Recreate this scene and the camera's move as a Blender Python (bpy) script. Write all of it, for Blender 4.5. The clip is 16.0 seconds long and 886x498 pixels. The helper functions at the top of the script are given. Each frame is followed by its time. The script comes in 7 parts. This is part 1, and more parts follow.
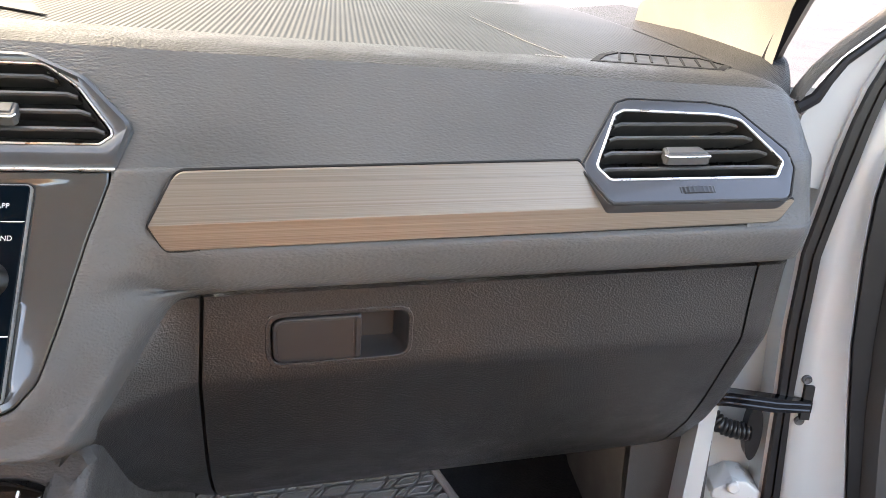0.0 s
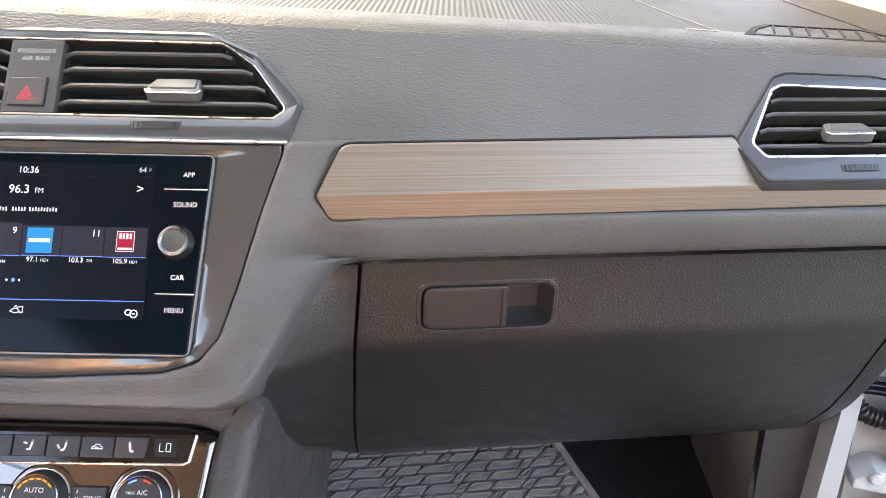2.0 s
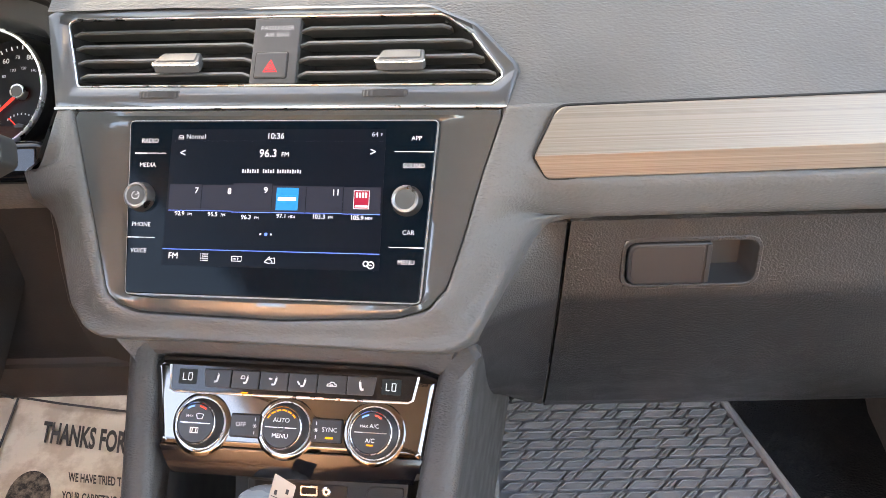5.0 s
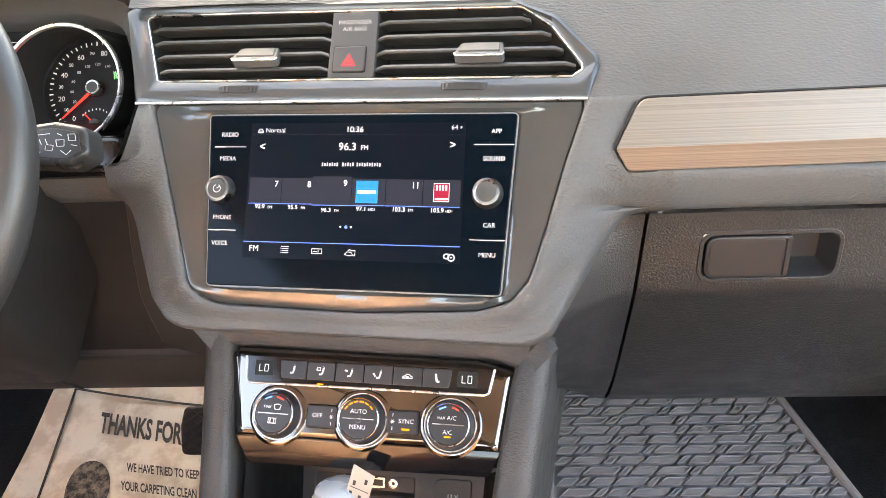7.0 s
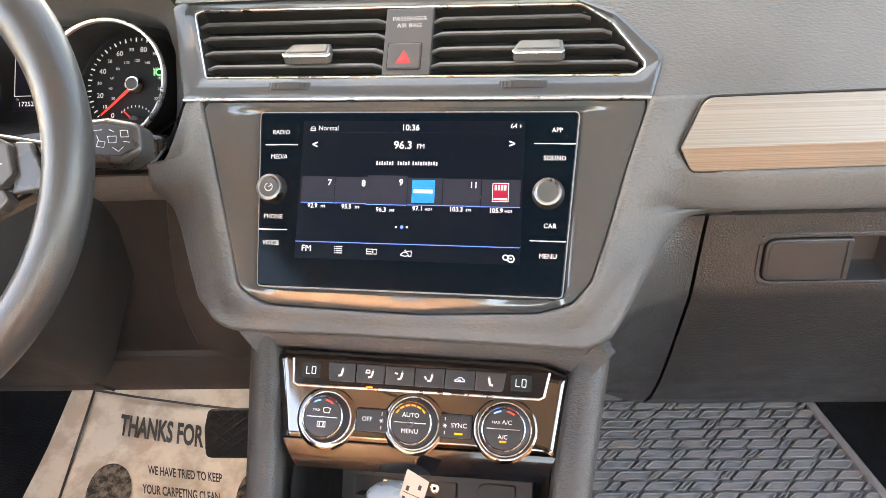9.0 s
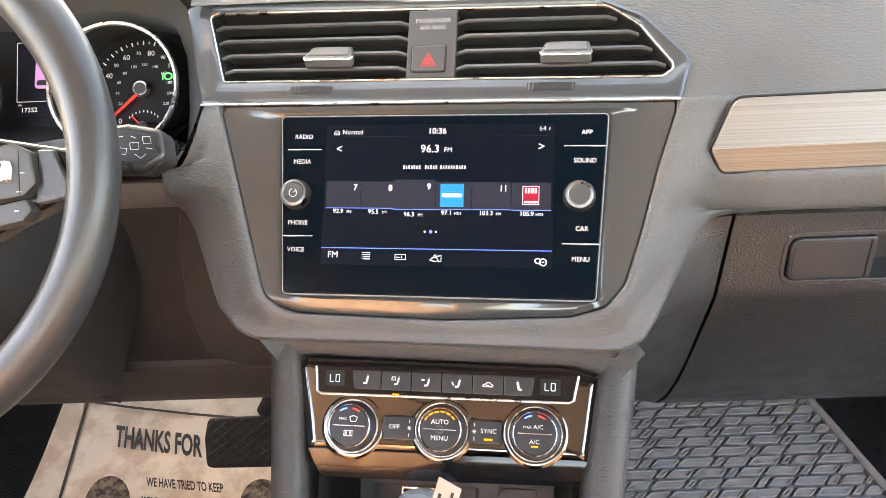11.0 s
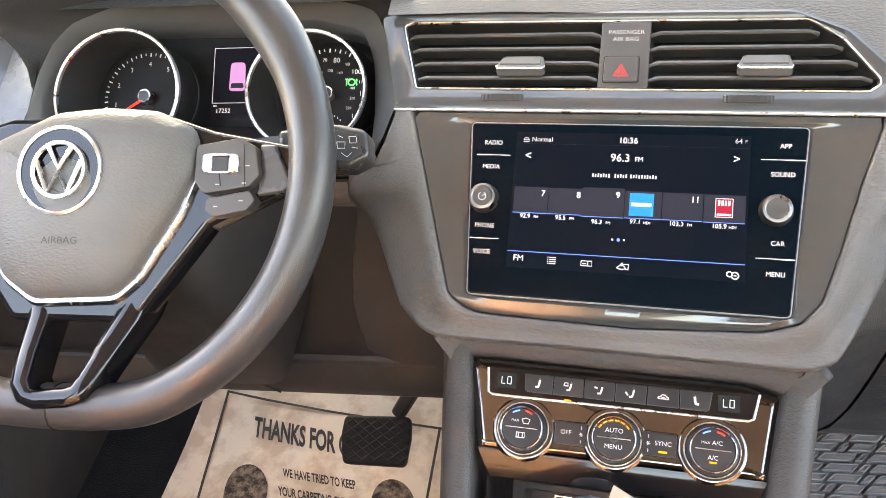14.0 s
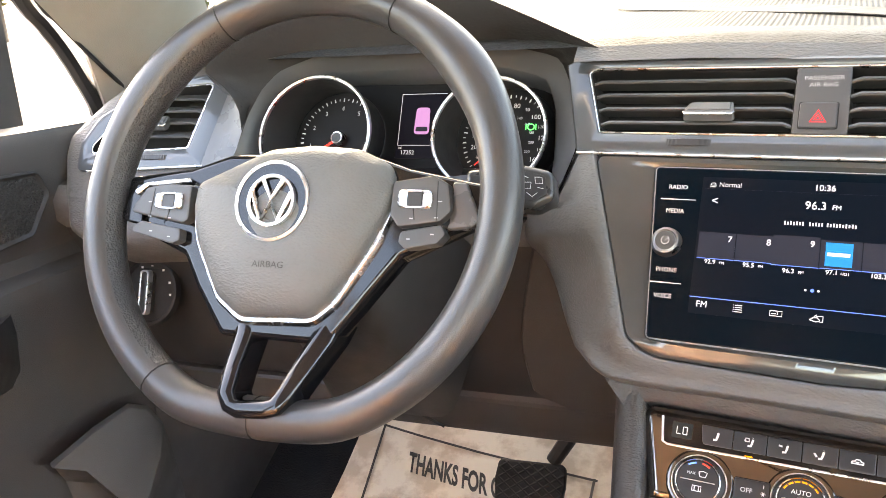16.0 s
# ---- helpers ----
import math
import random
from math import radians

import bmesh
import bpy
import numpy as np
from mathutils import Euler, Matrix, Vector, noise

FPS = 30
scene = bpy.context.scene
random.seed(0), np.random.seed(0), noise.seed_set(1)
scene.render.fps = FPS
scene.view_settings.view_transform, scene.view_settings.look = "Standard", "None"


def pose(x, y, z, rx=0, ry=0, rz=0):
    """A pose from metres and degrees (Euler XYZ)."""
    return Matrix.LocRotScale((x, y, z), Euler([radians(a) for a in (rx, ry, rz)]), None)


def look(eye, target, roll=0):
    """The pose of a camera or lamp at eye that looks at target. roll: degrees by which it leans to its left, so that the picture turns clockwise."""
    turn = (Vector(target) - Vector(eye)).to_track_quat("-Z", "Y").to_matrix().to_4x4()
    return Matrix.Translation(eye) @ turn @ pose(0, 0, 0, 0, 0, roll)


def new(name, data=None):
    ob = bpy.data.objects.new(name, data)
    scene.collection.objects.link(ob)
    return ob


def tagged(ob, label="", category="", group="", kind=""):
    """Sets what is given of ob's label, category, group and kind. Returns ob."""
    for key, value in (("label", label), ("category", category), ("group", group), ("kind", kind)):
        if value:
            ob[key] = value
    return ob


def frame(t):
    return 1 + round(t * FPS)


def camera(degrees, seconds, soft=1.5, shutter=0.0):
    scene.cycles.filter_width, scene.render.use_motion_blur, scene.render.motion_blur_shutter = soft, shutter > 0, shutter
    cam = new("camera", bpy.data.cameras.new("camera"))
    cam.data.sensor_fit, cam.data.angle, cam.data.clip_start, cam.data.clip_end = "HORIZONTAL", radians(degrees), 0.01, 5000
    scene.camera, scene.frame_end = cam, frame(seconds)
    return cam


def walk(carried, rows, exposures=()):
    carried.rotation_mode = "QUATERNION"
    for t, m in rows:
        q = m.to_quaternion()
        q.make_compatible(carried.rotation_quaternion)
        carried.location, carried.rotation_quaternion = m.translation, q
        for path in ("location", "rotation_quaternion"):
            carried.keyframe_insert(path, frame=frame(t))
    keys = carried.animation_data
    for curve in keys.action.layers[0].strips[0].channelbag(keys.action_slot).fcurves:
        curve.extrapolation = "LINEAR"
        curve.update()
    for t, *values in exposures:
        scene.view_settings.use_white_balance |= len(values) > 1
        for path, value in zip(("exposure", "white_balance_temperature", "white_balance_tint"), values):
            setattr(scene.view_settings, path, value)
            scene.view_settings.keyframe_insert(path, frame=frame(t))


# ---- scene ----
from mathutils.bvhtree import BVHTree

cam = camera(59.6, 16.0, 0.8)
METRES, EYE, TILT, LEAN, TURN = 0.35, 1.25, -17.0, -2.1, -7.4
ROWS = [
    (0.0, 0.0, 0.0, 0.0, -0.0, 0.0, 0.0),
    (0.5, -0.0212, -0.0064, -0.001, 2.03, -0.29, -0.58),
    (1.0, -0.0413, -0.0186, -0.0027, 4.04, -0.72, -0.99),
    (1.5, -0.0627, -0.0368, -0.0041, 6.0, -1.24, -1.23),
    (2.0, -0.0844, -0.0476, -0.0084, 7.96, -1.82, -1.25),
    (2.5, -0.101, -0.0618, -0.0126, 9.83, -2.42, -1.22),
    (3.0, -0.1109, -0.085, -0.0175, 11.67, -3.0, -1.18),
    (3.5, -0.14, -0.1133, -0.0222, 13.38, -3.49, -1.07),
    (4.0, -0.1689, -0.138, -0.0204, 14.93, -4.01, -1.04),
    (4.5, -0.2105, -0.1612, -0.02, 16.14, -4.38, -0.94),
    (7.0, -0.3553, -0.22, -0.0333, 18.94, -4.9, -0.74),
    (7.5, -0.3923, -0.2238, -0.0383, 19.14, -4.88, -0.84),
    (8.0, -0.429, -0.2288, -0.0408, 19.16, -4.86, -0.92),
    (8.5, -0.4553, -0.2327, -0.0436, 18.97, -4.79, -0.99),
    (9.0, -0.4909, -0.2325, -0.0414, 18.62, -4.72, -1.07),
    (11.5, -0.6466, -0.2556, -0.0365, 16.27, -4.61, -0.29),
    (12.0, -0.6824, -0.2677, -0.0403, 16.44, -4.52, -0.26),
    (12.5, -0.717, -0.291, -0.0471, 17.28, -4.31, -0.63),
    (13.0, -0.7456, -0.3173, -0.0541, 18.81, -4.03, -1.3),
    (13.5, -0.7719, -0.3352, -0.0612, 20.89, -3.79, -2.08),
    (14.0, -0.7928, -0.3514, -0.0685, 23.36, -3.52, -2.75),
    (14.5, -0.8082, -0.374, -0.0785, 26.09, -3.09, -3.33),
    (15.0, -0.8168, -0.3887, -0.0805, 28.86, -2.56, -3.81),
    (15.5, -0.8297, -0.4073, -0.0895, 31.78, -1.7, -4.4),
    (16.0, -0.8443, -0.422, -0.0976, 34.07, -0.58, -5.04),
]
walk(cam, [(t, pose(0.3156, 0, EYE, TILT, LEAN, TURN) @ pose(METRES * x, METRES * y, METRES * z, 90 + pitch, roll, yaw)) for t, x, y, z, yaw, pitch, roll in ROWS], exposures=[(0.0, 3.75, 8100, 16), (1.5, 3.9, 8100, 16), (3.0, 4.1, 8100, 16), (4.5, 4.25, 8200, 16), (8.0, 4.45, 8750, 15), (12.0, 4.45, 8800, 15), (14.5, 4.45, 8700, 15), (16.0, 4.4, 8700, 15)])
# ---------------------------------------------------------------- light
world = bpy.data.worlds.new("world")
scene.world = world
world.use_nodes = True
wn = world.node_tree
sky = wn.nodes.new("ShaderNodeTexSky")
sky.sky_type = "NISHITA"
sky.sun_disc = False
sky.sun_elevation, sky.sun_rotation = radians(36), radians(315)
sky.air_density, sky.dust_density, sky.ozone_density = 1.0, 3.0, 1.0
wn.links.new(sky.outputs[0], wn.nodes["Background"].inputs[0])
wn.nodes["Background"].inputs[1].default_value = 0.15
sun_data = bpy.data.lights.new("sun", "SUN")
sun_data.energy, sun_data.angle, sun_data.color = 0.7, radians(25.0), (1.0, 0.95, 0.89)
sun = new("sun", sun_data)
sun.matrix_world = look((-4.6, 4.6, 4.7), (0, 0, 0))

# ---------------------------------------------------------------- helpers for shapes
CAR = pose(0, 0, 0, 0, 0, 8.0)


def face_frame(o, tilt, turn=0.0):
    """Local u right, v up along the face, w out of the face into the cabin."""
    a = radians(tilt)
    r = Matrix(((1, 0, 0), (0, math.sin(a), -math.cos(a)), (0, math.cos(a), math.sin(a)))).to_4x4()
    return Matrix.Translation(o) @ pose(0, 0, 0, 0, 0, turn) @ r


MM = Matrix.Diagonal((0.001, 0.001, 0.001, 1))
SCREEN = face_frame((0, 0.442, 1.0164), 28.4) @ MM
VENT = face_frame((0, 0.5137, 1.145), 34) @ MM
CLIMATE = face_frame((0, 0.452, 0.906), 36) @ MM
WHEEL = face_frame((-0.372, 0.353, 1.128), 26, 8) @ MM
DIALS = face_frame((-0.385, 0.598, 1.142), 26, 8) @ MM
LEFTVENT = face_frame((-0.66, 0.505, 1.15), 30, 8) @ MM
SHEET = face_frame((-0.5, 0.8, 0.55), 67, 8) @ MM
RIGHTMAT = face_frame((0.35, 0.85, 0.575), 67, 8) @ MM


def empty(name, at, label, category, group="", kind=""):
    ob = new(name)
    ob.empty_display_size = 0.02
    ob.matrix_world = Matrix.Translation(at)
    return tagged(ob, label, category, group, kind)


def finish(bm, angle=32):
    bmesh.ops.recalc_face_normals(bm, faces=bm.faces)
    lim = radians(angle)
    for f in bm.faces:
        f.smooth = True
    for e in bm.edges:
        if len(e.link_faces) == 2 and e.calc_face_angle(0) > lim:
            e.smooth = False


def part(name, bm, material, parent=None, label="", angle=32):
    finish(bm, angle)
    me = bpy.data.meshes.new(name)
    bm.to_mesh(me)
    bm.free()
    me.materials.append(material)
    ob = new(name, me)
    if parent is not None:
        ob.parent = parent
        top = parent
        m = parent.matrix_basis
        while top.parent is not None:
            top = top.parent
            m = top.matrix_basis @ m
        ob.matrix_basis = m.inverted()
    if label:
        tagged(ob, label)
    return ob


def thing(name, bm, material, label, category, group="", kind="", angle=32):
    return tagged(part(name, bm, material, None, "", angle), label, category, group, kind)


def fillet(pts, r, n=4):
    """A closed outline with rounded corners; r is one radius or one for each corner."""
    out = []
    k = len(pts)
    for i, p in enumerate(pts):
        p = Vector(p)
        a, b = Vector(pts[i - 1]) - p, Vector(pts[(i + 1) % k]) - p
        la, lb = a.length, b.length
        a.normalize()
        b.normalize()
        rr = r[i] if isinstance(r, (list, tuple)) else r
        ang = a.angle(b, math.pi)
        if rr <= 0 or ang > math.pi - 0.02:
            out += [p.copy() for _ in range(n + 1)]
            continue
        d = min(rr / math.tan(ang / 2), 0.48 * la, 0.48 * lb)
        s, e = p + a * d, p + b * d
        for j in range(n + 1):
            t = j / n
            out.append((1 - t) ** 2 * s + 2 * t * (1 - t) * p + t * t * e)
    return out


def inset(pts, d):
    """The outline moved inwards by d (outwards: minus)."""
    k = len(pts)
    area = sum(pts[i - 1][0] * pts[i][1] - pts[i][0] * pts[i - 1][1] for i in range(k))
    sg = 1 if area > 0 else -1
    clean = []
    for i in range(k):
        p = Vector(pts[i])
        j = i - 1
        while (p - Vector(pts[j])).length < 1e-6 and j > i - k:
            j -= 1
        q = (i + 1) % k
        while (p - Vector(pts[q])).length < 1e-6 and q != i:
            q = (q + 1) % k
        a, b = (p - Vector(pts[j])).normalized(), (Vector(pts[q]) - p).normalized()
        na, nb = Vector((-a.y, a.x)) * sg, Vector((-b.y, b.x)) * sg
        m = na + nb
        if m.length < 1e-6:
            m = na
        m.normalize()
        clean.append(p + m * (d / max(0.4, m.dot(na))))
    return clean


def loops(bm, rows, m=Matrix(), cap0=False, cap1=False, closed=True):
    """Bridges rows of points with the same count."""
    made = [[bm.verts.new(m @ Vector(p)) for p in row] for row in rows]
    k = len(made[0])
    for a, b in zip(made, made[1:]):
        for i in range(k if closed else k - 1):
            j = (i + 1) % k
            try:
                bm.faces.new((a[i], a[j], b[j], b[i]))
            except ValueError:
                pass
    for flag, row in ((cap0, made[0]), (cap1, made[-1])):
        if flag:
            f = bm.faces.new(row)
            bmesh.ops.triangulate(bm, faces=[f])
    return made


def at_w(pts, w):
    return [(p[0], p[1], w) for p in pts]


def slab(bm, pts, m, w0, w1, bev=0.0, steps=2, cap0=True):
    """An outline raised from w0 to w1, its front edge rounded by bev."""
    rows = [at_w(pts, w0)]
    if bev:
        for s in range(steps + 1):
            a = s / steps * math.pi / 2
            rows.append(at_w(inset(pts, bev * (1 - math.cos(a))), w1 - bev * (1 - math.sin(a))))
        rows.append(at_w(inset(pts, bev * 1.12 + 0.05), w1))
    else:
        rows.append(at_w(pts, w1))
    loops(bm, rows, m, cap0, True)
    bmesh.ops.remove_doubles(bm, verts=bm.verts, dist=2e-6)


def rim_frame(bm, outer, inner, m, w0, w1, bev=0.0):
    """A frame between two outlines of the same count, open in the middle."""
    b = bev
    loops(bm, [at_w(outer, w0), at_w(outer, w1 - b), at_w(inset(outer, b), w1), at_w(inset(inner, -b), w1), at_w(inner, w1 - b), at_w(inner, w0)], m)
    bmesh.ops.remove_doubles(bm, verts=bm.verts, dist=2e-6)


def box_outline(x0, y0, x1, y1):
    return [(x0, y0), (x1, y0), (x1, y1), (x0, y1)]


def circle(cx, cy, r, n=40):
    return [Vector((cx + r * math.cos(2 * math.pi * i / n), cy + r * math.sin(2 * math.pi * i / n))) for i in range(n)]


def lathe(bm, cx, cy, prof, m, n=40, cap0=False, cap1=True):
    """prof: rows of radius, w."""
    loops(bm, [at_w(circle(cx, cy, r, n), w) for r, w in prof], m, cap0, cap1)


def tube(bm, path, r, n=8, closed=False, m=Matrix(), caps=True):
    """A round bar along a path; r one radius or one for each point."""
    path = [m @ Vector(p) for p in path]
    k = len(path)
    rows = []
    up = None
    for i, p in enumerate(path):
        a = path[i - 1] if (i or closed) else p
        b = path[(i + 1) % k] if (i < k - 1 or closed) else p
        t = (b - a).normalized()
        if up is None:
            up = Vector((0, 0, 1)) if abs(t.z) < 0.9 else Vector((1, 0, 0))
        s = t.cross(up).normalized()
        up = s.cross(t).normalized()
        rr = r[i] if isinstance(r, (list, tuple)) else r
        rows.append([p + (s * math.cos(2 * math.pi * j / n) + up * math.sin(2 * math.pi * j / n)) * rr for j in range(n)])
    if closed:
        rows.append(rows[0])
    loops(bm, rows, Matrix(), caps and not closed, caps and not closed)
    if closed:
        bmesh.ops.remove_doubles(bm, verts=bm.verts, dist=1e-6)


def brick(bm, m, x0, y0, z0, x1, y1, z1):
    loops(bm, [[(x0, y0, z0), (x1, y0, z0), (x1, y1, z0), (x0, y1, z0)], [(x0, y0, z1), (x1, y0, z1), (x1, y1, z1), (x0, y1, z1)]], m, True, True)


def sheet_grid(bm, rows, m=Matrix()):
    """An open surface through rows of points."""
    loops(bm, rows, m, closed=False)


def thicken(bm, d):
    """Gives an open surface a back, d metres behind it."""
    bmesh.ops.recalc_face_normals(bm, faces=bm.faces)
    bmesh.ops.solidify(bm, geom=bm.faces[:], thickness=d)


def writing(name, words, size, m, u, v, w, material, parent, align="CENTER", thick=0.0, stretch=1.0, turn=0.0, slant=0.0):
    cu = bpy.data.curves.new(name, "FONT")
    cu.body, cu.size, cu.align_x, cu.align_y = words, size, align, "CENTER"
    cu.offset = thick
    cu.resolution_u = 3
    tmp = bpy.data.objects.new(name, cu)
    scene.collection.objects.link(tmp)
    me = bpy.data.meshes.new_from_object(tmp.evaluated_get(bpy.context.evaluated_depsgraph_get()))
    bpy.data.objects.remove(tmp)
    bpy.data.curves.remove(cu)
    me.transform(m @ Matrix.Translation((u, v, w)) @ pose(0, 0, 0, 0, 0, turn) @ Matrix(((stretch, slant, 0, 0), (0, 1, 0, 0), (0, 0, 1, 0), (0, 0, 0, 1))))
    me.materials.clear()
    me.materials.append(material)
    me.name = name
    ob = new(name, me)
    if parent is not None:
        ob.parent = parent
        mm, top = parent.matrix_basis, parent
        while top.parent is not None:
            top = top.parent
            mm = top.matrix_basis @ mm
        ob.matrix_basis = mm.inverted()
    return ob


def bar(bm, m, u0, v0, u1, v1, w, t=0.15):
    """A thin raised mark."""
    loops(bm, [[(u0, v0, w), (u1, v0, w), (u1, v1, w), (u0, v1, w)], [(u0, v0, w + t), (u1, v0, w + t), (u1, v1, w + t), (u0, v1, w + t)]], m, False, True)


# ---------------------------------------------------------------- materials
def material(name, colour, rough=0.5, metal=0.0, spec=0.5):
    mt = bpy.data.materials.new(name)
    mt.use_nodes = True
    b = mt.node_tree.nodes["Principled BSDF"]
    b.inputs["Base Color"].default_value = (*colour, 1)
    b.inputs["Roughness"].default_value = rough
    b.inputs["Metallic"].default_value = metal
    b.inputs["Specular IOR Level"].default_value = spec
    return mt, mt.node_tree, b


def tex(nt, kind, scale, stretch=(1, 1, 1), **more):
    co = nt.nodes.new("ShaderNodeTexCoord")
    mp = nt.nodes.new("ShaderNodeMapping")
    mp.inputs["Scale"].default_value = stretch
    nt.links.new(co.outputs["Object"], mp.inputs[0])
    t = nt.nodes.new(kind)
    t.inputs["Scale"].default_value = scale
    for k, v in more.items():
        t.inputs[k].default_value = v
    nt.links.new(mp.outputs[0], t.inputs["Vector"])
    return t


def bump(nt, b, source, strength, distance, below=None):
    n = nt.nodes.new("ShaderNodeBump")
    n.inputs["Strength"].default_value, n.inputs["Distance"].default_value = strength, distance
    nt.links.new(source, n.inputs["Height"])
    if below is not None:
        nt.links.new(below.outputs[0], n.inputs["Normal"])
    nt.links.new(n.outputs[0], b.inputs["Normal"])
    return n


def vary(nt, b, socket, source, low, high, at=(0.35, 0.65)):
    """Drives a colour or a number of the surface by a texture."""
    r = nt.nodes.new("ShaderNodeMapRange")
    r.inputs[1].default_value, r.inputs[2].default_value = at
    nt.links.new(source, r.inputs[0])
    if isinstance(low, tuple):
        x = nt.nodes.new("ShaderNodeMix")
        x.data_type = "RGBA"
        x.inputs[6].default_value, x.inputs[7].default_value = (*low, 1), (*high, 1)
        nt.links.new(r.outputs[0], x.inputs[0])
        nt.links.new(x.outputs[2], b.inputs[socket])
    else:
        r.inputs[3].default_value, r.inputs[4].default_value = low, high
        nt.links.new(r.outputs[0], b.inputs[socket])


def grained(name, colour, rough=0.5, cell=620, depth=0.0003, spec=0.5, strength=0.5, wide=0.6):
    """Moulded plastic with a creased leather grain and faint dust."""
    mt, nt, b = material(name, colour, rough, 0, spec)
    v = tex(nt, "ShaderNodeTexVoronoi", cell, (wide, 1, 1))
    v.feature = "SMOOTH_F1"
    warp = tex(nt, "ShaderNodeTexNoise", cell * 1.1, (wide * 0.8, 1, 1.1), Detail=2.0)
    mix = nt.nodes.new("ShaderNodeMath")
    mix.operation = "MULTIPLY_ADD"
    nt.links.new(v.outputs["Distance"], mix.inputs[0])
    mix.inputs[1].default_value = 1.0
    nt.links.new(warp.outputs["Fac"], mix.inputs[2])
    bump(nt, b, mix.outputs[0], min(1.0, strength), depth)
    n = tex(nt, "ShaderNodeTexNoise", 7.0, Detail=5.0)
    vary(nt, b, "Base Color", n.outputs["Fac"], tuple(c * 0.9 for c in colour), tuple(c * 1.1 for c in colour))
    n2 = tex(nt, "ShaderNodeTexNoise", 35.0, Detail=4.0)
    vary(nt, b, "Roughness", n2.outputs["Fac"], rough - 0.05, rough + 0.06)
    return mt


def smooth_plastic(name, colour, rough=0.4, spec=0.5, wear=0.06):
    mt, nt, b = material(name, colour, rough, 0, spec)
    n = tex(nt, "ShaderNodeTexNoise", 60.0, Detail=5.0)
    vary(nt, b, "Roughness", n.outputs["Fac"], max(0.02, rough - wear), rough + wear)
    f = tex(nt, "ShaderNodeTexNoise", 1500.0, Detail=1.0)
    bump(nt, b, f.outputs["Fac"], 0.12, 0.0001)
    return mt


def glowing(name, colour, strength):
    mt, nt, b = material(name, colour, 0.3, 0.0, 0.1)
    b.inputs["Emission Color"].default_value = (*colour, 1)
    b.inputs["Emission Strength"].default_value = strength * 0.2
    return mt


pad_grain = grained("soft_pad", (0.099, 0.097, 0.095), 0.46, 640, 0.0005, 0.34, strength=0.8, wide=0.5)
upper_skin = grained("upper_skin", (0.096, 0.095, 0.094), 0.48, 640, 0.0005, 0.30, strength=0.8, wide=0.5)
hood_skin = grained("hood_skin", (0.024, 0.023, 0.023), 0.6, 420, 0.0005, 0.25, strength=0.6, wide=0.5)
# pad colour taken darker, to offset the strong sky light on the lip
top_pad = grained("top_pad", (0.038, 0.038, 0.037), 0.6, 520, 0.0007, 0.2, strength=0.9, wide=0.7)
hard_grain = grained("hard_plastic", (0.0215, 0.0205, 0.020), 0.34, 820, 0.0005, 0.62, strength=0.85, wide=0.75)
low_dark = grained("dark_plastic", (0.020, 0.019, 0.019), 0.5, 900, 0.0003)
low_plastic = grained("lower_plastic", (0.055, 0.052, 0.051), 0.48, 900, 0.0004)
matte_black = smooth_plastic("matte_black", (0.022, 0.022, 0.023), 0.45)
deep_black = smooth_plastic("deep_black", (0.006, 0.006, 0.006), 0.7)
slat_black = smooth_plastic("slat_black", (0.060, 0.060, 0.061), 0.40)
gloss_black = smooth_plastic("gloss_black", (0.006, 0.006, 0.007), 0.07, wear=0.03)
button_grey = smooth_plastic("button_grey", (0.05, 0.05, 0.05), 0.42)
tab_grey = smooth_plastic("tab_grey", (0.064, 0.065, 0.066), 0.42)
rubber = smooth_plastic("rubber", (0.008, 0.008, 0.009), 0.36)
key_black = smooth_plastic("key_black", (0.024, 0.024, 0.025), 0.36)
white_ink = smooth_plastic("white_ink", (0.75, 0.75, 0.75), 0.5)
dark_ink = smooth_plastic("dark_ink", (0.02, 0.02, 0.02), 0.6)
steel_paint = smooth_plastic("steel_paint", (0.062, 0.065, 0.069), 0.3)


def lacquer(name, colour, metal, coat, rough):
    """Grey lacquer with a thin clear coat, round the screen and vents."""
    mt, nt, b = material(name, colour, rough, metal, 0.35)
    b.inputs["Coat Weight"].default_value = coat
    n = tex(nt, "ShaderNodeTexNoise", 4000.0, Detail=1.0)
    vary(nt, b, "Base Color", n.outputs["Fac"], tuple(c * 0.9 for c in colour), tuple(c * 1.1 for c in colour))
    w = tex(nt, "ShaderNodeTexNoise", 45.0, Detail=4.0)
    vary(nt, b, "Coat Roughness", w.outputs["Fac"], 0.03, 0.07)
    return mt


def brushed():
    mt, nt, b = material("brushed_trim", (0.24, 0.21, 0.185), 0.40, 0.85)
    n = tex(nt, "ShaderNodeTexNoise", 1700.0, (0.0010, 0, 1), Detail=3.0)
    vary(nt, b, "Base Color", n.outputs["Fac"], (0.165, 0.138, 0.113), (0.275, 0.235, 0.198), (0.3, 0.7))
    vary(nt, b, "Roughness", n.outputs["Fac"], 0.44, 0.58)
    bump(nt, b, n.outputs["Fac"], 0.2, 0.0002)
    return mt


def chrome(name, rough=0.1, tint=(0.82, 0.82, 0.83)):
    mt, nt, b = material(name, tint, rough, 1.0)
    n = tex(nt, "ShaderNodeTexNoise", 90.0, Detail=4.0)
    vary(nt, b, "Roughness", n.outputs["Fac"], rough * 0.7, rough * 1.4)
    return mt


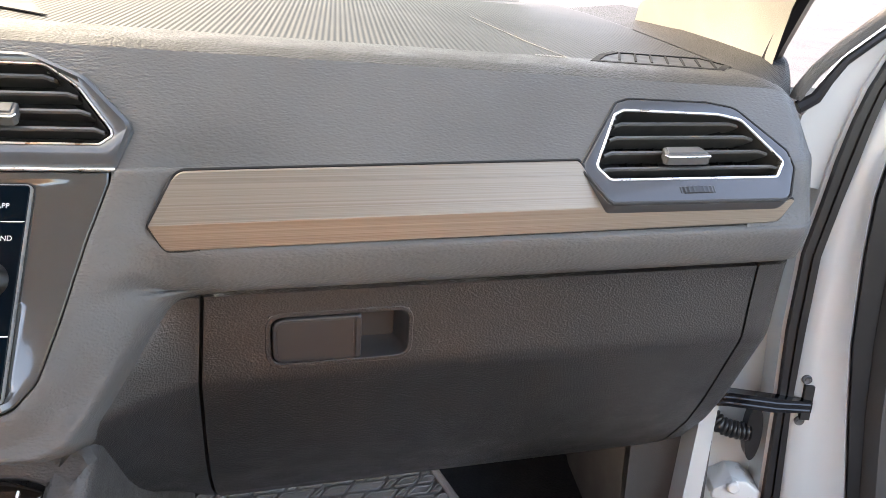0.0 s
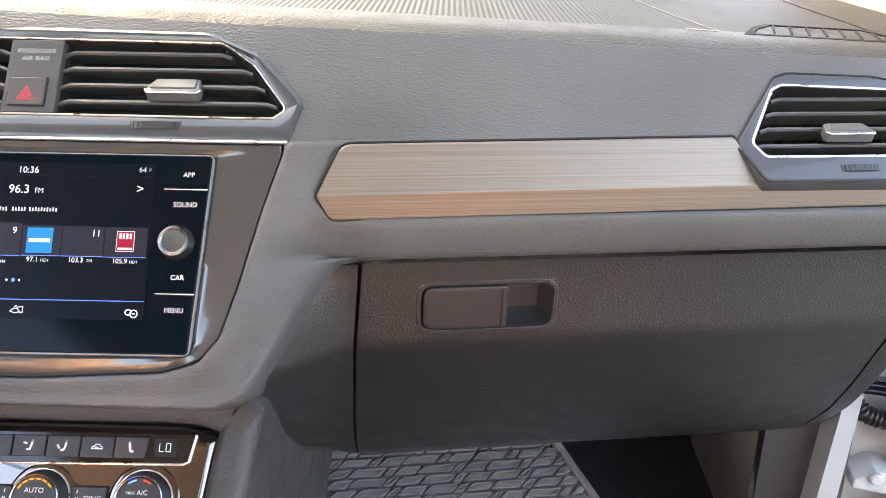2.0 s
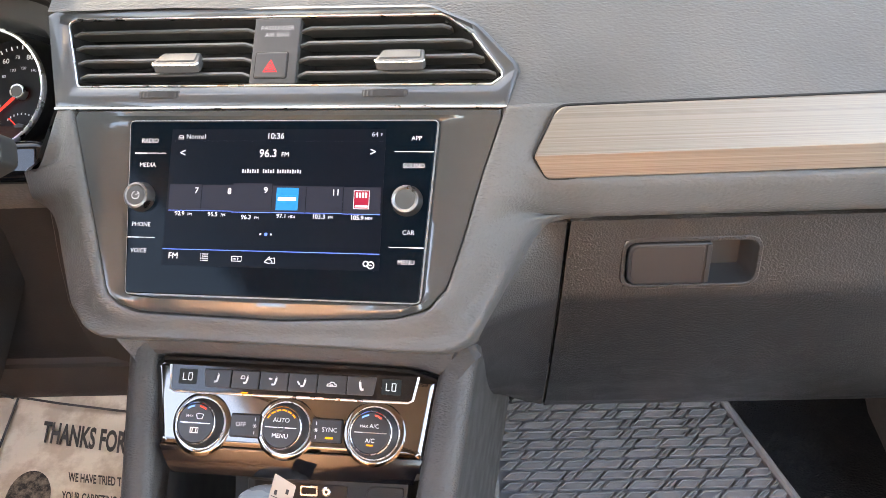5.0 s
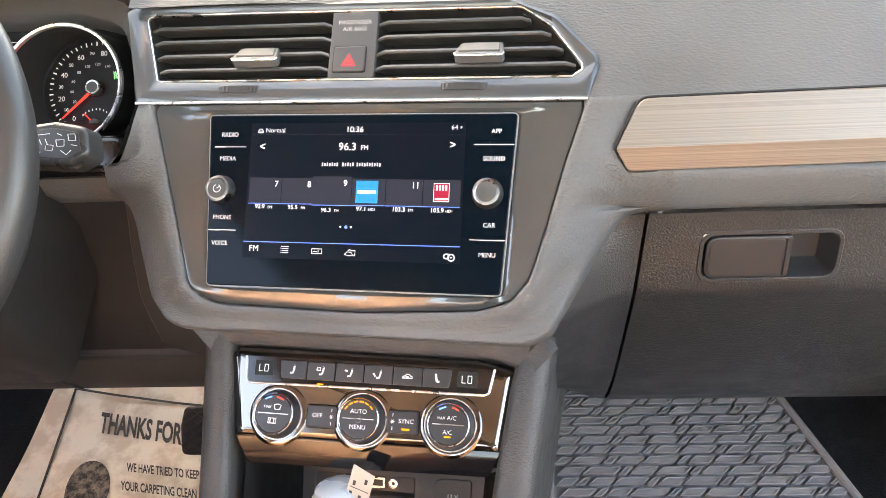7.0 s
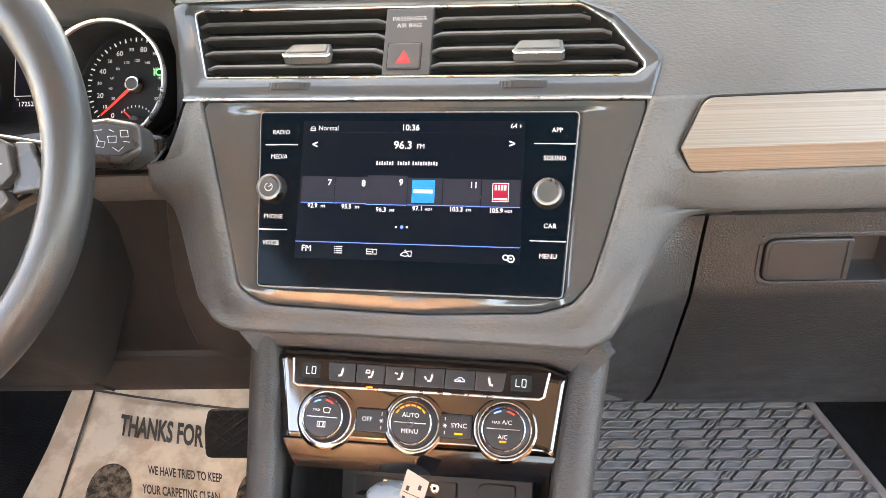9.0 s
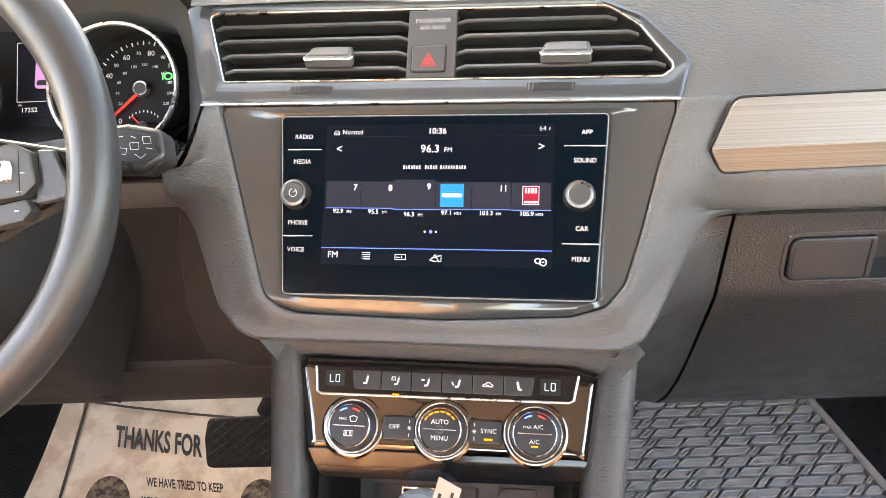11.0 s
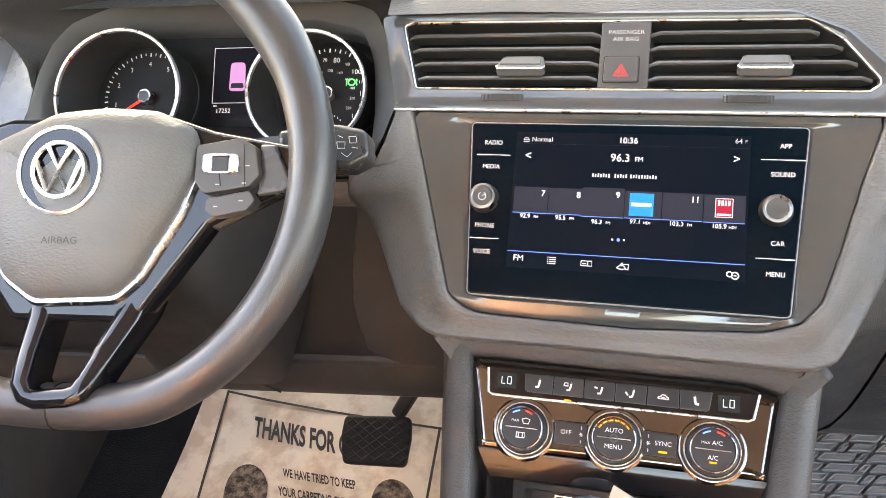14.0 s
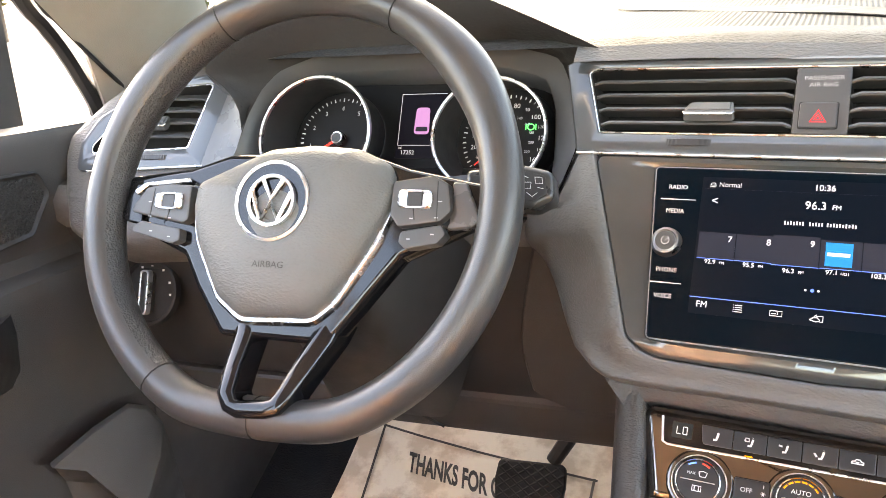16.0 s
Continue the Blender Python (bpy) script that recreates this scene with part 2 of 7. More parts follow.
grey_lacquer = lacquer("grey_lacquer", (0.060, 0.064, 0.073), 0.1, 0.3, 0.40)
gloss_lacquer = lacquer("gloss_lacquer", (0.050, 0.056, 0.061), 0.1, 0.8, 0.30)
fascia_lacquer = lacquer("fascia_lacquer", (0.052, 0.058, 0.059), 0.25, 1.0, 0.16)
brushed_trim = brushed()
chrome_bright = chrome("chrome_bright", 0.33, (0.90, 0.91, 0.93))
chrome_satin = chrome("chrome_satin", 0.25, (0.72, 0.72, 0.72))


def dark_mirror():
    """Smoked mirror lacquer with faint smears."""
    mt, nt, b = material("dark_mirror_lacquer", (0.20, 0.186, 0.173), 0.14, 1.0)
    n = tex(nt, "ShaderNodeTexNoise", 14.0, Detail=3.0)
    vary(nt, b, "Roughness", n.outputs["Fac"], 0.05, 0.08)
    return mt


mirror_dark = dark_mirror()

wheel_leather = grained("wheel_leather", (0.036, 0.035, 0.035), 0.33, 1400, 0.0002, 0.6, strength=0.4, wide=1.0)
wheel_holes = grained("perforated_leather", (0.036, 0.035, 0.035), 0.36, 620, 0.0008, strength=0.9, wide=1.0)
airbag_skin = grained("airbag_skin", (0.096, 0.100, 0.100), 0.47, 600, 0.0005, 0.32, strength=0.6)
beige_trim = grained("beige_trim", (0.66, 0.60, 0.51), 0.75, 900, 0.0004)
# headliner beige, darkened in colour to offset the strong light on the pillars
pillar_trim_dimmed = grained("pillar_trim_dimmed", (0.225, 0.212, 0.186), 0.75, 900, 0.0004)
carpet = grained("carpet", (0.012, 0.014, 0.017), 0.95, 500, 0.002, 0.2, 1.0)
white_paint = smooth_plastic("white_paint", (0.45, 0.465, 0.46), 0.2)
white_edge = smooth_plastic("white_enamel", (0.52, 0.53, 0.52), 0.3)


def glass_mat():
    mt, nt, b = material("window_glass", (1, 1, 1), 0.0)
    nt.nodes.remove(b)
    g = nt.nodes.new("ShaderNodeBsdfGlass")
    g.inputs["IOR"].default_value = 1.02
    g.inputs["Roughness"].default_value = 0.0
    n = tex(nt, "ShaderNodeTexNoise", 3.0)
    nt.links.new(g.outputs[0], nt.nodes["Material Output"].inputs[0])
    return mt


window_glass = glass_mat()


def tinted_glass():
    """Green-grey laminated glass, seen through, with a faint sheen."""
    mt, nt, b = material("tinted_glass", (1, 1, 1), 0.0)
    nt.nodes.remove(b)
    clear, sheen, mix = nt.nodes.new("ShaderNodeBsdfTransparent"), nt.nodes.new("ShaderNodeBsdfGlossy"), nt.nodes.new("ShaderNodeMixShader")
    clear.inputs["Color"].default_value = (0.56, 0.60, 0.575, 1)
    sheen.inputs["Roughness"].default_value = 0.02
    mix.inputs[0].default_value = 0.04
    nt.links.new(clear.outputs[0], mix.inputs[1])
    nt.links.new(sheen.outputs[0], mix.inputs[2])
    nt.links.new(mix.outputs[0], nt.nodes["Material Output"].inputs[0])
    return mt



# ---------------------------------------------------------------- dashboard, passenger side
def recede(x):
    """The dash stands square to the car, turned a little from the centre stack."""
    d = 0.14 * (x - 0.2) if x > 0.15 else -0.007 + 0.07 * (x - 0.15)
    if x > 0.69:
        d += 0.045 * ((x - 0.69) / 0.035) ** 2
    return d


PROFILE_TOP = [(1.30, 1.290), (1.16, 1.280), (1.0, 1.266), (0.86, 1.2515), (0.74, 1.2385), (0.65, 1.2290), (0.617, 1.2262), (0.597, 1.2232), (0.5825, 1.2185)]
PROFILE_PAD = [(0.5825, 1.2185), (0.5765, 1.2125), (0.5605, 1.1955), (0.543, 1.1765), (0.527, 1.1590), (0.5175, 1.1490), (0.5125, 1.1450), (0.516, 1.1430)]
PROFILE_BAND = [(0.506, 1.0975), (0.4985, 1.0945), (0.4975, 1.0915), (0.4985, 1.0850), (0.5025, 1.0735), (0.5060, 1.0660), (0.5095, 1.0615), (0.5150, 1.0588), (0.5270, 1.0580), (0.545, 1.0590)]
PROFILE_LOW = [(0.545, 1.0550), (0.5240, 1.0555), (0.5205, 1.0535), (0.5222, 1.0470), (0.5245, 1.0330), (0.5275, 1.0120), (0.5298, 0.9930), (0.5312, 0.9835), (0.5345, 0.9755), (0.5400, 0.9665), (0.5580, 0.9360), (0.5840, 0.8920), (0.6150, 0.8480), (0.6550, 0.8060), (0.7000, 0.7720), (0.7550, 0.7480), (0.7900, 0.7450)]


def stations(x0, x1, n):
    return [x0 + (x1 - x0) * i / n for i in range(n + 1)]


def crest(x):
    """How high the crease over the pad stands, falling towards the door."""
    return (1.2255 - 0.040 * max(x, -0.1) - shoulder(x) - 1.145) / 0.0735


def shoulder(x):
    """How far the end by the door rounds off."""
    return 0.021 * max(0.0, (x - 0.676) / 0.048) ** 2


def upper(x, y, z):
    """A point of the profile over the trim strip, scaled to the crease at x."""
    k = crest(x)
    if z <= 1.145:
        return (x, y + recede(x), z)
    if y <= 0.5825:
        return (x, 0.5125 + (y - 0.5125) * k + recede(x), 1.145 + (z - 1.145) * k)
    return (x, y + 0.07 * (k - 1) + recede(x), z + 0.0735 * (k - 1))


def lofted(profile, xs, back=0.0):
    bm = bmesh.new()
    sheet_grid(bm, [[upper(x, y, z) for y, z in profile] for x in xs])
    return bm


dash = empty("dashboard", (0.2, 0.7, 0.75), "dark grey grained plastic dashboard with soft upper pad", "dashboard")
XS = stations(-0.66, 0.66, 40) + stations(0.664, 0.724, 15)
XR = stations(0.12, 0.69, 28) + [0.70, 0.71, 0.718, 0.724]
bm = lofted(PROFILE_TOP, XS)


def ribbed():
    """Dash top moulding with fine ribs that run forwards."""
    mt, nt, b = material("ribbed_top", (0.05, 0.05, 0.049), 0.66, 0.0, 0.15)
    w = tex(nt, "ShaderNodeTexWave", 62.0, (1, 0.12, 1), Distortion=0.0)
    n = tex(nt, "ShaderNodeTexNoise", 600.0, Detail=2.0)
    first = bump(nt, b, n.outputs["Fac"], 0.25, 0.0004)
    bump(nt, b, w.outputs["Fac"], 0.55, 0.0010, first)
    d = tex(nt, "ShaderNodeTexNoise", 9.0, Detail=6.0)
    # colour held darker than the pad to offset sky light on the top
    vary(nt, b, "Base Color", d.outputs["Fac"], (0.026, 0.026, 0.0255), (0.035, 0.035, 0.034))
    return mt


dash_top = part("dash_top", bm, ribbed(), dash, "finely ribbed pale-lit dash top")


def corner_z(x, y):
    """The dash top carried on beyond its end, rising a little to the pillar."""
    d = 0.14 * (0.69 - 0.2)
    ys = [(yy + 0.07 * (crest(0.69) - 1) + d, zz + 0.0735 * (crest(0.69) - 1)) for yy, zz in PROFILE_TOP]
    for (y0, z0), (y1, z1) in zip(ys, ys[1:]):
        if y1 <= y <= y0:
            return z1 + (z0 - z1) * (y - y1) / (y0 - y1) + 0.10 * max(0.0, x - 0.70) - shoulder(min(x, 0.724)) * min(1.0, max(0.0, (0.74 - y) / 0.07))
    return ys[-1][1] if y < ys[-1][0] else ys[0][1]


bm = bmesh.new()
rows = []
for i in range(15):
    x = 0.688 + 0.092 * i / 14
    y0 = 0.655 + 0.13 * (i / 14) ** 2
    rows.append([(x, y0 + 0.004, corner_z(x, y0) - 0.030), (x, y0 - 0.001, corner_z(x, y0) - 0.010), (x, y0 + 0.004, corner_z(x, y0) - 0.002)] + [(x, y, corner_z(x, y) + 0.0012) for y in stations(y0 + 0.014, 1.30, 12)])
sheet_grid(bm, rows)


def dimpled():
    """Dash top moulding with a fine grid of dimples."""
    mt, nt, b = material("dimpled_top", (0.031, 0.031, 0.030), 0.66, 0.0, 0.15)
    across = tex(nt, "ShaderNodeTexWave", 140.0, (1, 0.1, 0))
    along = tex(nt, "ShaderNodeTexWave", 140.0, (0.1, 1, 0))
    along.bands_direction = "Y"
    m = nt.nodes.new("ShaderNodeMath")
    m.operation = "MULTIPLY"
    nt.links.new(across.outputs["Fac"], m.inputs[0])
    nt.links.new(along.outputs["Fac"], m.inputs[1])
    bump(nt, b, m.outputs[0], 0.7, 0.0008)
    d = tex(nt, "ShaderNodeTexNoise", 9.0, Detail=6.0)
    # same darkened tone as the ribbed top, against the sky light
    vary(nt, b, "Base Color", d.outputs["Fac"], (0.026, 0.026, 0.0255), (0.035, 0.035, 0.034))
    return mt


part("dash_corner", bm, dimpled(), dash, "ribbed corner of the dash top beside the pillar", 60)
# rounded lip between top and pad
bm = bmesh.new()
sheet_grid(bm, [[Vector(upper(x, y, z)) + Vector((0, -0.0008, 0.0010)) * (1.0 if y > 0.59 else 0.0) for y, z in PROFILE_TOP[5:]] for x in XS])
part("dash_lip", bm, top_pad, dash, "soft grained lip of the dash top")


def top_z(x, y):
    """Height of the dash top under a point."""
    best = None
    for (y0, z0), (y1, z1) in zip(PROFILE_TOP, PROFILE_TOP[1:]):
        a, b = upper(x, y0, z0), upper(x, y1, z1)
        if b[1] <= y <= a[1]:
            best = b[2] + (a[2] - b[2]) * (y - b[1]) / max(1e-6, a[1] - b[1])
    return best if best is not None else 1.23


def on_top(bm, pts, h0, h1):
    loops(bm, [[(x, y, top_z(x, y) + h0) for x, y in pts], [(x, y, top_z(x, y) + h1) for x, y in pts]], Matrix(), False, True)


# defroster outlet by the door, with its fins
bm = bmesh.new()
o_v = [Vector(p) for p in ((0.533, 0.668), (0.662, 0.678), (0.690, 0.720), (0.672, 0.752), (0.578, 0.742), (0.556, 0.715))]
i_v = inset(o_v, 0.006)
rows = [[(p.x, p.y, top_z(p.x, p.y) + h) for p in q] for q, h in ((inset(o_v, -0.002), -0.002), (o_v, 0.0016), (i_v, 0.0018), (i_v, 0.0002))]
loops(bm, rows, Matrix(), False, False)
outlet_black = smooth_plastic("outlet_black", (0.012, 0.012, 0.012), 0.8, 0.1)
demister = part("defroster_outlet", bm, outlet_black, dash, "low black defroster outlet")
bm = bmesh.new()
loops(bm, [[(p.x, p.y, top_z(p.x, p.y) + h) for p in inset(o_v, 0.004)] for h in (-0.001, 0.0007)], Matrix(), False, True)
part("outlet_well", bm, deep_black, demister)
for i in range(7):
    x = 0.566 + 0.0155 * i
    bm = bmesh.new()
    rows = []
    for dx, y in ((0.0, 0.690), (0.015, 0.734)):
        z = top_z(x, y)
        rows.append([(x + dx, y, z + 0.0014), (x + dx + 0.0020, y, z + 0.0016), (x + dx + 0.0026, y, z), (x + dx, y, z)])
    loops(bm, rows, Matrix(), True, True)
    part("fin", bm, outlet_black, demister)
bm = bmesh.new()
on_top(bm, [(-0.235, 0.815), (-0.03, 0.80), (0.045, 0.755), (0.09, 0.668), (0.0, 0.722)], 0.0012, 0.0022)
part("centre_slot", bm, deep_black, dash, "dark slot in the middle of the dash top")
bm = bmesh.new()
for i in range(9):
    x = 0.486 + 0.0032 * i
    on_top(bm, [(x, 0.672), (x + 0.0021, 0.672), (x + 0.0021, 0.681), (x, 0.681)], 0.0012, 0.0016)
part("moulded_mark", bm, smooth_plastic("mark_grey", (0.09, 0.09, 0.088), 0.7), dash, "small pale moulded mark")
# hairline between two mouldings
bm = bmesh.new()
tube(bm, [(x, y, top_z(x, y) + 0.0006) for x, y in ((0.518, 0.678), (0.50, 0.76), (0.486, 0.85), (0.472, 0.95))], 0.0004, 5)
part("joint_line", bm, smooth_plastic("joint_grey", (0.10, 0.10, 0.098), 0.7), dash)


def finer(profile, n):
    out = []
    for (y0, z0), (y1, z1) in zip(profile, profile[1:]):
        out += [(y0 + (y1 - y0) * i / n, z0 + (z1 - z0) * i / n) for i in range(n)]
    return out + [profile[-1]]


RV = face_frame((0.592, 0.545, 1.120), 43, 8) @ MM
RV_OUT = [(-77.5, -0.5), (76.5, -1.5), (92, 27), (91.5, 43), (57, 85), (32, 90.5), (-38, 93.5), (-50, 89.5), (-92, 34), (-92.5, 27)]
CV_OUT = [(-191, 1.6), (174, 1.6), (181, 29), (179, 35), (149, 67), (112, 84), (-204, 88), (-213, 84)]
FASCIA = [(173, 146.6), (158.8, 99), (146.6, 50), (135.8, 13), (122.5, -3.2), (98, -10.6), (8, -15.4), (-106, -13.2), (-119, -9.2), (-131.4, 0), (-140, 29), (-175.5, 146.6)]


def inside(p, poly):
    hit = False
    for i in range(len(poly)):
        a, b = poly[i - 1], poly[i]
        if (a[1] > p[1]) != (b[1] > p[1]) and p[0] < a[0] + (b[0] - a[0]) * (p[1] - a[1]) / (b[1] - a[1]):
            hit = not hit
    return hit


def open_for(bm, m, poly, margin):
    """Cuts the opening for a fitting out of a finely divided panel."""
    inv, cut = m.inverted(), inset(poly, margin)
    gone = [f for f in bm.faces if inside((inv @ f.calc_center_median()).xy, cut)]
    bmesh.ops.delete(bm, geom=gone, context="FACES")


bm = lofted(finer([(0.514, 1.147), (0.514, 1.096)], 12), stations(0.236, 0.69, 110))
open_for(bm, RV, RV_OUT, 4.0)
part("trim_backing", bm, matte_black, dash)
bm = lofted(PROFILE_BAND, stations(0.236, 0.69, 24) + [0.70, 0.71, 0.718, 0.724])
part("lower_band", bm, upper_skin, dash, "", 60)
bm = lofted(finer([(0.5150, 1.1490), (0.5115, 1.1430), (0.5080, 1.1250), (0.5035, 1.1060), (0.4990, 1.0950), (0.4985, 1.0900)], 3), stations(0.640, 0.69, 24) + [0.70, 0.71, 0.718, 0.724])
open_for(bm, RV, RV_OUT, 4.0)
part("pad_end", bm, upper_skin, dash, "", 60)
# end of the dashboard beside the door
bm = bmesh.new()
prof = PROFILE_TOP[4:] + PROFILE_PAD[1:-1] + PROFILE_BAND[2:-2] + PROFILE_LOW[2:]
rows = []
for x, k in ((0.724, 0.0), (0.728, 0.012), (0.728, 0.06), (0.726, 0.2)):
    rows.append([(x, min(upper(0.724, y, z)[1] + k, 1.05), upper(0.724, y, z)[2]) for y, z in prof])
sheet_grid(bm, rows)
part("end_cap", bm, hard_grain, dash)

# knee panel left of the glovebox and the piece right of it
def gap_x(z):
    return 0.221 - (1.057 - z) * 0.09


def low_piece(name, left, right, mat, n, parent, label=""):
    bm = bmesh.new()
    rows = []
    for i in range(n + 1):
        row = []
        for y, z in PROFILE_LOW:
            x = left(z) + (right(z) - left(z)) * i / n
            row.append((x, y + recede(x), z))
        rows.append(row)
    # lips at both ends
    rows.insert(0, [(p[0], p[1] + 0.025, p[2] + 0.004) for p in rows[0]])
    rows.append([(p[0], p[1] + 0.025, p[2] + 0.004) for p in rows[-1]])
    sheet_grid(bm, rows)
    return part(name, bm, mat, parent, label, 40)


# the knee panel bows forwards to meet the surround of the screen
KNEE_EDGE = [(1.0555, 0.200, 0.5215), (1.0533, 0.199, 0.5200), (1.0441, 0.1910, 0.5190), (1.0318, 0.1825, 0.5100), (1.0179, 0.1735, 0.5003), (1.0053, 0.1640, 0.4877), (0.9923, 0.1540, 0.4761), (0.9828, 0.1475, 0.4643), (0.968, 0.138, 0.4675), (0.950, 0.130, 0.4760), (0.920, 0.124, 0.5000), (0.880, 0.12, 0.5450), (0.830, 0.12, 0.6200), (0.745, 0.12, 0.7900)]


def knee_left(z):
    for (z0, x0, y0), (z1, x1, y1) in zip(KNEE_EDGE, KNEE_EDGE[1:]):
        if z >= z1:
            f = min(1.0, (z0 - z) / (z0 - z1))
            return x0 + (x1 - x0) * f, y0 + (y1 - y0) * f
    return KNEE_EDGE[-1][1:]


def knee_right(z):
    for (y0, z0), (y1, z1) in zip(PROFILE_LOW[2:], PROFILE_LOW[3:]):
        if z >= z1:
            return gap_x(z) - 0.0015, y0 + (y1 - y0) * min(1.0, max(0.0, (z0 - z) / (z0 - z1))) + recede(gap_x(z))
    return gap_x(z) - 0.0015, PROFILE_LOW[-1][0]


bm = bmesh.new()
rows = []
for i in range(13):
    f = i / 12
    row = []
    for z in (1.0555, 1.0533, 1.047, 1.040, 1.0318, 1.025, 1.018, 1.012, 1.005, 0.999, 0.993, 0.988, 0.983, 0.976, 0.968, 0.958, 0.945, 0.93, 0.91, 0.885, 0.855, 0.82, 0.78, 0.748):
        (xa, ya), (xb, yb) = knee_left(z), knee_right(z)
        row.append((xa + (xb - xa) * f, yb + (ya - yb) * (1 - f) ** 1.35 + (0.022 if z > 1.055 else 0.0), z))
    rows.append(row)
rows.append([(p[0], p[1] + 0.025, p[2] + 0.004) for p in rows[-1]])
sheet_grid(bm, rows)
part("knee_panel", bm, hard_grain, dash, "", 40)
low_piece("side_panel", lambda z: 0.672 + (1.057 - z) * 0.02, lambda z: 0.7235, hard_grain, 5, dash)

# ---------------------------------------------------------------- glovebox
glovebox = empty("glovebox", (0.45, 0.72, 0.75), "closed dark grey plastic glovebox with a pull latch", "glovebox")
H0, H1, HZ0, HZ1 = 0.2655, 0.3685, 0.9935, 1.0335


def gb_point(x, z):
    for (y0, z0), (y1, z1) in zip(PROFILE_LOW[2:], PROFILE_LOW[3:]):
        if z1 <= z <= z0:
            return (x, y0 + (y1 - y0) * (z0 - z) / (z0 - z1) + recede(x), z)
    return (x, PROFILE_LOW[2][0] + recede(x), z)


bm = bmesh.new()
xs = [None] + [H0 - 0.001, H0 + 0.02, H0 + 0.045, H0 + 0.07, H1 + 0.001] + stations(0.40, 0.62, 10) + [0.645, None]
zs = [1.0535, 1.0470, HZ1 + 0.001, 1.026, 1.012, 1.0, HZ0 - 0.001, 0.9835, 0.9790, 0.9745, 0.9665, 0.955, 0.930, 0.905, 0.880, 0.855, 0.830, 0.806, 0.788, 0.772, 0.758, 0.748]
grid = []
for z in zs:
    row = []
    for i, x in enumerate(xs):
        if x is None:
            x = gap_x(z) + 0.0015 if i == 0 else 0.6695 + (1.057 - z) * 0.02
        row.append(bm.verts.new(gb_point(x, z)))
    grid.append(row)
for a in range(len(zs) - 1):
    for b in range(len(xs) - 1):
        if 1 <= b <= 4 and 2 <= a <= 5:
            continue
        bm.faces.new((grid[a][b], grid[a][b + 1], grid[a + 1][b + 1], grid[a + 1][b]))
# turned-in lips round the lid
edge = [grid[0][i] for i in range(len(xs))] + [grid[i][-1] for i in range(1, len(zs))]
for seq in ([grid[0][i] for i in range(len(xs))], [grid[i][-1] for i in range(len(zs))], [grid[i][0] for i in range(len(zs))], [grid[-1][i] for i in range(len(xs))]):
    back = [bm.verts.new(v.co + Vector((0, 0.03, 0.006))) for v in seq]
    for i in range(len(seq) - 1):
        bm.faces.new((seq[i], seq[i + 1], back[i + 1], back[i]))
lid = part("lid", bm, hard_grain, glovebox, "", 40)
HAND = face_frame((H0, 0.5390, HZ0), -7.5, 8.0) @ MM
hw, hh = (H1 - H0) * 1000 + 1, (HZ1 - HZ0) * 1000
pocket = fillet(box_outline(-0.5, 0, hw, hh), [11, 10, 10, 11], 6)
bm = bmesh.new()
slab_rows = [at_w(inset(pocket, -2.4), -2.4), at_w(inset(pocket, -1.0), 0.5), at_w(inset(pocket, 0.2), 0.3), at_w(inset(pocket, 1.5), -4), at_w(inset(pocket, 3.5), -13), at_w(inset(pocket, 8.0), -19)]
loops(bm, slab_rows, HAND, False, True)
part("latch_pocket", bm, matte_black, lid, "hollow finger recess of the latch")
bm = bmesh.new()
rim_frame(bm, inset(pocket, -3.6), inset(pocket, 0.2), HAND, -2.0, 0.9, 0.7)
part("pocket_rim", bm, hard_grain, lid)
bm = bmesh.new()
pull = fillet([(1.2, 1.2), (66, 1.2), (67.5, hh - 1.2), (1.2, hh - 1.2)], [10, 3, 3, 10], 6)
slab(bm, pull, HAND, -6, 2.2, 1.6, 3)
slab(bm, fillet(box_outline(4, 4, 61.0, hh - 3.5), [8, 2, 2, 8]), HAND, 1.5, 2.7, 0.6)
handle = part("latch_handle", bm, key_black, lid, "smooth black latch handle")
bm = bmesh.new()
slab(bm, fillet(box_outline(62.5, 3, 66.8, hh - 2.5), 1.5), HAND, 1.0, 3.4, 0.8)
part("grip_edge", bm, key_black, lid)

# ---------------------------------------------------------------- brushed trim strip
strip = empty("trim_strip", (0.45, 0.52, 1.10), "brushed champagne metal trim strip with a folded edge", "trim")


def fold_z(x):
    return 1.1125 + 0.0040 * (x - 0.2) / 0.46


STRIP = fillet([(0.1945, 1.1120), (0.2035, 1.0945), (0.668, 1.0978), (0.6805, 1.1165), (0.515, 1.1196), (0.4935, 1.1478), (0.2110, 1.1450)], [0.004, 0.006, 0.012, 0.002, 0.001, 0.002, 0.011], 6)


def strip_span(x):
    """Lower and upper edge of the strip at x."""
    zs_ = []
    for p, q in zip(STRIP[-1:] + STRIP[:-1], STRIP):
        if (p[0] - x) * (q[0] - x) <= 0 and p[0] != q[0]:
            zs_.append(p[1] + (q[1] - p[1]) * (x - p[0]) / (q[0] - p[0]))
    return min(zs_), max(zs_)


def strip_y(x, z):
    """Face of the strip: leaning back over the fold, upright under it."""
    d = z - fold_z(x)
    return 0.4975 + (0.40 * d if d > 0 else -0.05 * d) + recede(x)


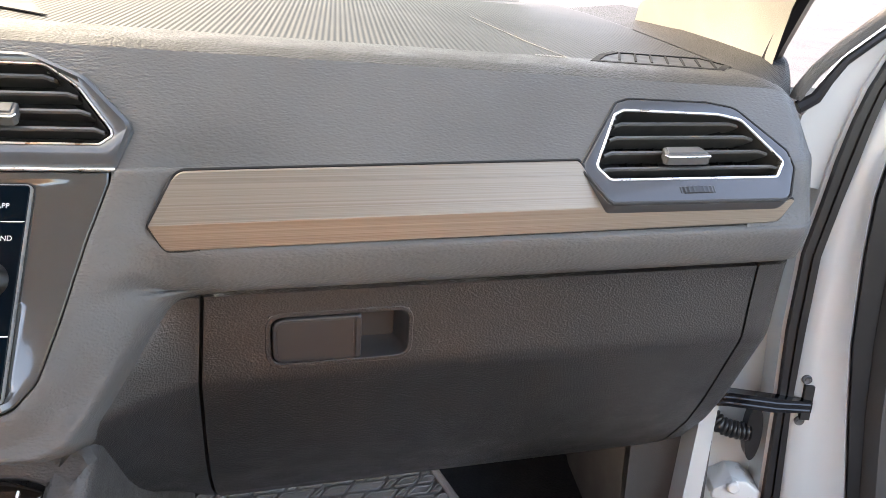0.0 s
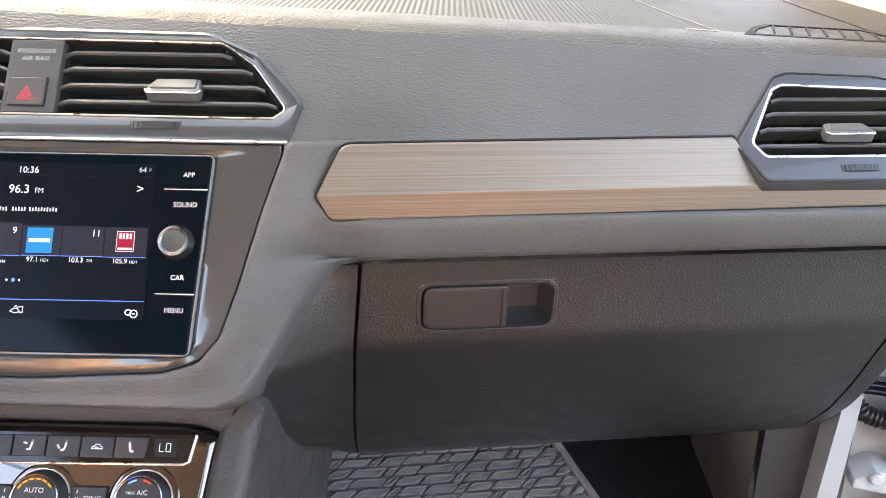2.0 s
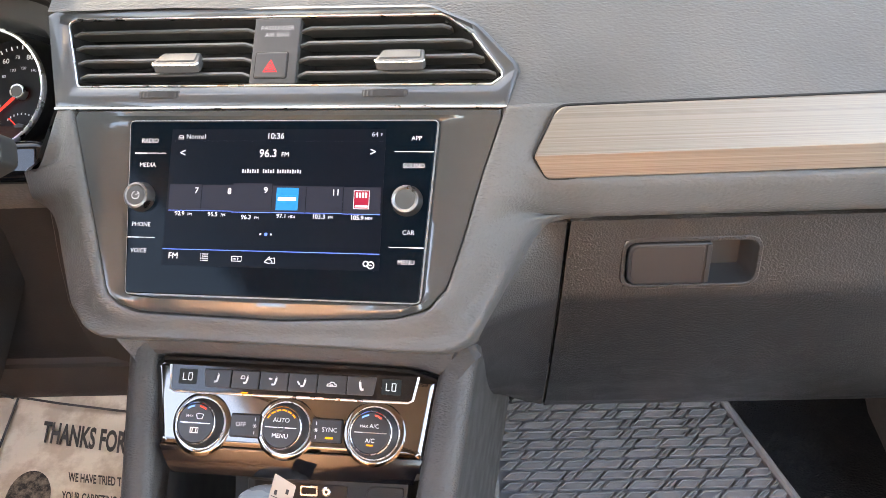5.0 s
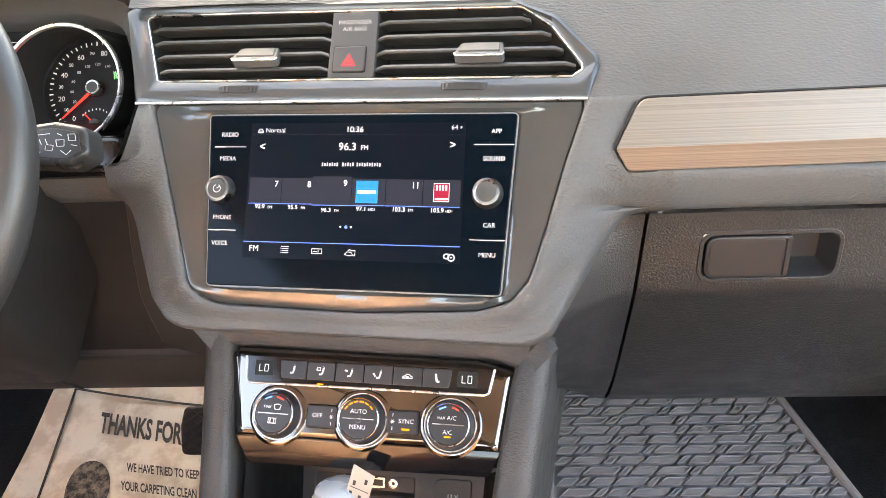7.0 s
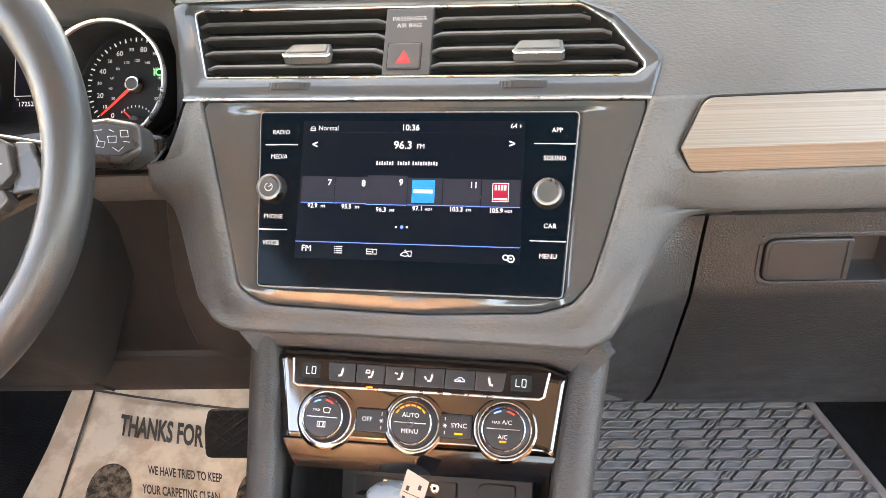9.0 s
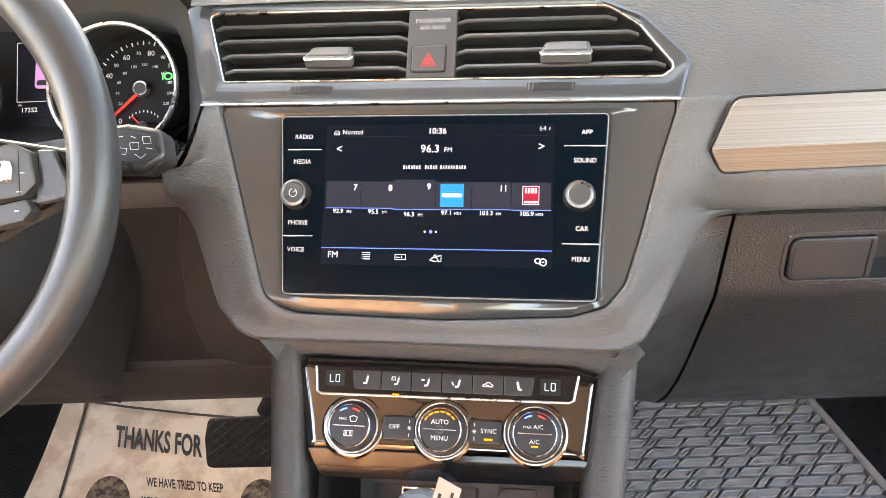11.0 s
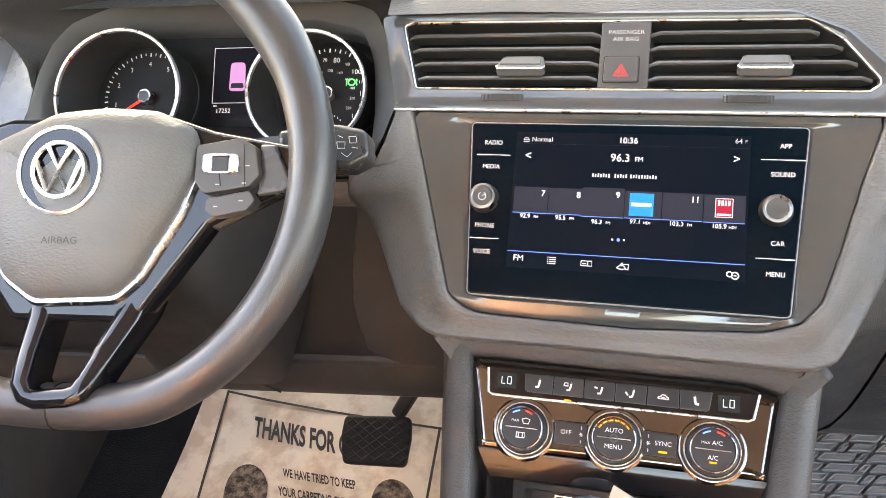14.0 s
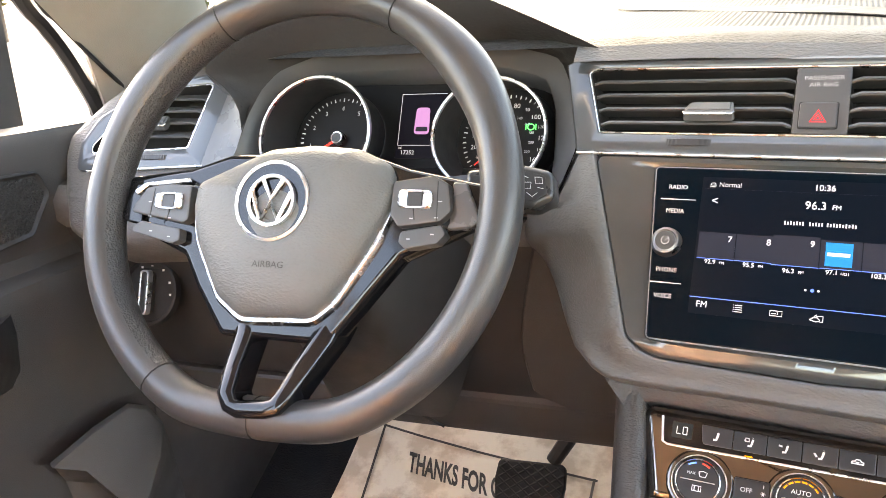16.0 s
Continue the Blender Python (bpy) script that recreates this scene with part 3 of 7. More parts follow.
bm = bmesh.new()
lo_x, hi_x = min(p[0] for p in STRIP) + 0.0001, max(p[0] for p in STRIP) - 0.0001
xs_ = [lo_x + 0.024 * (1 - math.cos(math.pi / 2 * i / 14)) for i in range(15)] + stations(0.225, 0.488, 22) + stations(0.4925, 0.516, 10) + stations(0.522, 0.66, 14) + [hi_x - 0.0155 * (1 - math.sin(math.pi / 2 * i / 9)) for i in range(10)]
rows = []
for x in xs_:
    z0, z1 = strip_span(x)
    zf = min(max(fold_z(x), z0 + 0.0002), z1 - 0.0002)
    e = min(0.0008, (z1 - z0) / 5)
    rows.append([(x, strip_y(x, z1) + 0.007, z1)] + [(x, strip_y(x, z) + o, z) for z, o in ((z1, 0.0008), (z1 - e, 0.0), (zf + e * 0.5, 0.0), (zf - e * 0.5, 0.0), (z0 + e, 0.0), (z0, 0.0008))] + [(x, strip_y(x, z0) + 0.007, z0)])
sheet_grid(bm, rows)
part("facing", bm, brushed_trim, strip, "", 8)
bm = bmesh.new()
tube(bm, [(p[0], strip_y(p[0], p[1]) + 0.0030, p[1]) for p in inset(STRIP, -0.0006)], 0.0012, 6, True)
part("joint", bm, deep_black, strip, "dark joint round the strip")


# ---------------------------------------------------------------- air vents
def vent_slats(opening, m, vs, parent, clip, deep=24, rise=3.5):
    for i, v in enumerate(vs):
        x0, x1 = clip(v)
        bm = bmesh.new()
        rows = []
        for x, drop in ((x0, 2.6), (x0 + 7, 0.0), (x1 - 7, 0.0), (x1, 2.6)):
            rows.append([(x, v - 2.2 - drop, -3.0), (x, v - 1.2 - drop, -1.6), (x, v + 0.8 - drop, -2.4), (x, v + rise + 1.0, -deep), (x, v + rise - 1.0, -deep)])
        loops(bm, rows, m, True, True)
        part("slat", bm, slat_black, parent, "", 25)


def vent_tab(m, x0, x1, v, parent):
    """A leaning plate, wider at its foot, with a ledge and a chrome bead below."""
    tm = m @ Matrix.Translation((0, v, 3)) @ Matrix.Rotation(math.radians(-30), 4, "X")
    bm = bmesh.new()
    slab(bm, fillet([(x0 + 1.5, -6.4), (x1 - 1.5, -6.4), (x1, -3.4), (x1 - 2.0, 9.6), (x0 + 4.5, 9.6), (x0, -3.4)], [1.2, 1.2, 1.5, 1.5, 1.5, 1.5]), tm, -6, 1.6, 1.3, 3)
    slab(bm, fillet([(x0 + 3.0, -2.6), (x1 - 3.0, -2.6), (x1 - 4.0, 8.4), (x0 + 6.0, 8.4)], 1.2), tm, 0, 2.5, 0.8, 2)
    t = part("vent_tab", bm, tab_grey, parent, "dark grey sliding tab with a chrome lower edge", 45)
    bm = bmesh.new()
    tube(bm, [(x0 + 0.2, -3.6, 0.8), (x0 + 1.6, -6.5, 1.0), (x1 - 1.6, -6.5, 1.0), (x1 - 0.2, -3.6, 0.8)], 0.0007, 8, m=tm)
    part("chrome_edge", bm, chrome_satin, t, "chrome edge")


def thumbwheel(m, x0, x1, v, parent, mat=None):
    bm = bmesh.new()
    slab(bm, fillet(box_outline(x0 - 1.2, v - 4.4, x1 + 1.2, v + 4.4), 1.2), m, -1.0, 0.35, 0.2)
    well = part("wheel_slot", bm, deep_black, parent)
    cx, r, n = (x0 + x1) / 2, (x1 - x0) / 2, 26
    bm = bmesh.new()
    rows = []
    for j, (vv, k) in enumerate(((v - 3.3, 0.6), (v - 2.6, 1), (v + 2.6, 1), (v + 3.3, 0.6))):
        row = []
        for i in range(n + 1):
            a = math.pi * i / n
            rr = 2.6 * math.sin(a) * k + (0.35 if i % 2 else 0.0)
            row.append((cx - r * math.cos(a), vv, rr))
        rows.append(row)
    sheet_grid(bm, rows, m)
    part("thumbwheel", bm, matte_black, parent, "ribbed black thumbwheel", 20)


def vent_box(opening, m, parent, depth=34):
    bm = bmesh.new()
    loops(bm, [at_w(opening, 0.2), at_w(inset(opening, 3), -depth)], m, False, True)
    part("duct", bm, deep_black, parent)


def vent_clip(opening):
    """For a height v, the stretch between the two sides of the opening."""
    def clip(v):
        xs = []
        k = len(opening)
        for i in range(k):
            p, q = opening[i - 1], opening[i]
            if (p[1] - v) * (q[1] - v) < 0:
                xs.append(p[0] + (q[0] - p[0]) * (v - p[1]) / (q[1] - p[1]))
        return min(xs) + 0.6, max(xs) - 0.6
    return clip


rvent = empty("side_air_vent", (0.6, 0.58, 1.12), "grey-framed side air vent with black slats and chrome line", "air vent", "air vents")
rv_out = fillet(RV_OUT, [7, 10, 6, 8, 16, 14, 6, 8, 4, 4])
rv_in = fillet([(-73, 20.5), (72.5, 20), (82.5, 32), (82, 35), (58.5, 73), (39, 78), (-45, 82), (-53, 78), (-79.5, 33), (-79.5, 30)], [4, 4, 2, 2, 9, 9, 4, 5, 2, 2])
bm = bmesh.new()
loops(bm, [at_w(inset(rv_out, -1.5), -12), at_w(inset(rv_out, -1.5), -1.0), at_w(rv_out, 0.6), at_w(inset(rv_out, 1.0), 1.5), at_w(inset(rv_out, 1.6), 1.6), at_w(inset(rv_in, -2.6), 1.3), at_w(inset(rv_in, -2.0), 1.1), at_w(inset(rv_in, -1.4), 0.2), at_w(inset(rv_in, -1.4), -6)], RV)
part("vent_frame", bm, grey_lacquer, rvent, "satin grey lacquered frame", 30)
bm = bmesh.new()
tube(bm, [(p[0], p[1], 0.7) for p in inset(rv_out, -1.0)], 0.0009, 6, True, RV)
part("frame_gap", bm, deep_black, rvent, "dark gap round the frame")
bm = bmesh.new()
rim_frame(bm, inset(rv_in, -2.1), inset(rv_in, -0.2), RV, -6, 1.9, 0.5)
part("chrome_line", bm, chrome_bright, rvent, "thin chrome line")
vent_box(rv_in, RV, rvent)
vent_slats(rv_in, RV, (73, 60, 46, 31.5), rvent, vent_clip(rv_in))
vent_tab(RV, -24, 15.5, 40, rvent)
thumbwheel(RV, -20.5, 15, 8.8, rvent)
for i in range(9):
    x = -42 + i * 14
    bm = bmesh.new()
    loops(bm, [[(x, 24, -22), (x + 1.2, 24, -22), (x + 1.2, 24, -32), (x, 24, -32)], [(x, 72, -22), (x + 1.2, 72, -22), (x + 1.2, 72, -32), (x, 72, -32)]], RV, True, True)
    part("vane", bm, deep_black, rvent)

# middle vents with the hazard switch between
cvent = empty("centre_air_vents", (0, 0.54, 1.145), "pair of grey-framed centre air vents with chrome line", "air vent", "air vents")
cv_out = fillet(CV_OUT, [2, 3, 4, 4, 18, 26, 4, 4])
left_open = fillet([(-173.5, 21.5), (-28.5, 20.5), (-28.5, 75), (-184, 77), (-190.5, 75)], [3, 0.5, 0.5, 3, 3])
right_open = fillet([(8.8, 20.5), (161, 20.5), (167, 25), (166.5, 28), (144, 58), (122, 74), (8.8, 75)], [0.5, 3, 2, 2, 10, 14, 0.5])
cv_in = fillet([(-174.5, 20.0), (161.5, 19.0), (168.5, 24.5), (168, 28.5), (145, 59), (122.5, 75.5), (-185, 78.5), (-192, 76)], [3, 3, 2, 2, 10, 14, 3, 3])
bm = bmesh.new()
loops(bm, [at_w(inset(cv_out, -3.0), -40), at_w(inset(cv_out, -1.0), -2.0), at_w(cv_out, 0.4), at_w(inset(cv_out, 2.5), 1.6), at_w(inset(cv_in, -3.0), 0.6), at_w(inset(cv_in, -1.0), -0.8), at_w(inset(cv_in, -1.0), -9)], VENT)
part("vent_frame", bm, gloss_lacquer, cvent, "glossy grey lacquered frame")
bm = bmesh.new()
rim_frame(bm, inset(cv_in, -1.2), inset(cv_in, 0.1), VENT, -7, 0.4, 0.4)
part("chrome_line", bm, chrome_bright, cvent, "thin chrome line round both vents")
for op, tabs, wheel in ((left_open, (-109, -70), (-120, -84)), (right_open, (72.5, 111), (62.5, 100))):
    vent_box(op, VENT, cvent)
    vent_slats(op, VENT, (68.5, 56, 43.3, 30.6), cvent, vent_clip(op))
    vent_tab(VENT, *tabs, 38.5, cvent)
    thumbwheel(VENT, *wheel, 11.0, cvent)
bm = bmesh.new()
slab(bm, fillet(box_outline(-28.3, 19.8, 9.2, 75.6), 1.0), VENT, -12, 0.9, 0.8)
grey_ink = smooth_plastic("grey_ink", (0.36, 0.36, 0.36), 0.5)
tower = part("switch_panel", bm, button_grey, cvent, "dark grey panel between the vents")
writing("lettering", "PASSENGER", 5.0, VENT, -9.3, 66.6, 1.05, grey_ink, tower, stretch=1.06)
writing("lettering", "AIR BAG", 5.0, VENT, -9.3, 60.8, 1.05, grey_ink, tower, stretch=1.06)
bm = bmesh.new()
slab(bm, fillet(box_outline(-25.0, 23.6, 2.4, 46.4), 2.2), VENT, 0.2, 1.15, 0.1)
part("switch_gap", bm, deep_black, tower)
bm = bmesh.new()
slab(bm, fillet(box_outline(-24.2, 24.4, 1.6, 45.6), 2.0), VENT, 0.3, 2.6, 1.1)
hazard = part("hazard_button", bm, button_grey, tower, "grey hazard switch with a red triangle")
bm = bmesh.new()
tri_o = [Vector((-17.2, 28.6)), Vector((-5.4, 28.6)), Vector((-11.3, 39.2))]
for a, b in ((0, 0.6), (1.8, 2.4)):
    loops(bm, [at_w(inset(tri_o, a), 2.7), at_w(inset(tri_o, b), 2.7)], VENT)
part("warning_triangle", bm, glowing("hazard_red", (0.75, 0.03, 0.04), 0.25), hazard, "red outlined triangle")
bm = bmesh.new()
tube(bm, [(-191, -0.2, 1.2), (-90, -0.2, 1.4), (60, -0.2, 1.4), (173.5, -0.2, 1.2)], 0.0011, 8, m=VENT)
part("chrome_bar", bm, chrome_bright, cvent, "chrome bar under the vents")

# ---------------------------------------------------------------- centre stack
stack = empty("centre_stack", (0, 0.5, 0.98), "dark grained centre stack surround with glossy grey fascia", "centre stack")
fas = fillet(FASCIA, [2, 60, 60, 14, 16, 30, 60, 20, 12, 14, 40, 2], 5)
outer = [(182, 146), (194, 116), (200, 96), (216, 76), (212, 68), (195, 58), (179, 28), (160, -11), (150.5, -28), (132, -36), (0, -42), (-134, -40), (-151, -30), (-168, -4), (-188, 24), (-206, 62), (-204, 100), (-196, 146)]


def by_angle(pts, n, c):
    """The outline cut by n even rays from c."""
    c = Vector(c)
    res = []
    k = len(pts)
    for i in range(n):
        a = 2 * math.pi * i / n
        d = Vector((math.cos(a), math.sin(a)))
        best = None
        for j in range(k):
            p, q = Vector(pts[j - 1]) - c, Vector(pts[j]) - c
            e = q - p
            den = d.x * e.y - d.y * e.x
            if abs(den) < 1e-9:
                continue
            t = (p.x * e.y - p.y * e.x) / den
            s = (p.x * d.y - p.y * d.x) / den
            if t > 0 and -1e-6 <= s <= 1 + 1e-6 and (best is None or t > best):
                best = t
        res.append(c + d * best)
    return res


CC = (0, 60)
fa = by_angle(fas, 160, CC)


def blend(a, b, t):
    return [p.lerp(q, t) for p, q in zip(a, b)]


def edge_at(v, s):
    """The fascia's side edge at a height, s: 1 right, -1 left."""
    side = [p for p in FASCIA if p[0] * s > 110]
    side.sort(key=lambda p: p[1])
    for a, b in zip(side, side[1:]):
        if v <= b[1]:
            break
    return a[0] + (b[0] - a[0]) * (v - a[1]) / (b[1] - a[1])


def smooth_keys(keys, n):
    """Points along a curve through the keys."""
    out = []
    for i in range(len(keys) - 1):
        k0, k1, k2, k3 = keys[max(i - 1, 0)], keys[i], keys[i + 1], keys[min(i + 2, len(keys) - 1)]
        for j in range(n):
            t = j / n
            out.append([0.5 * (2 * b + (c - a) * t + (2 * a - 5 * b + 4 * c - d) * t * t + (3 * b - a - 3 * c + d) * t ** 3) for a, b, c, d in zip(k0, k1, k2, k3)])
    out.append(list(keys[-1]))
    return out


# fascia edge height and depth, then the leather's outer edge u, v, w
RIGHT_SIDE = [(4, 0.8, 160, -10, -16), (16, 1, 168, 6, -21), (28, 1, 176, 22, -27), (40, 1, 184, 38, -33), (52, 1, 193, 55, -40), (61, 1, 204, 68, -47), (70, 1, 218, 73.5, -48), (78, 1, 231, 74.6, -46), (85, 1, 240, 74.8, -43), (91, 1, 241, 76.8, -37.7), (98, 1, 241, 81.7, -31.1), (105, 1, 241, 89.9, -22.1), (112, 1, 241, 97, -17.6), (122, 1, 241, 116, -16), (132, 1, 241, 132, -13), (140, 1, 241, 144, -9), (145.5, 0.8, 241, 149.5, -8), (149, -2.5, 241, 154, -12), (155, -9.0, 241, 162, -20)]
LEFT_SIDE = [(157, -6, -186, 158, -8), (147, 0, -190.5, 147.5, -2), (132, 0.8, -199.5, 124, -5), (120, 0.8, -209, 109, -11), (112, 0.8, -219, 100, -18), (105, 0.8, -234, 100.5, -32), (99, 0.8, -250, 102.4, -45), (91, 0.8, -250, 94, -52), (82, 0.8, -250, 84, -60), (73, 0.8, -248, 79.4, -76), (64, 0.8, -236, 71, -74), (52, 0.8, -222, 55, -64), (38, 0.8, -208, 36, -50), (22, 0.8, -195, 12, -41), (8, 0.8, -180, -11, -29)]
pairs = []
for pv, pw, u, v, w in smooth_keys(RIGHT_SIDE, 3):
    pairs.append((Vector((edge_at(min(pv, 146.6), 1) + max(0, pv - 146.6) * 0.3, pv)), pw, Vector((u, v)), w))
pairs.append((Vector((0, 160)), -40, Vector((0, 168)), -45))
for pv, pw, u, v, w in smooth_keys(LEFT_SIDE, 3):
    pairs.append((Vector((edge_at(min(pv, 146.6), -1) - max(0, pv - 146.6) * 0.3, pv)), pw, Vector((u, v)), w))
# under the screen
UNDER_P = smooth_keys([(-138, 22), (-131.4, 0), (-125, -5.5), (-119, -9.2), (-106, -13.2), (-60, -14.2), (8, -15.4), (60, -12.8), (98, -10.6), (111, -7.2), (122.5, -3.2), (129, 4.5), (133.5, 8)], 4)
UNDER_Q = smooth_keys([(-168, -20, -19), (-161, -26, -15), (-154, -30, -13), (-146, -33, -12), (-132, -34.5, -11), (-70, -34, -10), (0, -34, -10), (70, -34.5, -10), (126, -35, -11), (138, -33, -12), (147, -28.5, -13), (152, -24, -14), (156, -17, -15)], 4)
fas_loop = by_angle(fas, 720, CC)


def on_edge(p):
    return min(fas_loop, key=lambda q: (q - p).length).copy()


for p, q in zip(UNDER_P[2:], UNDER_Q[2:]):
    pairs.append((on_edge(Vector(p)), 0.8 - 0.46 * max(0.0, 1 - p[1]), Vector((q[0], q[1])), q[2]))


def flank(t, back=0.0):
    row = []
    for p, pw, q, w in pairs:
        c = p.lerp(q, t)
        f = max(0.0, (t - 0.12) / 0.88)
        hard = 0.80 * f + 0.20 * f ** 5
        g = min(1.0, f / 0.64)
        soft = g * g * (3 - 2 * g)
        s = min(1.0, max(0.0, (q.x - 196) / 44)) if q.x > 0 else 0.0
        s = s * s * (3 - 2 * s)
        c.y += s * (p.y + (q.y - p.y) * soft - c.y)
        turn = min(1.0, max(0.0, (q.x - 196) / 38))
        turn = turn * turn * (3 - 2 * turn)
        k = (1 - s) * min(1.0, max(0.0, (-w - 14) / 16))
        row.append((c.x, c.y, pw + (w - pw) * (soft + (hard - soft) * k) - back * (1.0 - 0.88 * turn)))
    return row


bm = bmesh.new()
inner = [[(p.x * 0.99, 60 + (p.y - 60) * 0.985, pw - 9) for p, pw, q, w in pairs], [(p.x, p.y, pw - 2.4) for p, pw, q, w in pairs], [(p.x * 1.006, 60 + (p.y - 60) * 1.008, pw - 0.6) for p, pw, q, w in pairs]]
loops(bm, inner + [flank(t) for t in (0.07, 0.15, 0.25, 0.35, 0.45, 0.55, 0.65, 0.74, 0.82, 0.87)] + [flank(0.905, 0.6), flank(0.938, 2.2), flank(0.965, 5.0), flank(0.985, 9.0), flank(1.0, 16), flank(0.985, 40), flank(0.97, 90)], SCREEN)
skin = BVHTree.FromBMesh(bm)
part("surround", bm, upper_skin, stack, "grained surround of the screen", 60)


# soft pad over the trim strip, eased into the surround beside the screen
def cheek(x):
    """Depth and slope of the surround's face at x."""
    a, b = [skin.ray_cast(Vector((x, 0.2, z)), Vector((0, 1, 0)))[0] for z in (1.116, 1.134)]
    if a is None or b is None:
        return None
    return b.y, min(0.66, max(0.45, (b.y - a.y) / 0.018))


fine_x = stations(-0.205, 0.69, 300) + stations(0.693, 0.724, 10)
fine_p = finer(PROFILE_PAD[:-2], 4)
bm = bmesh.new()
rows = []
for x in fine_x:
    k = cheek(min(x, 0.212)) if 0.165 < x < 0.34 else None
    ease = min(1.0, max(0.0, (0.34 - x) / 0.12))
    slid = recede(x) - recede(min(x, 0.212))
    row = []
    for y, z in fine_p + [(0.5175 - 0.00285 * i, 1.149 - 0.003 * i) for i in range(1, 11)]:
        if z < 1.149 and (k is None or x > 0.2145):
            y, z = (0.5125, 1.145) if z > 1.1455 else (0.5160, 1.1430)
        px, py, pz = upper(x, y, z)
        if k is not None:
            if z < 1.145 and x < 0.2145:
                py, pz = y + recede(x), z
            face = k[0] + slid + k[1] * (pz - 1.134) - 0.0003
            if pz < 1.1225:
                face += 0.35 * (1.1225 - pz)
            both = 0.5 * (face + py + math.sqrt((face - py) ** 2 + 0.008 ** 2))
            hold = ease * min(1.0, max(0.0, (1.172 - pz) / 0.018))
            py += hold * (both - py)
        row.append((px, py, pz))
    rows.append(row)
sheet_grid(bm, rows)
open_for(bm, RV, RV_OUT, 4.0)
open_for(bm, VENT, [(-300, -30), (177, -30)] + CV_OUT[1:-2] + [(-300, 88.4)], 4.0)
part("upper_pad", bm, upper_skin, dash, "soft leather-grained upper pad")
bm = bmesh.new()
ga = by_angle(fillet([(-124.5, 138), (124.5, 138), (116, 0), (-116, 0)], 5, 5), 160, CC)
dish = [at_w(inset(fa, 0.8), -9), at_w(inset(fa, 0.8), -1.8), at_w(inset(fa, 1.8), -1.0), at_w(inset(fa, 5.5), -1.2), at_w(blend(inset(fa, 5.5), ga, 0.25), -2.0), at_w(blend(inset(fa, 5.5), ga, 0.72), -3.0), at_w(inset(ga, -1.6), -3.6), at_w(ga, -4.8)]
loops(bm, [[(p[0], p[1], p[2] - 0.55 * max(0.0, -2.0 - p[1])) for p in row] for row in dish], SCREEN, False, True)
part("fascia", bm, fascia_lacquer, stack, "glossy grey lacquered fascia", 30)

# ---------------------------------------------------------------- infotainment unit
radio = empty("infotainment_unit", (0, 0.48, 1.02), "black glass touchscreen radio showing a station list", "touchscreen")
glass_o = fillet([(-123.6, 137), (123.2, 137), (115.2, 1.2), (-115.4, 1.2)], 3.5, 5)
bm = bmesh.new()
slab(bm, inset(glass_o, -0.7), SCREEN, -6, -1.6, 0.4)
part("bezel_line", bm, smooth_plastic("bezel_satin", (0.2, 0.205, 0.21), 0.3), radio, "thin satin chrome edge")
screen_glass = smooth_plastic("screen_glass", (0.001, 0.004, 0.007), 0.06, 0.10, wear=0.02)
bm = bmesh.new()
slab(bm, inset(glass_o, 0.2), SCREEN, -4, -0.6, 0.9, 3)
pane = part("glass_panel", bm, screen_glass, radio, "glossy black glass panel")
lit_white = glowing("screen_white", (0.50, 0.52, 0.56), 0.5)
lit_dim = glowing("screen_grey", (0.34, 0.36, 0.40), 0.4)
lit_blue = glowing("screen_blue", (0.06, 0.13, 0.50), 0.6)
lit_back = glowing("screen_back", (0.0006, 0.0020, 0.0045), 0.5)
lit_tile = glowing("screen_tile", (0.008, 0.009, 0.014), 0.9)
lit_cyan = glowing("screen_cyan", (0.0, 0.11, 0.29), 0.45)
lit_red = glowing("screen_red", (0.16, 0.008, 0.02), 0.4)
SW = -0.45


def lit(u0, v0, u1, v1, mat, name, lift=0.0, label=""):
    bm = bmesh.new()
    bar(bm, SCREEN, u0, v0, u1, v1, SW + lift, 0.05)
    return part(name, bm, mat, pane, label)


display = lit(-87, 23.5, 84.5, 130, lit_back, "display", 0.0, "lit radio display")
# grid of the screen's layout to the panel's own mm
def sx(px):
    return -87 + (px - 163) * 171.5 / 778


def sy(py):
    return 130 - (py - 62) * 106.5 / 470


TXT = SW + 0.25


def say(words, px, py, size, mat=None, align="CENTER", thick=0.0, stretch=1.0, name="lettering"):
    return writing(name, words, size, SCREEN, sx(px), sy(py), TXT, mat or lit_white, pane, align, thick, stretch)


say("Normal", 218, 88, 5.2, lit_dim, "LEFT")
say("10:36", 549, 86, 6.4)
say("64", 903, 80, 5.2, lit_dim)
say("F", 926, 81, 3.4, lit_dim)
say("<", 210, 146, 9)
say(">", 899, 140, 9)
say("96.3", 526, 146, 8.4)
say("FM", 588, 149, 5)
say("FM", 205, 500, 6.6)
for words, px, py in (("7", 273, 276), ("8", 395, 277), ("9", 527, 272), ("11", 777, 277)):
    say(words, px, py, 6.6)
for words, unit, px, py in (("92.9", "FM", 216, 355), ("95.5", "FM", 339, 356), ("96.3", "FM", 462, 364), ("97.1", "HD1", 589, 358), ("103.3", "FM", 721, 358), ("105.9", "HD1", 855, 359)):
    say(words, px, py, 4.7)
    say(unit, px + (38 if len(words) < 5 else 42), py + 2, 2.9)
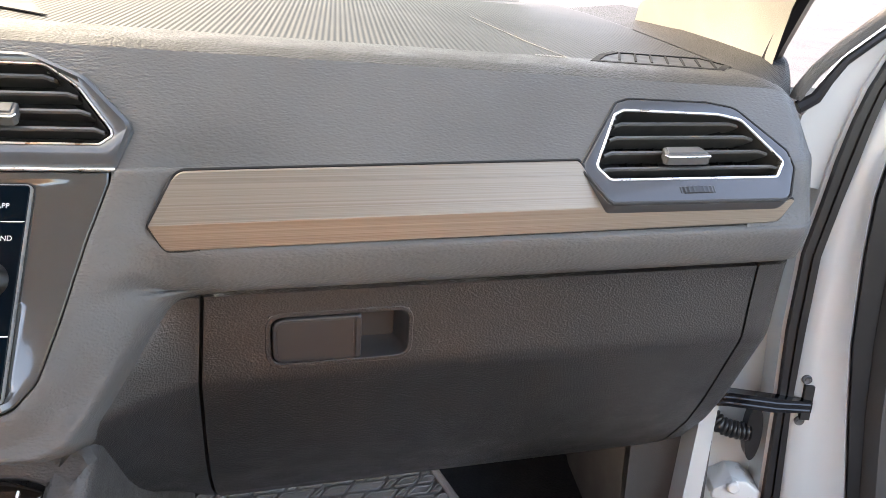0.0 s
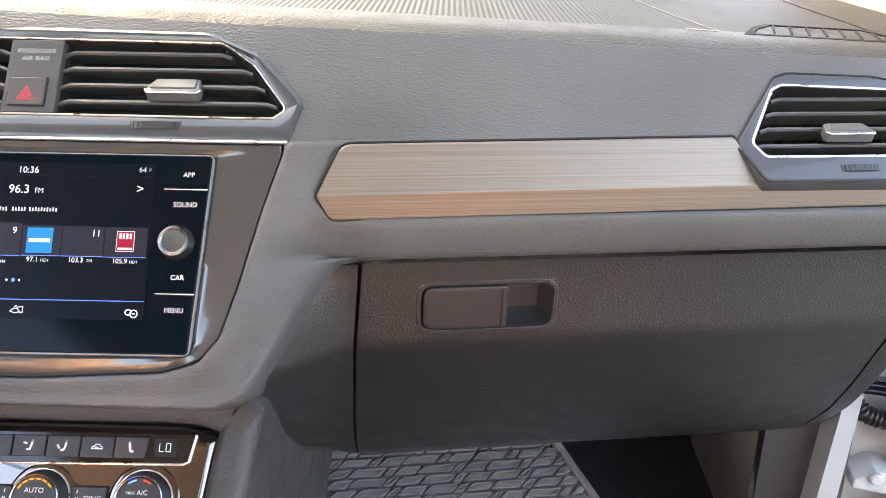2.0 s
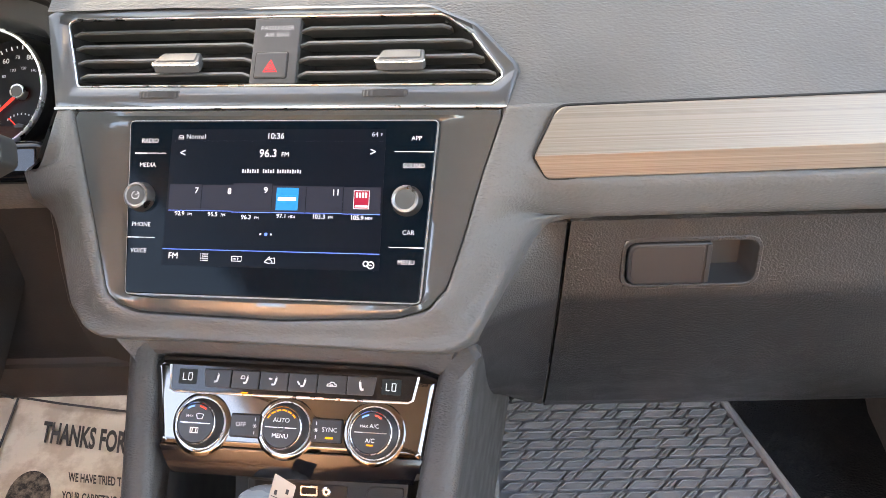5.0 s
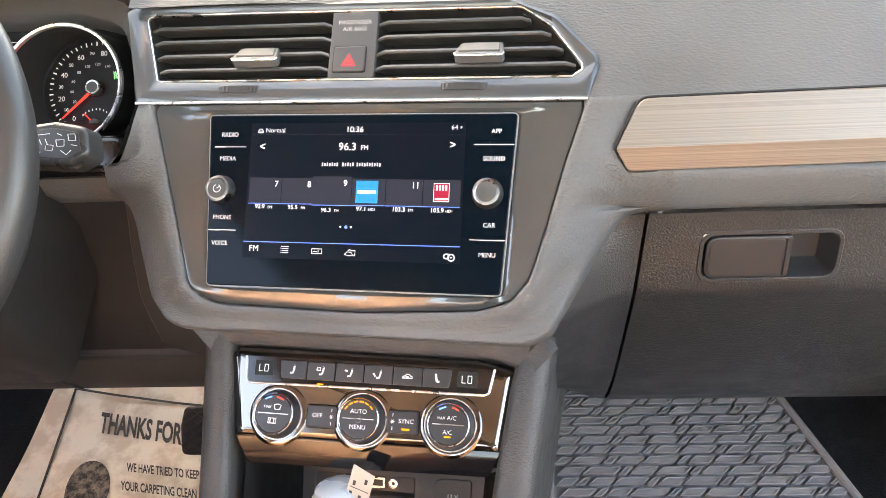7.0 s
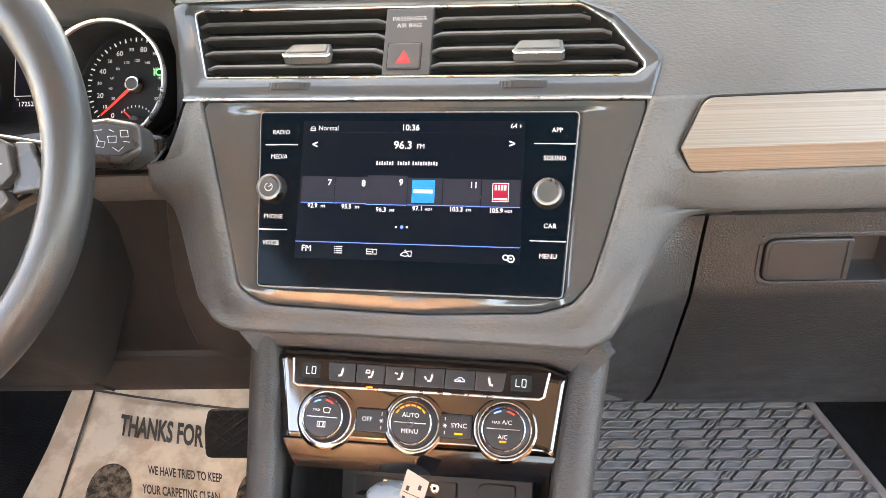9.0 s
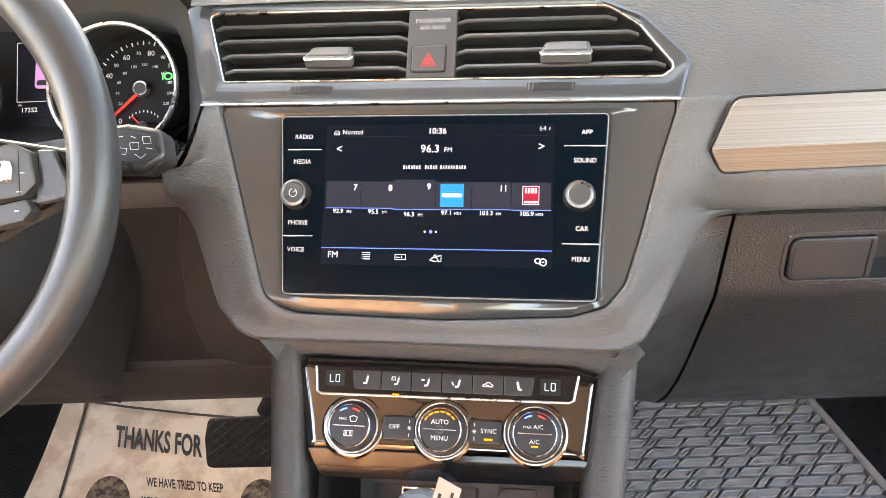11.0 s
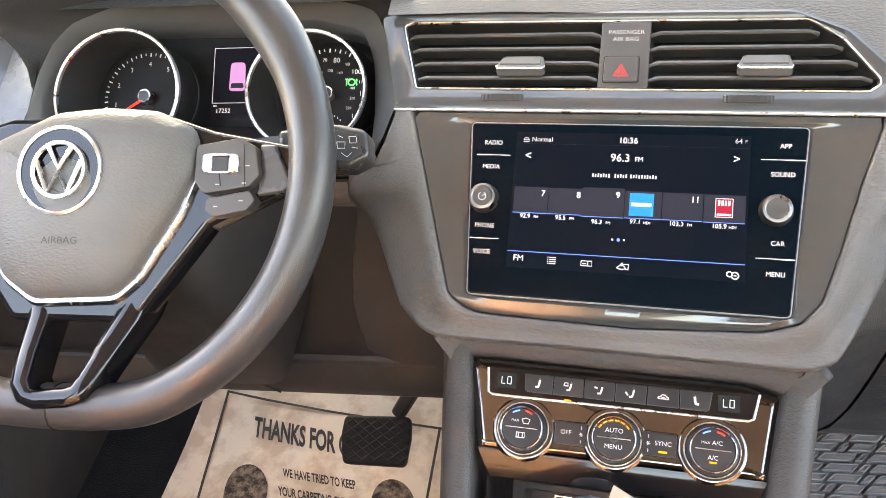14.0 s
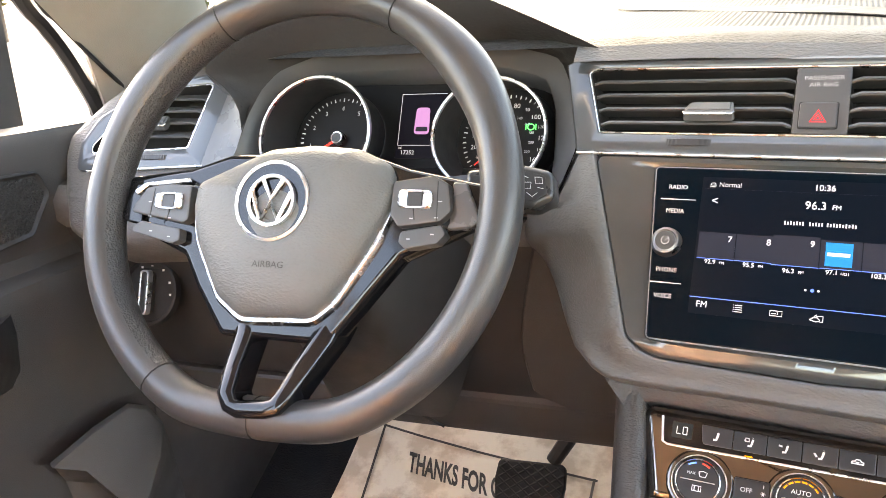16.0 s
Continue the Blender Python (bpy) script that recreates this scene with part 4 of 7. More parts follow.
# station text line and phone number as plain bars
for a, b in ((436, 503), (511, 556), (563, 655)):
    for i in range(int((b - a) / 9)):
        lit(sx(a + 9 * i), sy(212 if i % 3 else 213), sx(a + 9 * i + 5), sy(202 if i % 2 else 200), lit_dim, "text_bar", 0.15)
for i, (a, b, t, q) in enumerate(((170, 292, 254, 343), (292, 409, 255, 343), (406, 550, 248, 346), (550, 672, 255, 345), (672, 803, 256, 345), (803, 935, 257, 346))):
    lit(sx(a) + 0.3, sy(q), sx(b) - 0.3, sy(t), lit_tile, "preset_tile", 0.08)
    lit(sx(a) + 0.3, sy(q) - 0.45, sx(b) - 0.3, sy(q), lit_blue, "preset_line", 0.1)
lit(sx(566), sy(338), sx(645), sy(262), lit_cyan, "station_logo", 0.15, "blue station tile")
lit(sx(572), sy(306), sx(638), sy(294), lit_dim, "station_mark", 0.22)
lit(sx(840), sy(330), sx(895), sy(268), lit_dim, "station_logo", 0.15, "red and white station tile")
lit(sx(842), sy(328), sx(893), sy(270), lit_red, "station_field", 0.2)
for a in range(4):
    lit(sx(848 + a * 10.5), sy(292), sx(855 + a * 10.5), sy(275), lit_dim, "station_mark", 0.25)
lit(sx(846), sy(324), sx(890), sy(318), lit_white, "station_mark", 0.25)
lit(-85, sy(102.8), 83, sy(102), lit_tile, "rule", 0.1)
lit(-87, sy(478), 84, sy(475.5), lit_blue, "rule", 0.1)
for px, m_, r in ((518, lit_white, 0.75), (538, lit_blue, 1.3), (556, lit_white, 0.75)):
    bm = bmesh.new()
    lathe(bm, sx(px), sy(420), [(r, TXT - 0.1), (r, TXT - 0.05)], SCREEN, 16)
    part("page_dot", bm, m_, pane)


def icon(strokes, mat, r=0.00028):
    bm = bmesh.new()
    for s in strokes:
        tube(bm, [(sx(a), sy(b), TXT - 0.1) for a, b in s], r, 5, m=SCREEN)
    return part("icon", bm, mat, pane)


icon([[(312, 491 + k), (334, 491 + k)] for k in (0, 7, 14, 21)] + [[(306, 491 + k), (308, 491 + k)] for k in (0, 7, 14, 21)], lit_white)
icon([[(420, 496), (456, 496), (456, 512), (420, 512), (420, 496)], [(424, 505), (438, 505)], [(443, 500), (443, 508)]], lit_white)
icon([[(538, 512), (548, 504), (560, 504), (568, 512), (556, 517), (538, 512)], [(556, 500), (576, 498), (576, 516), (566, 516)], [(550, 500), (558, 494)]], lit_white)
ring = [(894 + 9 * math.cos(a * math.pi / 6), 509 + 8 * math.sin(a * math.pi / 6)) for a in range(13)]
ring2 = [(911 + 11 * math.cos(a * math.pi / 6), 513 + 11 * math.sin(a * math.pi / 6)) for a in range(13)]
icon([ring, ring2, [(907, 513), (915, 513)]], lit_white, 0.0004)
icon([[(190, 90), (194, 83), (204, 83), (208, 90), (208, 96), (190, 96), (190, 90), (208, 90)]], lit_dim)
for words, px, py in (("RADIO", 82, 103), ("MEDIA", 80, 188), ("PHONE", 75, 395), ("VOICE", 73, 485), ("APP", 1047, 93), ("SOUND", 1042, 185), ("CAR", 1034, 405), ("MENU", 1031, 502)):
    say(words, px, py, 4.9, white_ink, stretch=0.95)
for a, b, py, tick in ((26, 146, 146, 26), (26, 130, 439, 26), (973, 1108, 137, 1060), (970, 1088, 453, 1040)):
    lit(sx(a), sy(py) - 0.25, sx(b), sy(py) + 0.25, white_ink, "key_line", 0.12)
    lit(sx(tick), sy(py) - 0.45, sx(tick + 45), sy(py) + 0.35, white_ink, "key_line", 0.14)


def knob(cu, cv, mark):
    bm = bmesh.new()
    n = 72
    rows = []
    for r, w, k in ((11.7, -0.6, 0), (11.5, 1.2, 1), (10.5, 6.6, 1), (9.9, 8.0, 0), (8.4, 8.5, 0), (7.5, 7.8, 0)):
        rows.append([(cu + (r - (0.45 if k and i % 2 else 0)) * math.cos(2 * math.pi * i / n), cv + (r - (0.45 if k and i % 2 else 0)) * math.sin(2 * math.pi * i / n), w) for i in range(n)])
    loops(bm, rows, SCREEN)
    k = part("rotary_knob", bm, chrome("knob_metal", 0.36, (0.20, 0.20, 0.20)), radio, "ribbed satin chrome knob", 50)
    bm = bmesh.new()
    lathe(bm, cu, cv, [(7.6, 7.2), (7.45, 7.9), (6.8, 7.7), (0.1, 7.5)], SCREEN, 40)
    part("knob_cap", bm, smooth_plastic("knob_cap", (0.050, 0.050, 0.047), 0.4), k, "dark grey cap")
    if mark:
        bm = bmesh.new()
        tube(bm, [(cu + 3 * math.cos(a), cv + 3 * math.sin(a), 7.9) for a in [math.pi * (0.62 + 1.76 * i / 12) for i in range(13)]], 0.00025, 5, m=SCREEN)
        tube(bm, [(cu, cv + 0.2, 8.0), (cu + 2.4, cv + 1.6, 8.0)], 0.00025, 5, m=SCREEN)
        part("power_mark", bm, white_ink, k)


knob(-108.5, 76.0, True)
knob(103.0, 76.0, False)

# ---------------------------------------------------------------- climate panel
climate = empty("climate_control_panel", (0, 0.47, 0.88), "mirror-dark climate control panel with three rotary dials", "climate control")
cp = fillet([(-116, 45.5), (95, 44.5), (122, 36.5), (114.5, -24), (112, -28), (-106, -29), (-109, -25), (-123, 38)], [3, 10, 5, 3, 2, 2, 3, 5], 4)
bm = bmesh.new()
loops(bm, [at_w(cp, -18), at_w(cp, -3.0), at_w(inset(cp, 0.6), -2.2), at_w(inset(cp, 5.5), 0.9), at_w(inset(cp, 6.5), 1.3), at_w(inset(cp, 8.0), 1.4)], CLIMATE, True, True)
panel = part("facing", bm, mirror_dark, climate, "mirror-dark lacquered facing", 20)
# swollen bosses under the dials
for cu, cv, r in ((-72, -8.5, 25.5), (0, -8, 25), (73, -7.5, 25.5)):
    bm = bmesh.new()
    lathe(bm, cu, cv, [(r + 0.5, 0.9), (r - 1.0, 1.9), (r - 2.2, 2.3), (r - 3.8, 2.4)], CLIMATE, 48, False, True)
    part("dial_boss", bm, mirror_dark, climate, "", 25)
# lower face of the mirror lacquer; its dark reflection is painted as gloss black
bm = bmesh.new()
low_top, low_bot = [(-107.5, -27.2, 0.9), (0, -27.4, 1.2), (113, -26.0, 0.9)], [(-97, -48.5, -7.5), (0, -47.5, -7.0), (105, -45.0, -7.5)]
rows = [[(u, v + 1.0, w - 3.0) for u, v, w in low_top], low_top]
for k in (0.06, 0.35, 0.7, 0.94):
    rows.append([tuple(Vector(p).lerp(Vector(q), k) + Vector((0, 0, 1.6 * math.sin(math.pi * k)))) for p, q in zip(low_top, low_bot)])
rows += [low_bot, [(u, v + 0.5, w - 14) for u, v, w in low_bot]]
sheet_grid(bm, rows, CLIMATE)
part("lower_lip", bm, gloss_black, climate, "lower face turned under, black for its dark reflection", 40)
row_o = fillet([(-105.5, 38.4), (105, 38), (101.5, 18.6), (98, 17.4), (-99.5, 16.4), (-103, 17.6)], [1, 1, 3, 2, 2, 3])
bm = bmesh.new()
slab(bm, row_o, CLIMATE, 0, 1.75, 0.2)
recess = part("button_bay", bm, gloss_black, climate, "gloss black button bay")
bm = bmesh.new()
tube(bm, [(-106, 38, 2.0), (-103.6, 18, 2.0), (-100, 16.2, 2.0), (98.4, 17.2, 2.0), (102, 19, 2.0), (105.8, 38, 2.0)], 0.0010, 8, m=CLIMATE)
part("chrome_line", bm, chrome_bright, climate, "chrome line under the buttons")
amber = glowing("amber_lamp", (0.62, 0.20, 0.008), 0.7)
led_dim = glowing("display_grey", (0.30, 0.34, 0.37), 0.7)
for x in (-90, 83.5):
    bm = bmesh.new()
    slab(bm, fillet(box_outline(x - 7.5, 22.5, x + 8.5, 35.0), 1.2), CLIMATE, 1.4, 2.0, 0.1)
    box = part("temperature_display", bm, glowing("display_dark", (0.010, 0.012, 0.013), 0.5), recess, "small dark temperature display")
    bm = bmesh.new()
    for u0, v0, u1, v1 in ((-4.0, 26.0, -3.4, 31.6), (-3.8, 25.6, -0.6, 26.2), (0.8, 26.0, 1.4, 31.6), (3.9, 26.0, 4.5, 31.6), (1.1, 25.6, 4.2, 26.2), (1.1, 31.4, 4.2, 32.0)):
        bar(bm, CLIMATE, x + u0, v0, x + u1, v1, 2.1, 0.1)
    part("temperature", bm, led_dim, box, "segments that read LO")
bx = [-75.5 + i * 24.6 for i in range(7)]
ICONS = []
for i in range(6):
    bm = bmesh.new()
    x0, x1 = bx[i] + 0.35, bx[i + 1] - 0.35
    slab(bm, fillet([(x0 + (2 if i == 0 else 0), 21.0), (x1 - (2 if i == 5 else 0), 21.0), (x1, 36), (x0, 36)], [3 if i == 0 else 0.8, 3 if i == 5 else 0.8, 0.8, 0.8]), CLIMATE, 1.2, 3.4, 0.8)
    b = part("climate_button", bm, key_black, climate, "dark grey push button with a white symbol")
    c, bm = (x0 + x1) / 2, bmesh.new()

    def stroke(pts, r=0.00045):
        tube(bm, [(c + p[0] * 0.68, 28 + p[1] * 0.72, 3.5) for p in pts], r * 1.15, 5, m=CLIMATE)

    if i in (0, 5):
        s = 1 if i == 0 else -1
        stroke([(s * 1.8, 4.6), (s * 1.2, 0.5), (s * 0.2, -3.0), (-s * 3.0, -3.4)], 0.0009)
        stroke([(s * 1.9, 5.6), (s * 2.0, 5.7)], 0.0009)
    elif i in (1, 2, 3):
        stroke([(3.2, 4.2), (2.4, 0.2), (1.2, -3.0), (-2.0, -3.2)], 0.0008)
        stroke([(3.4, 5.4), (3.5, 5.5)], 0.0008)
        if i == 1:
            stroke([(-5.5, 1.5), (-4.5, 4.8), (-1.0, 4.8), (-0.5, 1.5), (-5.5, 1.5)])
        if i == 2:
            stroke([(-6, 3.4), (-2.2, 2.6)], 0.0007)
        if i == 3:
            stroke([(-6.2, 1.8), (-3.4, -1.8)], 0.0007)
    else:
        stroke([(-6, -1.4), (-5, 0.6), (-2.6, 1.0), (-1.4, 2.8), (2.4, 2.8), (3.8, 1.0), (5.8, 0.4), (6, -1.4), (-6, -1.4)])
        stroke([(-2, 0), (1.5, 0)])
    part("symbol", bm, white_ink, b)
    if i == 1:
        bm = bmesh.new()
        bar(bm, CLIMATE, c - 2.8, 16.9, c + 2.8, 18.4, 2.3, 0.2)
        part("lamp", bm, amber, b, "small amber lamp")


def dial(cu, cv, words, lamps):
    bm = bmesh.new()
    lathe(bm, cu, cv, [(21.0, 2.2), (21.0, 3.6), (20.7, 4.2), (20.2, 4.2), (19.9, 3.2)], CLIMATE, 64, False, False)
    d = part("rotary_dial", bm, chrome_bright, climate, "black rotary dial with a chrome ring")
    bm = bmesh.new()
    n = 120
    rows = []
    for r, w, k in ((20.0, 2.4, 0), (19.6, 4.6, 1), (17.9, 11.4, 1), (17.4, 12.8, 0), (16.6, 13.1, 0)):
        rows.append([(cu + (r - (0.45 if k and i % 2 else 0)) * math.cos(2 * math.pi * i / n), cv + (r - (0.45 if k and i % 2 else 0)) * math.sin(2 * math.pi * i / n), w) for i in range(n)])
    loops(bm, rows, CLIMATE)
    part("grip", bm, matte_black, d, "ribbed black grip", 50)
    bm = bmesh.new()
    lathe(bm, cu, cv, [(16.9, 12.9), (16.8, 13.5), (16.4, 13.8), (15.9, 13.3)], CLIMATE, 64, False, False)
    part("chrome_ring", bm, chrome_satin, d, "thin chrome ring")
    bm = bmesh.new()
    lathe(bm, cu, cv, [(16.0, 12.6), (15.6, 12.9), (15.0, 13.3), (0.1, 13.7)], CLIMATE, 48)
    part("dial_cap", bm, key_black, d)
    bm = bmesh.new()
    bar(bm, CLIMATE, cu - 12.8, cv - 0.3, cu + 12.8, cv + 0.35, 13.75, 0.3)
    part("divider", bm, chrome_satin, d, "chrome divider")
    for txt, du, dv, size in words:
        writing("lettering", txt, size * 0.82, CLIMATE, cu + du * 0.84, cv + dv * 0.86, 14.05, white_ink, d)
    for a0, a1, mat in lamps:
        bm = bmesh.new()
        tube(bm, [(cu + 13.6 * math.cos(radians(a)), cv + 13.6 * math.sin(radians(a)), 13.5) for a in [a0 + (a1 - a0) * i / 5 for i in range(6)]], 0.0006, 6, m=CLIMATE)
        part("lamp", bm, mat, d)
    return d


cold, warm = glowing("cold_mark", (0.10, 0.25, 0.85), 0.6), glowing("warm_mark", (0.75, 0.05, 0.03), 0.5)
dl = dial(-72, -8.5, [("MAX", -6.0, 6.0, 3.6)], [(100, 125, cold), (55, 80, warm)])
dm = dial(0.2, -8.0, [("AUTO", 0, 6.6, 6.0), ("MENU", 0, -7.6, 6.0)], [(150 - 20 * i, 150 - 20 * i - 14, amber) for i in range(6)])
dr = dial(73, -7.6, [("MAX", -6.6, 5.4, 3.6), ("A/C", 3.2, 5.8, 5.6), ("A/C", 0, -7.0, 5.6)], [(100, 125, cold), (55, 80, warm)])
bm = bmesh.new()
tube(bm, [(-68.5 + a * 0.85, -4.2 + b * 0.85, 14.0) for a, b in ((-3.6, 3), (-2.4, -1), (2.4, -1), (3.6, 3), (0, 4), (-3.6, 3))], 0.0004, 5, m=CLIMATE)
tube(bm, [(-72 + a * 0.9, -14.4 + b * 0.9, 14.0) for a, b in ((-3.6, -2), (3.6, -2), (3.6, 2.4), (-3.6, 2.4), (-3.6, -2))], 0.0004, 5, m=CLIMATE)
tube(bm, [(-73.6, -15.8, 14.0), (-73.6, -12.6, 14.0)], 0.0004, 5, m=CLIMATE)
tube(bm, [(-70.4, -15.8, 14.0), (-70.4, -12.6, 14.0)], 0.0004, 5, m=CLIMATE)
part("symbol", bm, white_ink, dl)
bm = bmesh.new()
bar(bm, CLIMATE, 70.4, -17.6, 75.8, -16.4, 14.0, 0.2)
part("lamp", bm, amber, dr, "small amber lamp")
bm = bmesh.new()
lathe(bm, 0.2, -8, [(3.2, 13.6), (3.0, 14.6), (2.5, 14.8), (2.1, 14.2), (1.9, 13.0)], CLIMATE, 24)
part("hub", bm, slat_black, dm)
for x0, x1, words, fan in ((-46.5, -21, "OFF", -25.5), (21.5, 47, "SYNC", 26.0)):
    bm = bmesh.new()
    slab(bm, fillet(box_outline(x0 - 0.7, -17.6, x1 + 0.7, 1.6), 2.0), CLIMATE, 0.5, 2.0, 0.3)
    part("button_gap", bm, deep_black, climate)
    bm = bmesh.new()
    slab(bm, fillet(box_outline(x0, -17, x1, 1), 1.8), CLIMATE, 1.0, 4.0, 0.9)
    b = part("climate_button", bm, key_black, climate, "dark grey lettered push button")
    tx = x0 + 9 if words == "OFF" else x1 - 9.8
    writing("lettering", words, 5.0, CLIMATE, tx, -7.4, 4.15, white_ink, b)
    bm = bmesh.new()
    for k in range(3):
        a = radians(60 * k)
        tube(bm, [(fan - 1.7 * math.cos(a), -8 - 1.7 * math.sin(a), 4.1), (fan + 1.7 * math.cos(a), -8 + 1.7 * math.sin(a), 4.1)], 0.0003, 4, m=CLIMATE)
    bar(bm, CLIMATE, fan - 0.25, -4, fan + 0.25, -1.4, 4.05, 0.1)
    bar(bm, CLIMATE, fan - 0.25, -14.6, fan + 0.25, -12, 4.05, 0.1)
    part("fan_symbol", bm, white_ink, b)
    if words == "SYNC":
        bm = bmesh.new()
        bar(bm, CLIMATE, tx - 3.2, -14.4, tx + 3.2, -12.9, 4.05, 0.2)
        part("lamp", bm, amber, b, "small amber lamp")

# ---------------------------------------------------------------- console
console_skin = grained("console_skin", (0.052, 0.050, 0.049), 0.45, 640, 0.0005, 0.4, strength=0.8, wide=0.6)
console = empty("centre_console", (0, 0.45, 0.45), "dark grey centre console with rounded side pillars", "centre console")


def pillar(side):
    bm = bmesh.new()
    rows = []
    for v, inner, outer_u in ((72, 126, 146), (66, 125, 152.5), (56, 123.5, 152.5), (45, 122.5, 151), (20, 118.5, 148.5), (-40, 111.5, 142), (-100, 106, 136), (-180, 99, 129), (-260, 92, 122)):
        if side < 0:
            outer_u -= 3
            inner -= 0.5
        s = side
        rows.append([(s * (inner - 3), v, -40), (s * (inner - 1.0), v, -3), (s * (inner + 1.5), v, 3.0), (s * (inner + 6), v, 6.0), (s * ((inner + outer_u) / 2), v, 6.6), (s * (outer_u - 6), v, 4.2), (s * (outer_u - 1.5), v, -0.5), (s * outer_u, v, -8), (s * (outer_u - 1), v, -60), (s * (outer_u - 4), v, -220), (s * (outer_u - 4), v, -420)])
    sheet_grid(bm, rows, CLIMATE)
    p = part("side_pillar", bm, console_skin, console, "grained rounded side pillar", 50)
    return p


for s in (-1, 1):
    pillar(s)
bm = bmesh.new()
top_line = smooth_keys([(-132, 34), (-127, 42), (-117, 47.5), (-60, 47.5), (20, 47), (94, 46.5), (112, 43.5), (124, 38.5), (131, 30)], 4)
rows = []
for u, v in top_line:
    up = Vector((u * 0.10, 14)).normalized() * 1.0
    rows.append([(u + up.x * d, v + up.y * d, w) for d, w in ((-0.5, -30), (0.0, -2), (1.2, 1.6), (4.0, 3.6), (8.0, 5.0), (14.0, 7.5), (22.0, 11), (30.0, 14), (36.0, 10))])
sheet_grid(bm, rows, CLIMATE)
part("panel_frame", bm, console_skin, console, "grained frame over the climate panel", 50)
bm = bmesh.new()
loops(bm, [[(-98, -45, -6), (102, -43, -6), (94, -200, -6), (-94, -200, -6)], [(-98, -45, -175), (102, -43, -175), (94, -200, -175), (-94, -200, -175)]], CLIMATE, False, True)
for f in bm.faces[:]:
    if abs(f.calc_center_median().z - (CLIMATE @ Vector((0, -200, -90))).z) < 0.001:
        bm.faces.remove(f)
part("cubby", bm, deep_black, console, "dark open storage tray")
bm = bmesh.new()
brick(bm, Matrix(), -0.12, 0.20, 0.60, 0.12, 0.55, 0.70)
part("tray_floor", bm, low_plastic, console)
SOCKETS = face_frame((0, 0.531, 0.771), 25) @ MM
bm = bmesh.new()
rim_frame(bm, fillet(box_outline(-103, -40, 88, 12), 2), fillet(box_outline(-85, -14, 16, 4.5), 1.5), SOCKETS, -8, 0, 1)
mount = part("socket_panel", bm, low_plastic, console, "black socket panel in the tray")
bm = bmesh.new()
loops(bm, [at_w(fillet(box_outline(-86, -15, 17, 5.5), 1.5), -1.5), at_w(fillet(box_outline(-80, -11, 14, 3.0), 1.0), -6)], SOCKETS, False, True)
bay = part("socket_bay", bm, matte_black, mount)
bm = bmesh.new()
for x in (-49, -24):
    rim_frame(bm, fillet(box_outline(x - 9, -8.6, x + 9, 1.6), 2), fillet(box_outline(x - 7.2, -6.6, x + 7.2, -0.4), 1), SOCKETS, -6, -4.6, 0.4)
part("usb_port", bm, chrome_satin, mount)
bm = bmesh.new()
lathe(bm, -6.5, -3.2, [(4.6, -6), (4.6, -4.4), (3.6, -4.2), (3.2, -5), (1.8, -5), (1.6, -9)], SOCKETS, 28)
part("aux_socket", bm, chrome_satin, mount)
bm = bmesh.new()
slab(bm, fillet(box_outline(35, -30, 72, 7.5), [10, 3, 3, 12]), SOCKETS, -2, 2.5, 1)
plug = part("power_socket_cover", bm, low_plastic, mount, "black power socket cover")
writing("lettering", "12 V", 6, SOCKETS, 54, -9, 2.7, white_ink, plug)
# gear lever with a paper tag
lever = empty("gear_lever", (-0.012, 0.40, 0.70), "blue-grey gear lever knob with a paler cap", "gear lever")
bm = bmesh.new()
KNOB = pose(-0.013, 0.398, 0.80, -14, 0, 0) @ MM
loops(bm, [at_w([Vector((p.x * k, p.y * k * 1.2)) for p in circle(0, 0, 1, 32)], w) for k, w in ((8, -110), (9, -20), (17, 0), (22, 20), (24, 38), (22.5, 50), (18, 58), (12, 62))], KNOB, True, True)
part("knob", bm, smooth_plastic("knob_grey", (0.26, 0.29, 0.32), 0.3), lever, "blue-grey lit knob", 60)
bm = bmesh.new()
loops(bm, [at_w([Vector((p.x * k, p.y * k * 1.2)) for p in circle(0, 0, 1, 32)], w) for k, w in ((18.6, 57), (19, 59), (17.5, 61), (13, 63.5), (6, 65), (0.2, 65.4))], KNOB, False, True)
part("cap", bm, smooth_plastic("cap_grey", (0.34, 0.38, 0.41), 0.28), lever, "pale blue-grey cap", 60)
TAG = face_frame((0.006, 0.402, 0.862), 18, -6) @ MM @ pose(0, 0, 0, 0, 0, -14)
bm = bmesh.new()
slab(bm, fillet([(-9.5, -36), (9.5, -36), (9.5, 19), (-9.5, 22)], 1), TAG, 0, 0.5, 0)
tag = thing("paper_tag", bm, smooth_plastic("tag_paper", (0.42, 0.37, 0.31), 0.7), "small pale printed paper tag on the gear lever", "tag")
bm = bmesh.new()
for v in (-24, -14, -5, 4):
    bar(bm, TAG, -8, v, 8, v + 0.6, 0.6, 0.1)
for u, v in ((-5, 8), (4, 12), (-6, -1), (2, -2), (3, -10), (-4, -11), (4, -19)):
    bar(bm, TAG, u - 1.2, v - 2, u + 1.2, v + 2, 0.6, 0.1)
part("print", bm, dark_ink, tag)

# ---------------------------------------------------------------- instruments
cluster = empty("instrument_cluster", (-0.385, 0.62, 1.08), "black instrument cluster with two chrome-ringed round gauges", "instrument cluster")
bm = bmesh.new()
slab(bm, fillet([(-175, -62), (175, -62), (180, 10), (150, 75), (-150, 75), (-180, 10)], 20), DIALS, -20, 0, 1)
part("dial_face", bm, smooth_plastic("dial_black", (0.010, 0.010, 0.011), 0.5, 0.2), cluster, "black dial face")
needle_red = glowing("needle_red", (0.8, 0.04, 0.03), 0.5)
dial_white = glowing("dial_white", (0.42, 0.44, 0.46), 0.35)


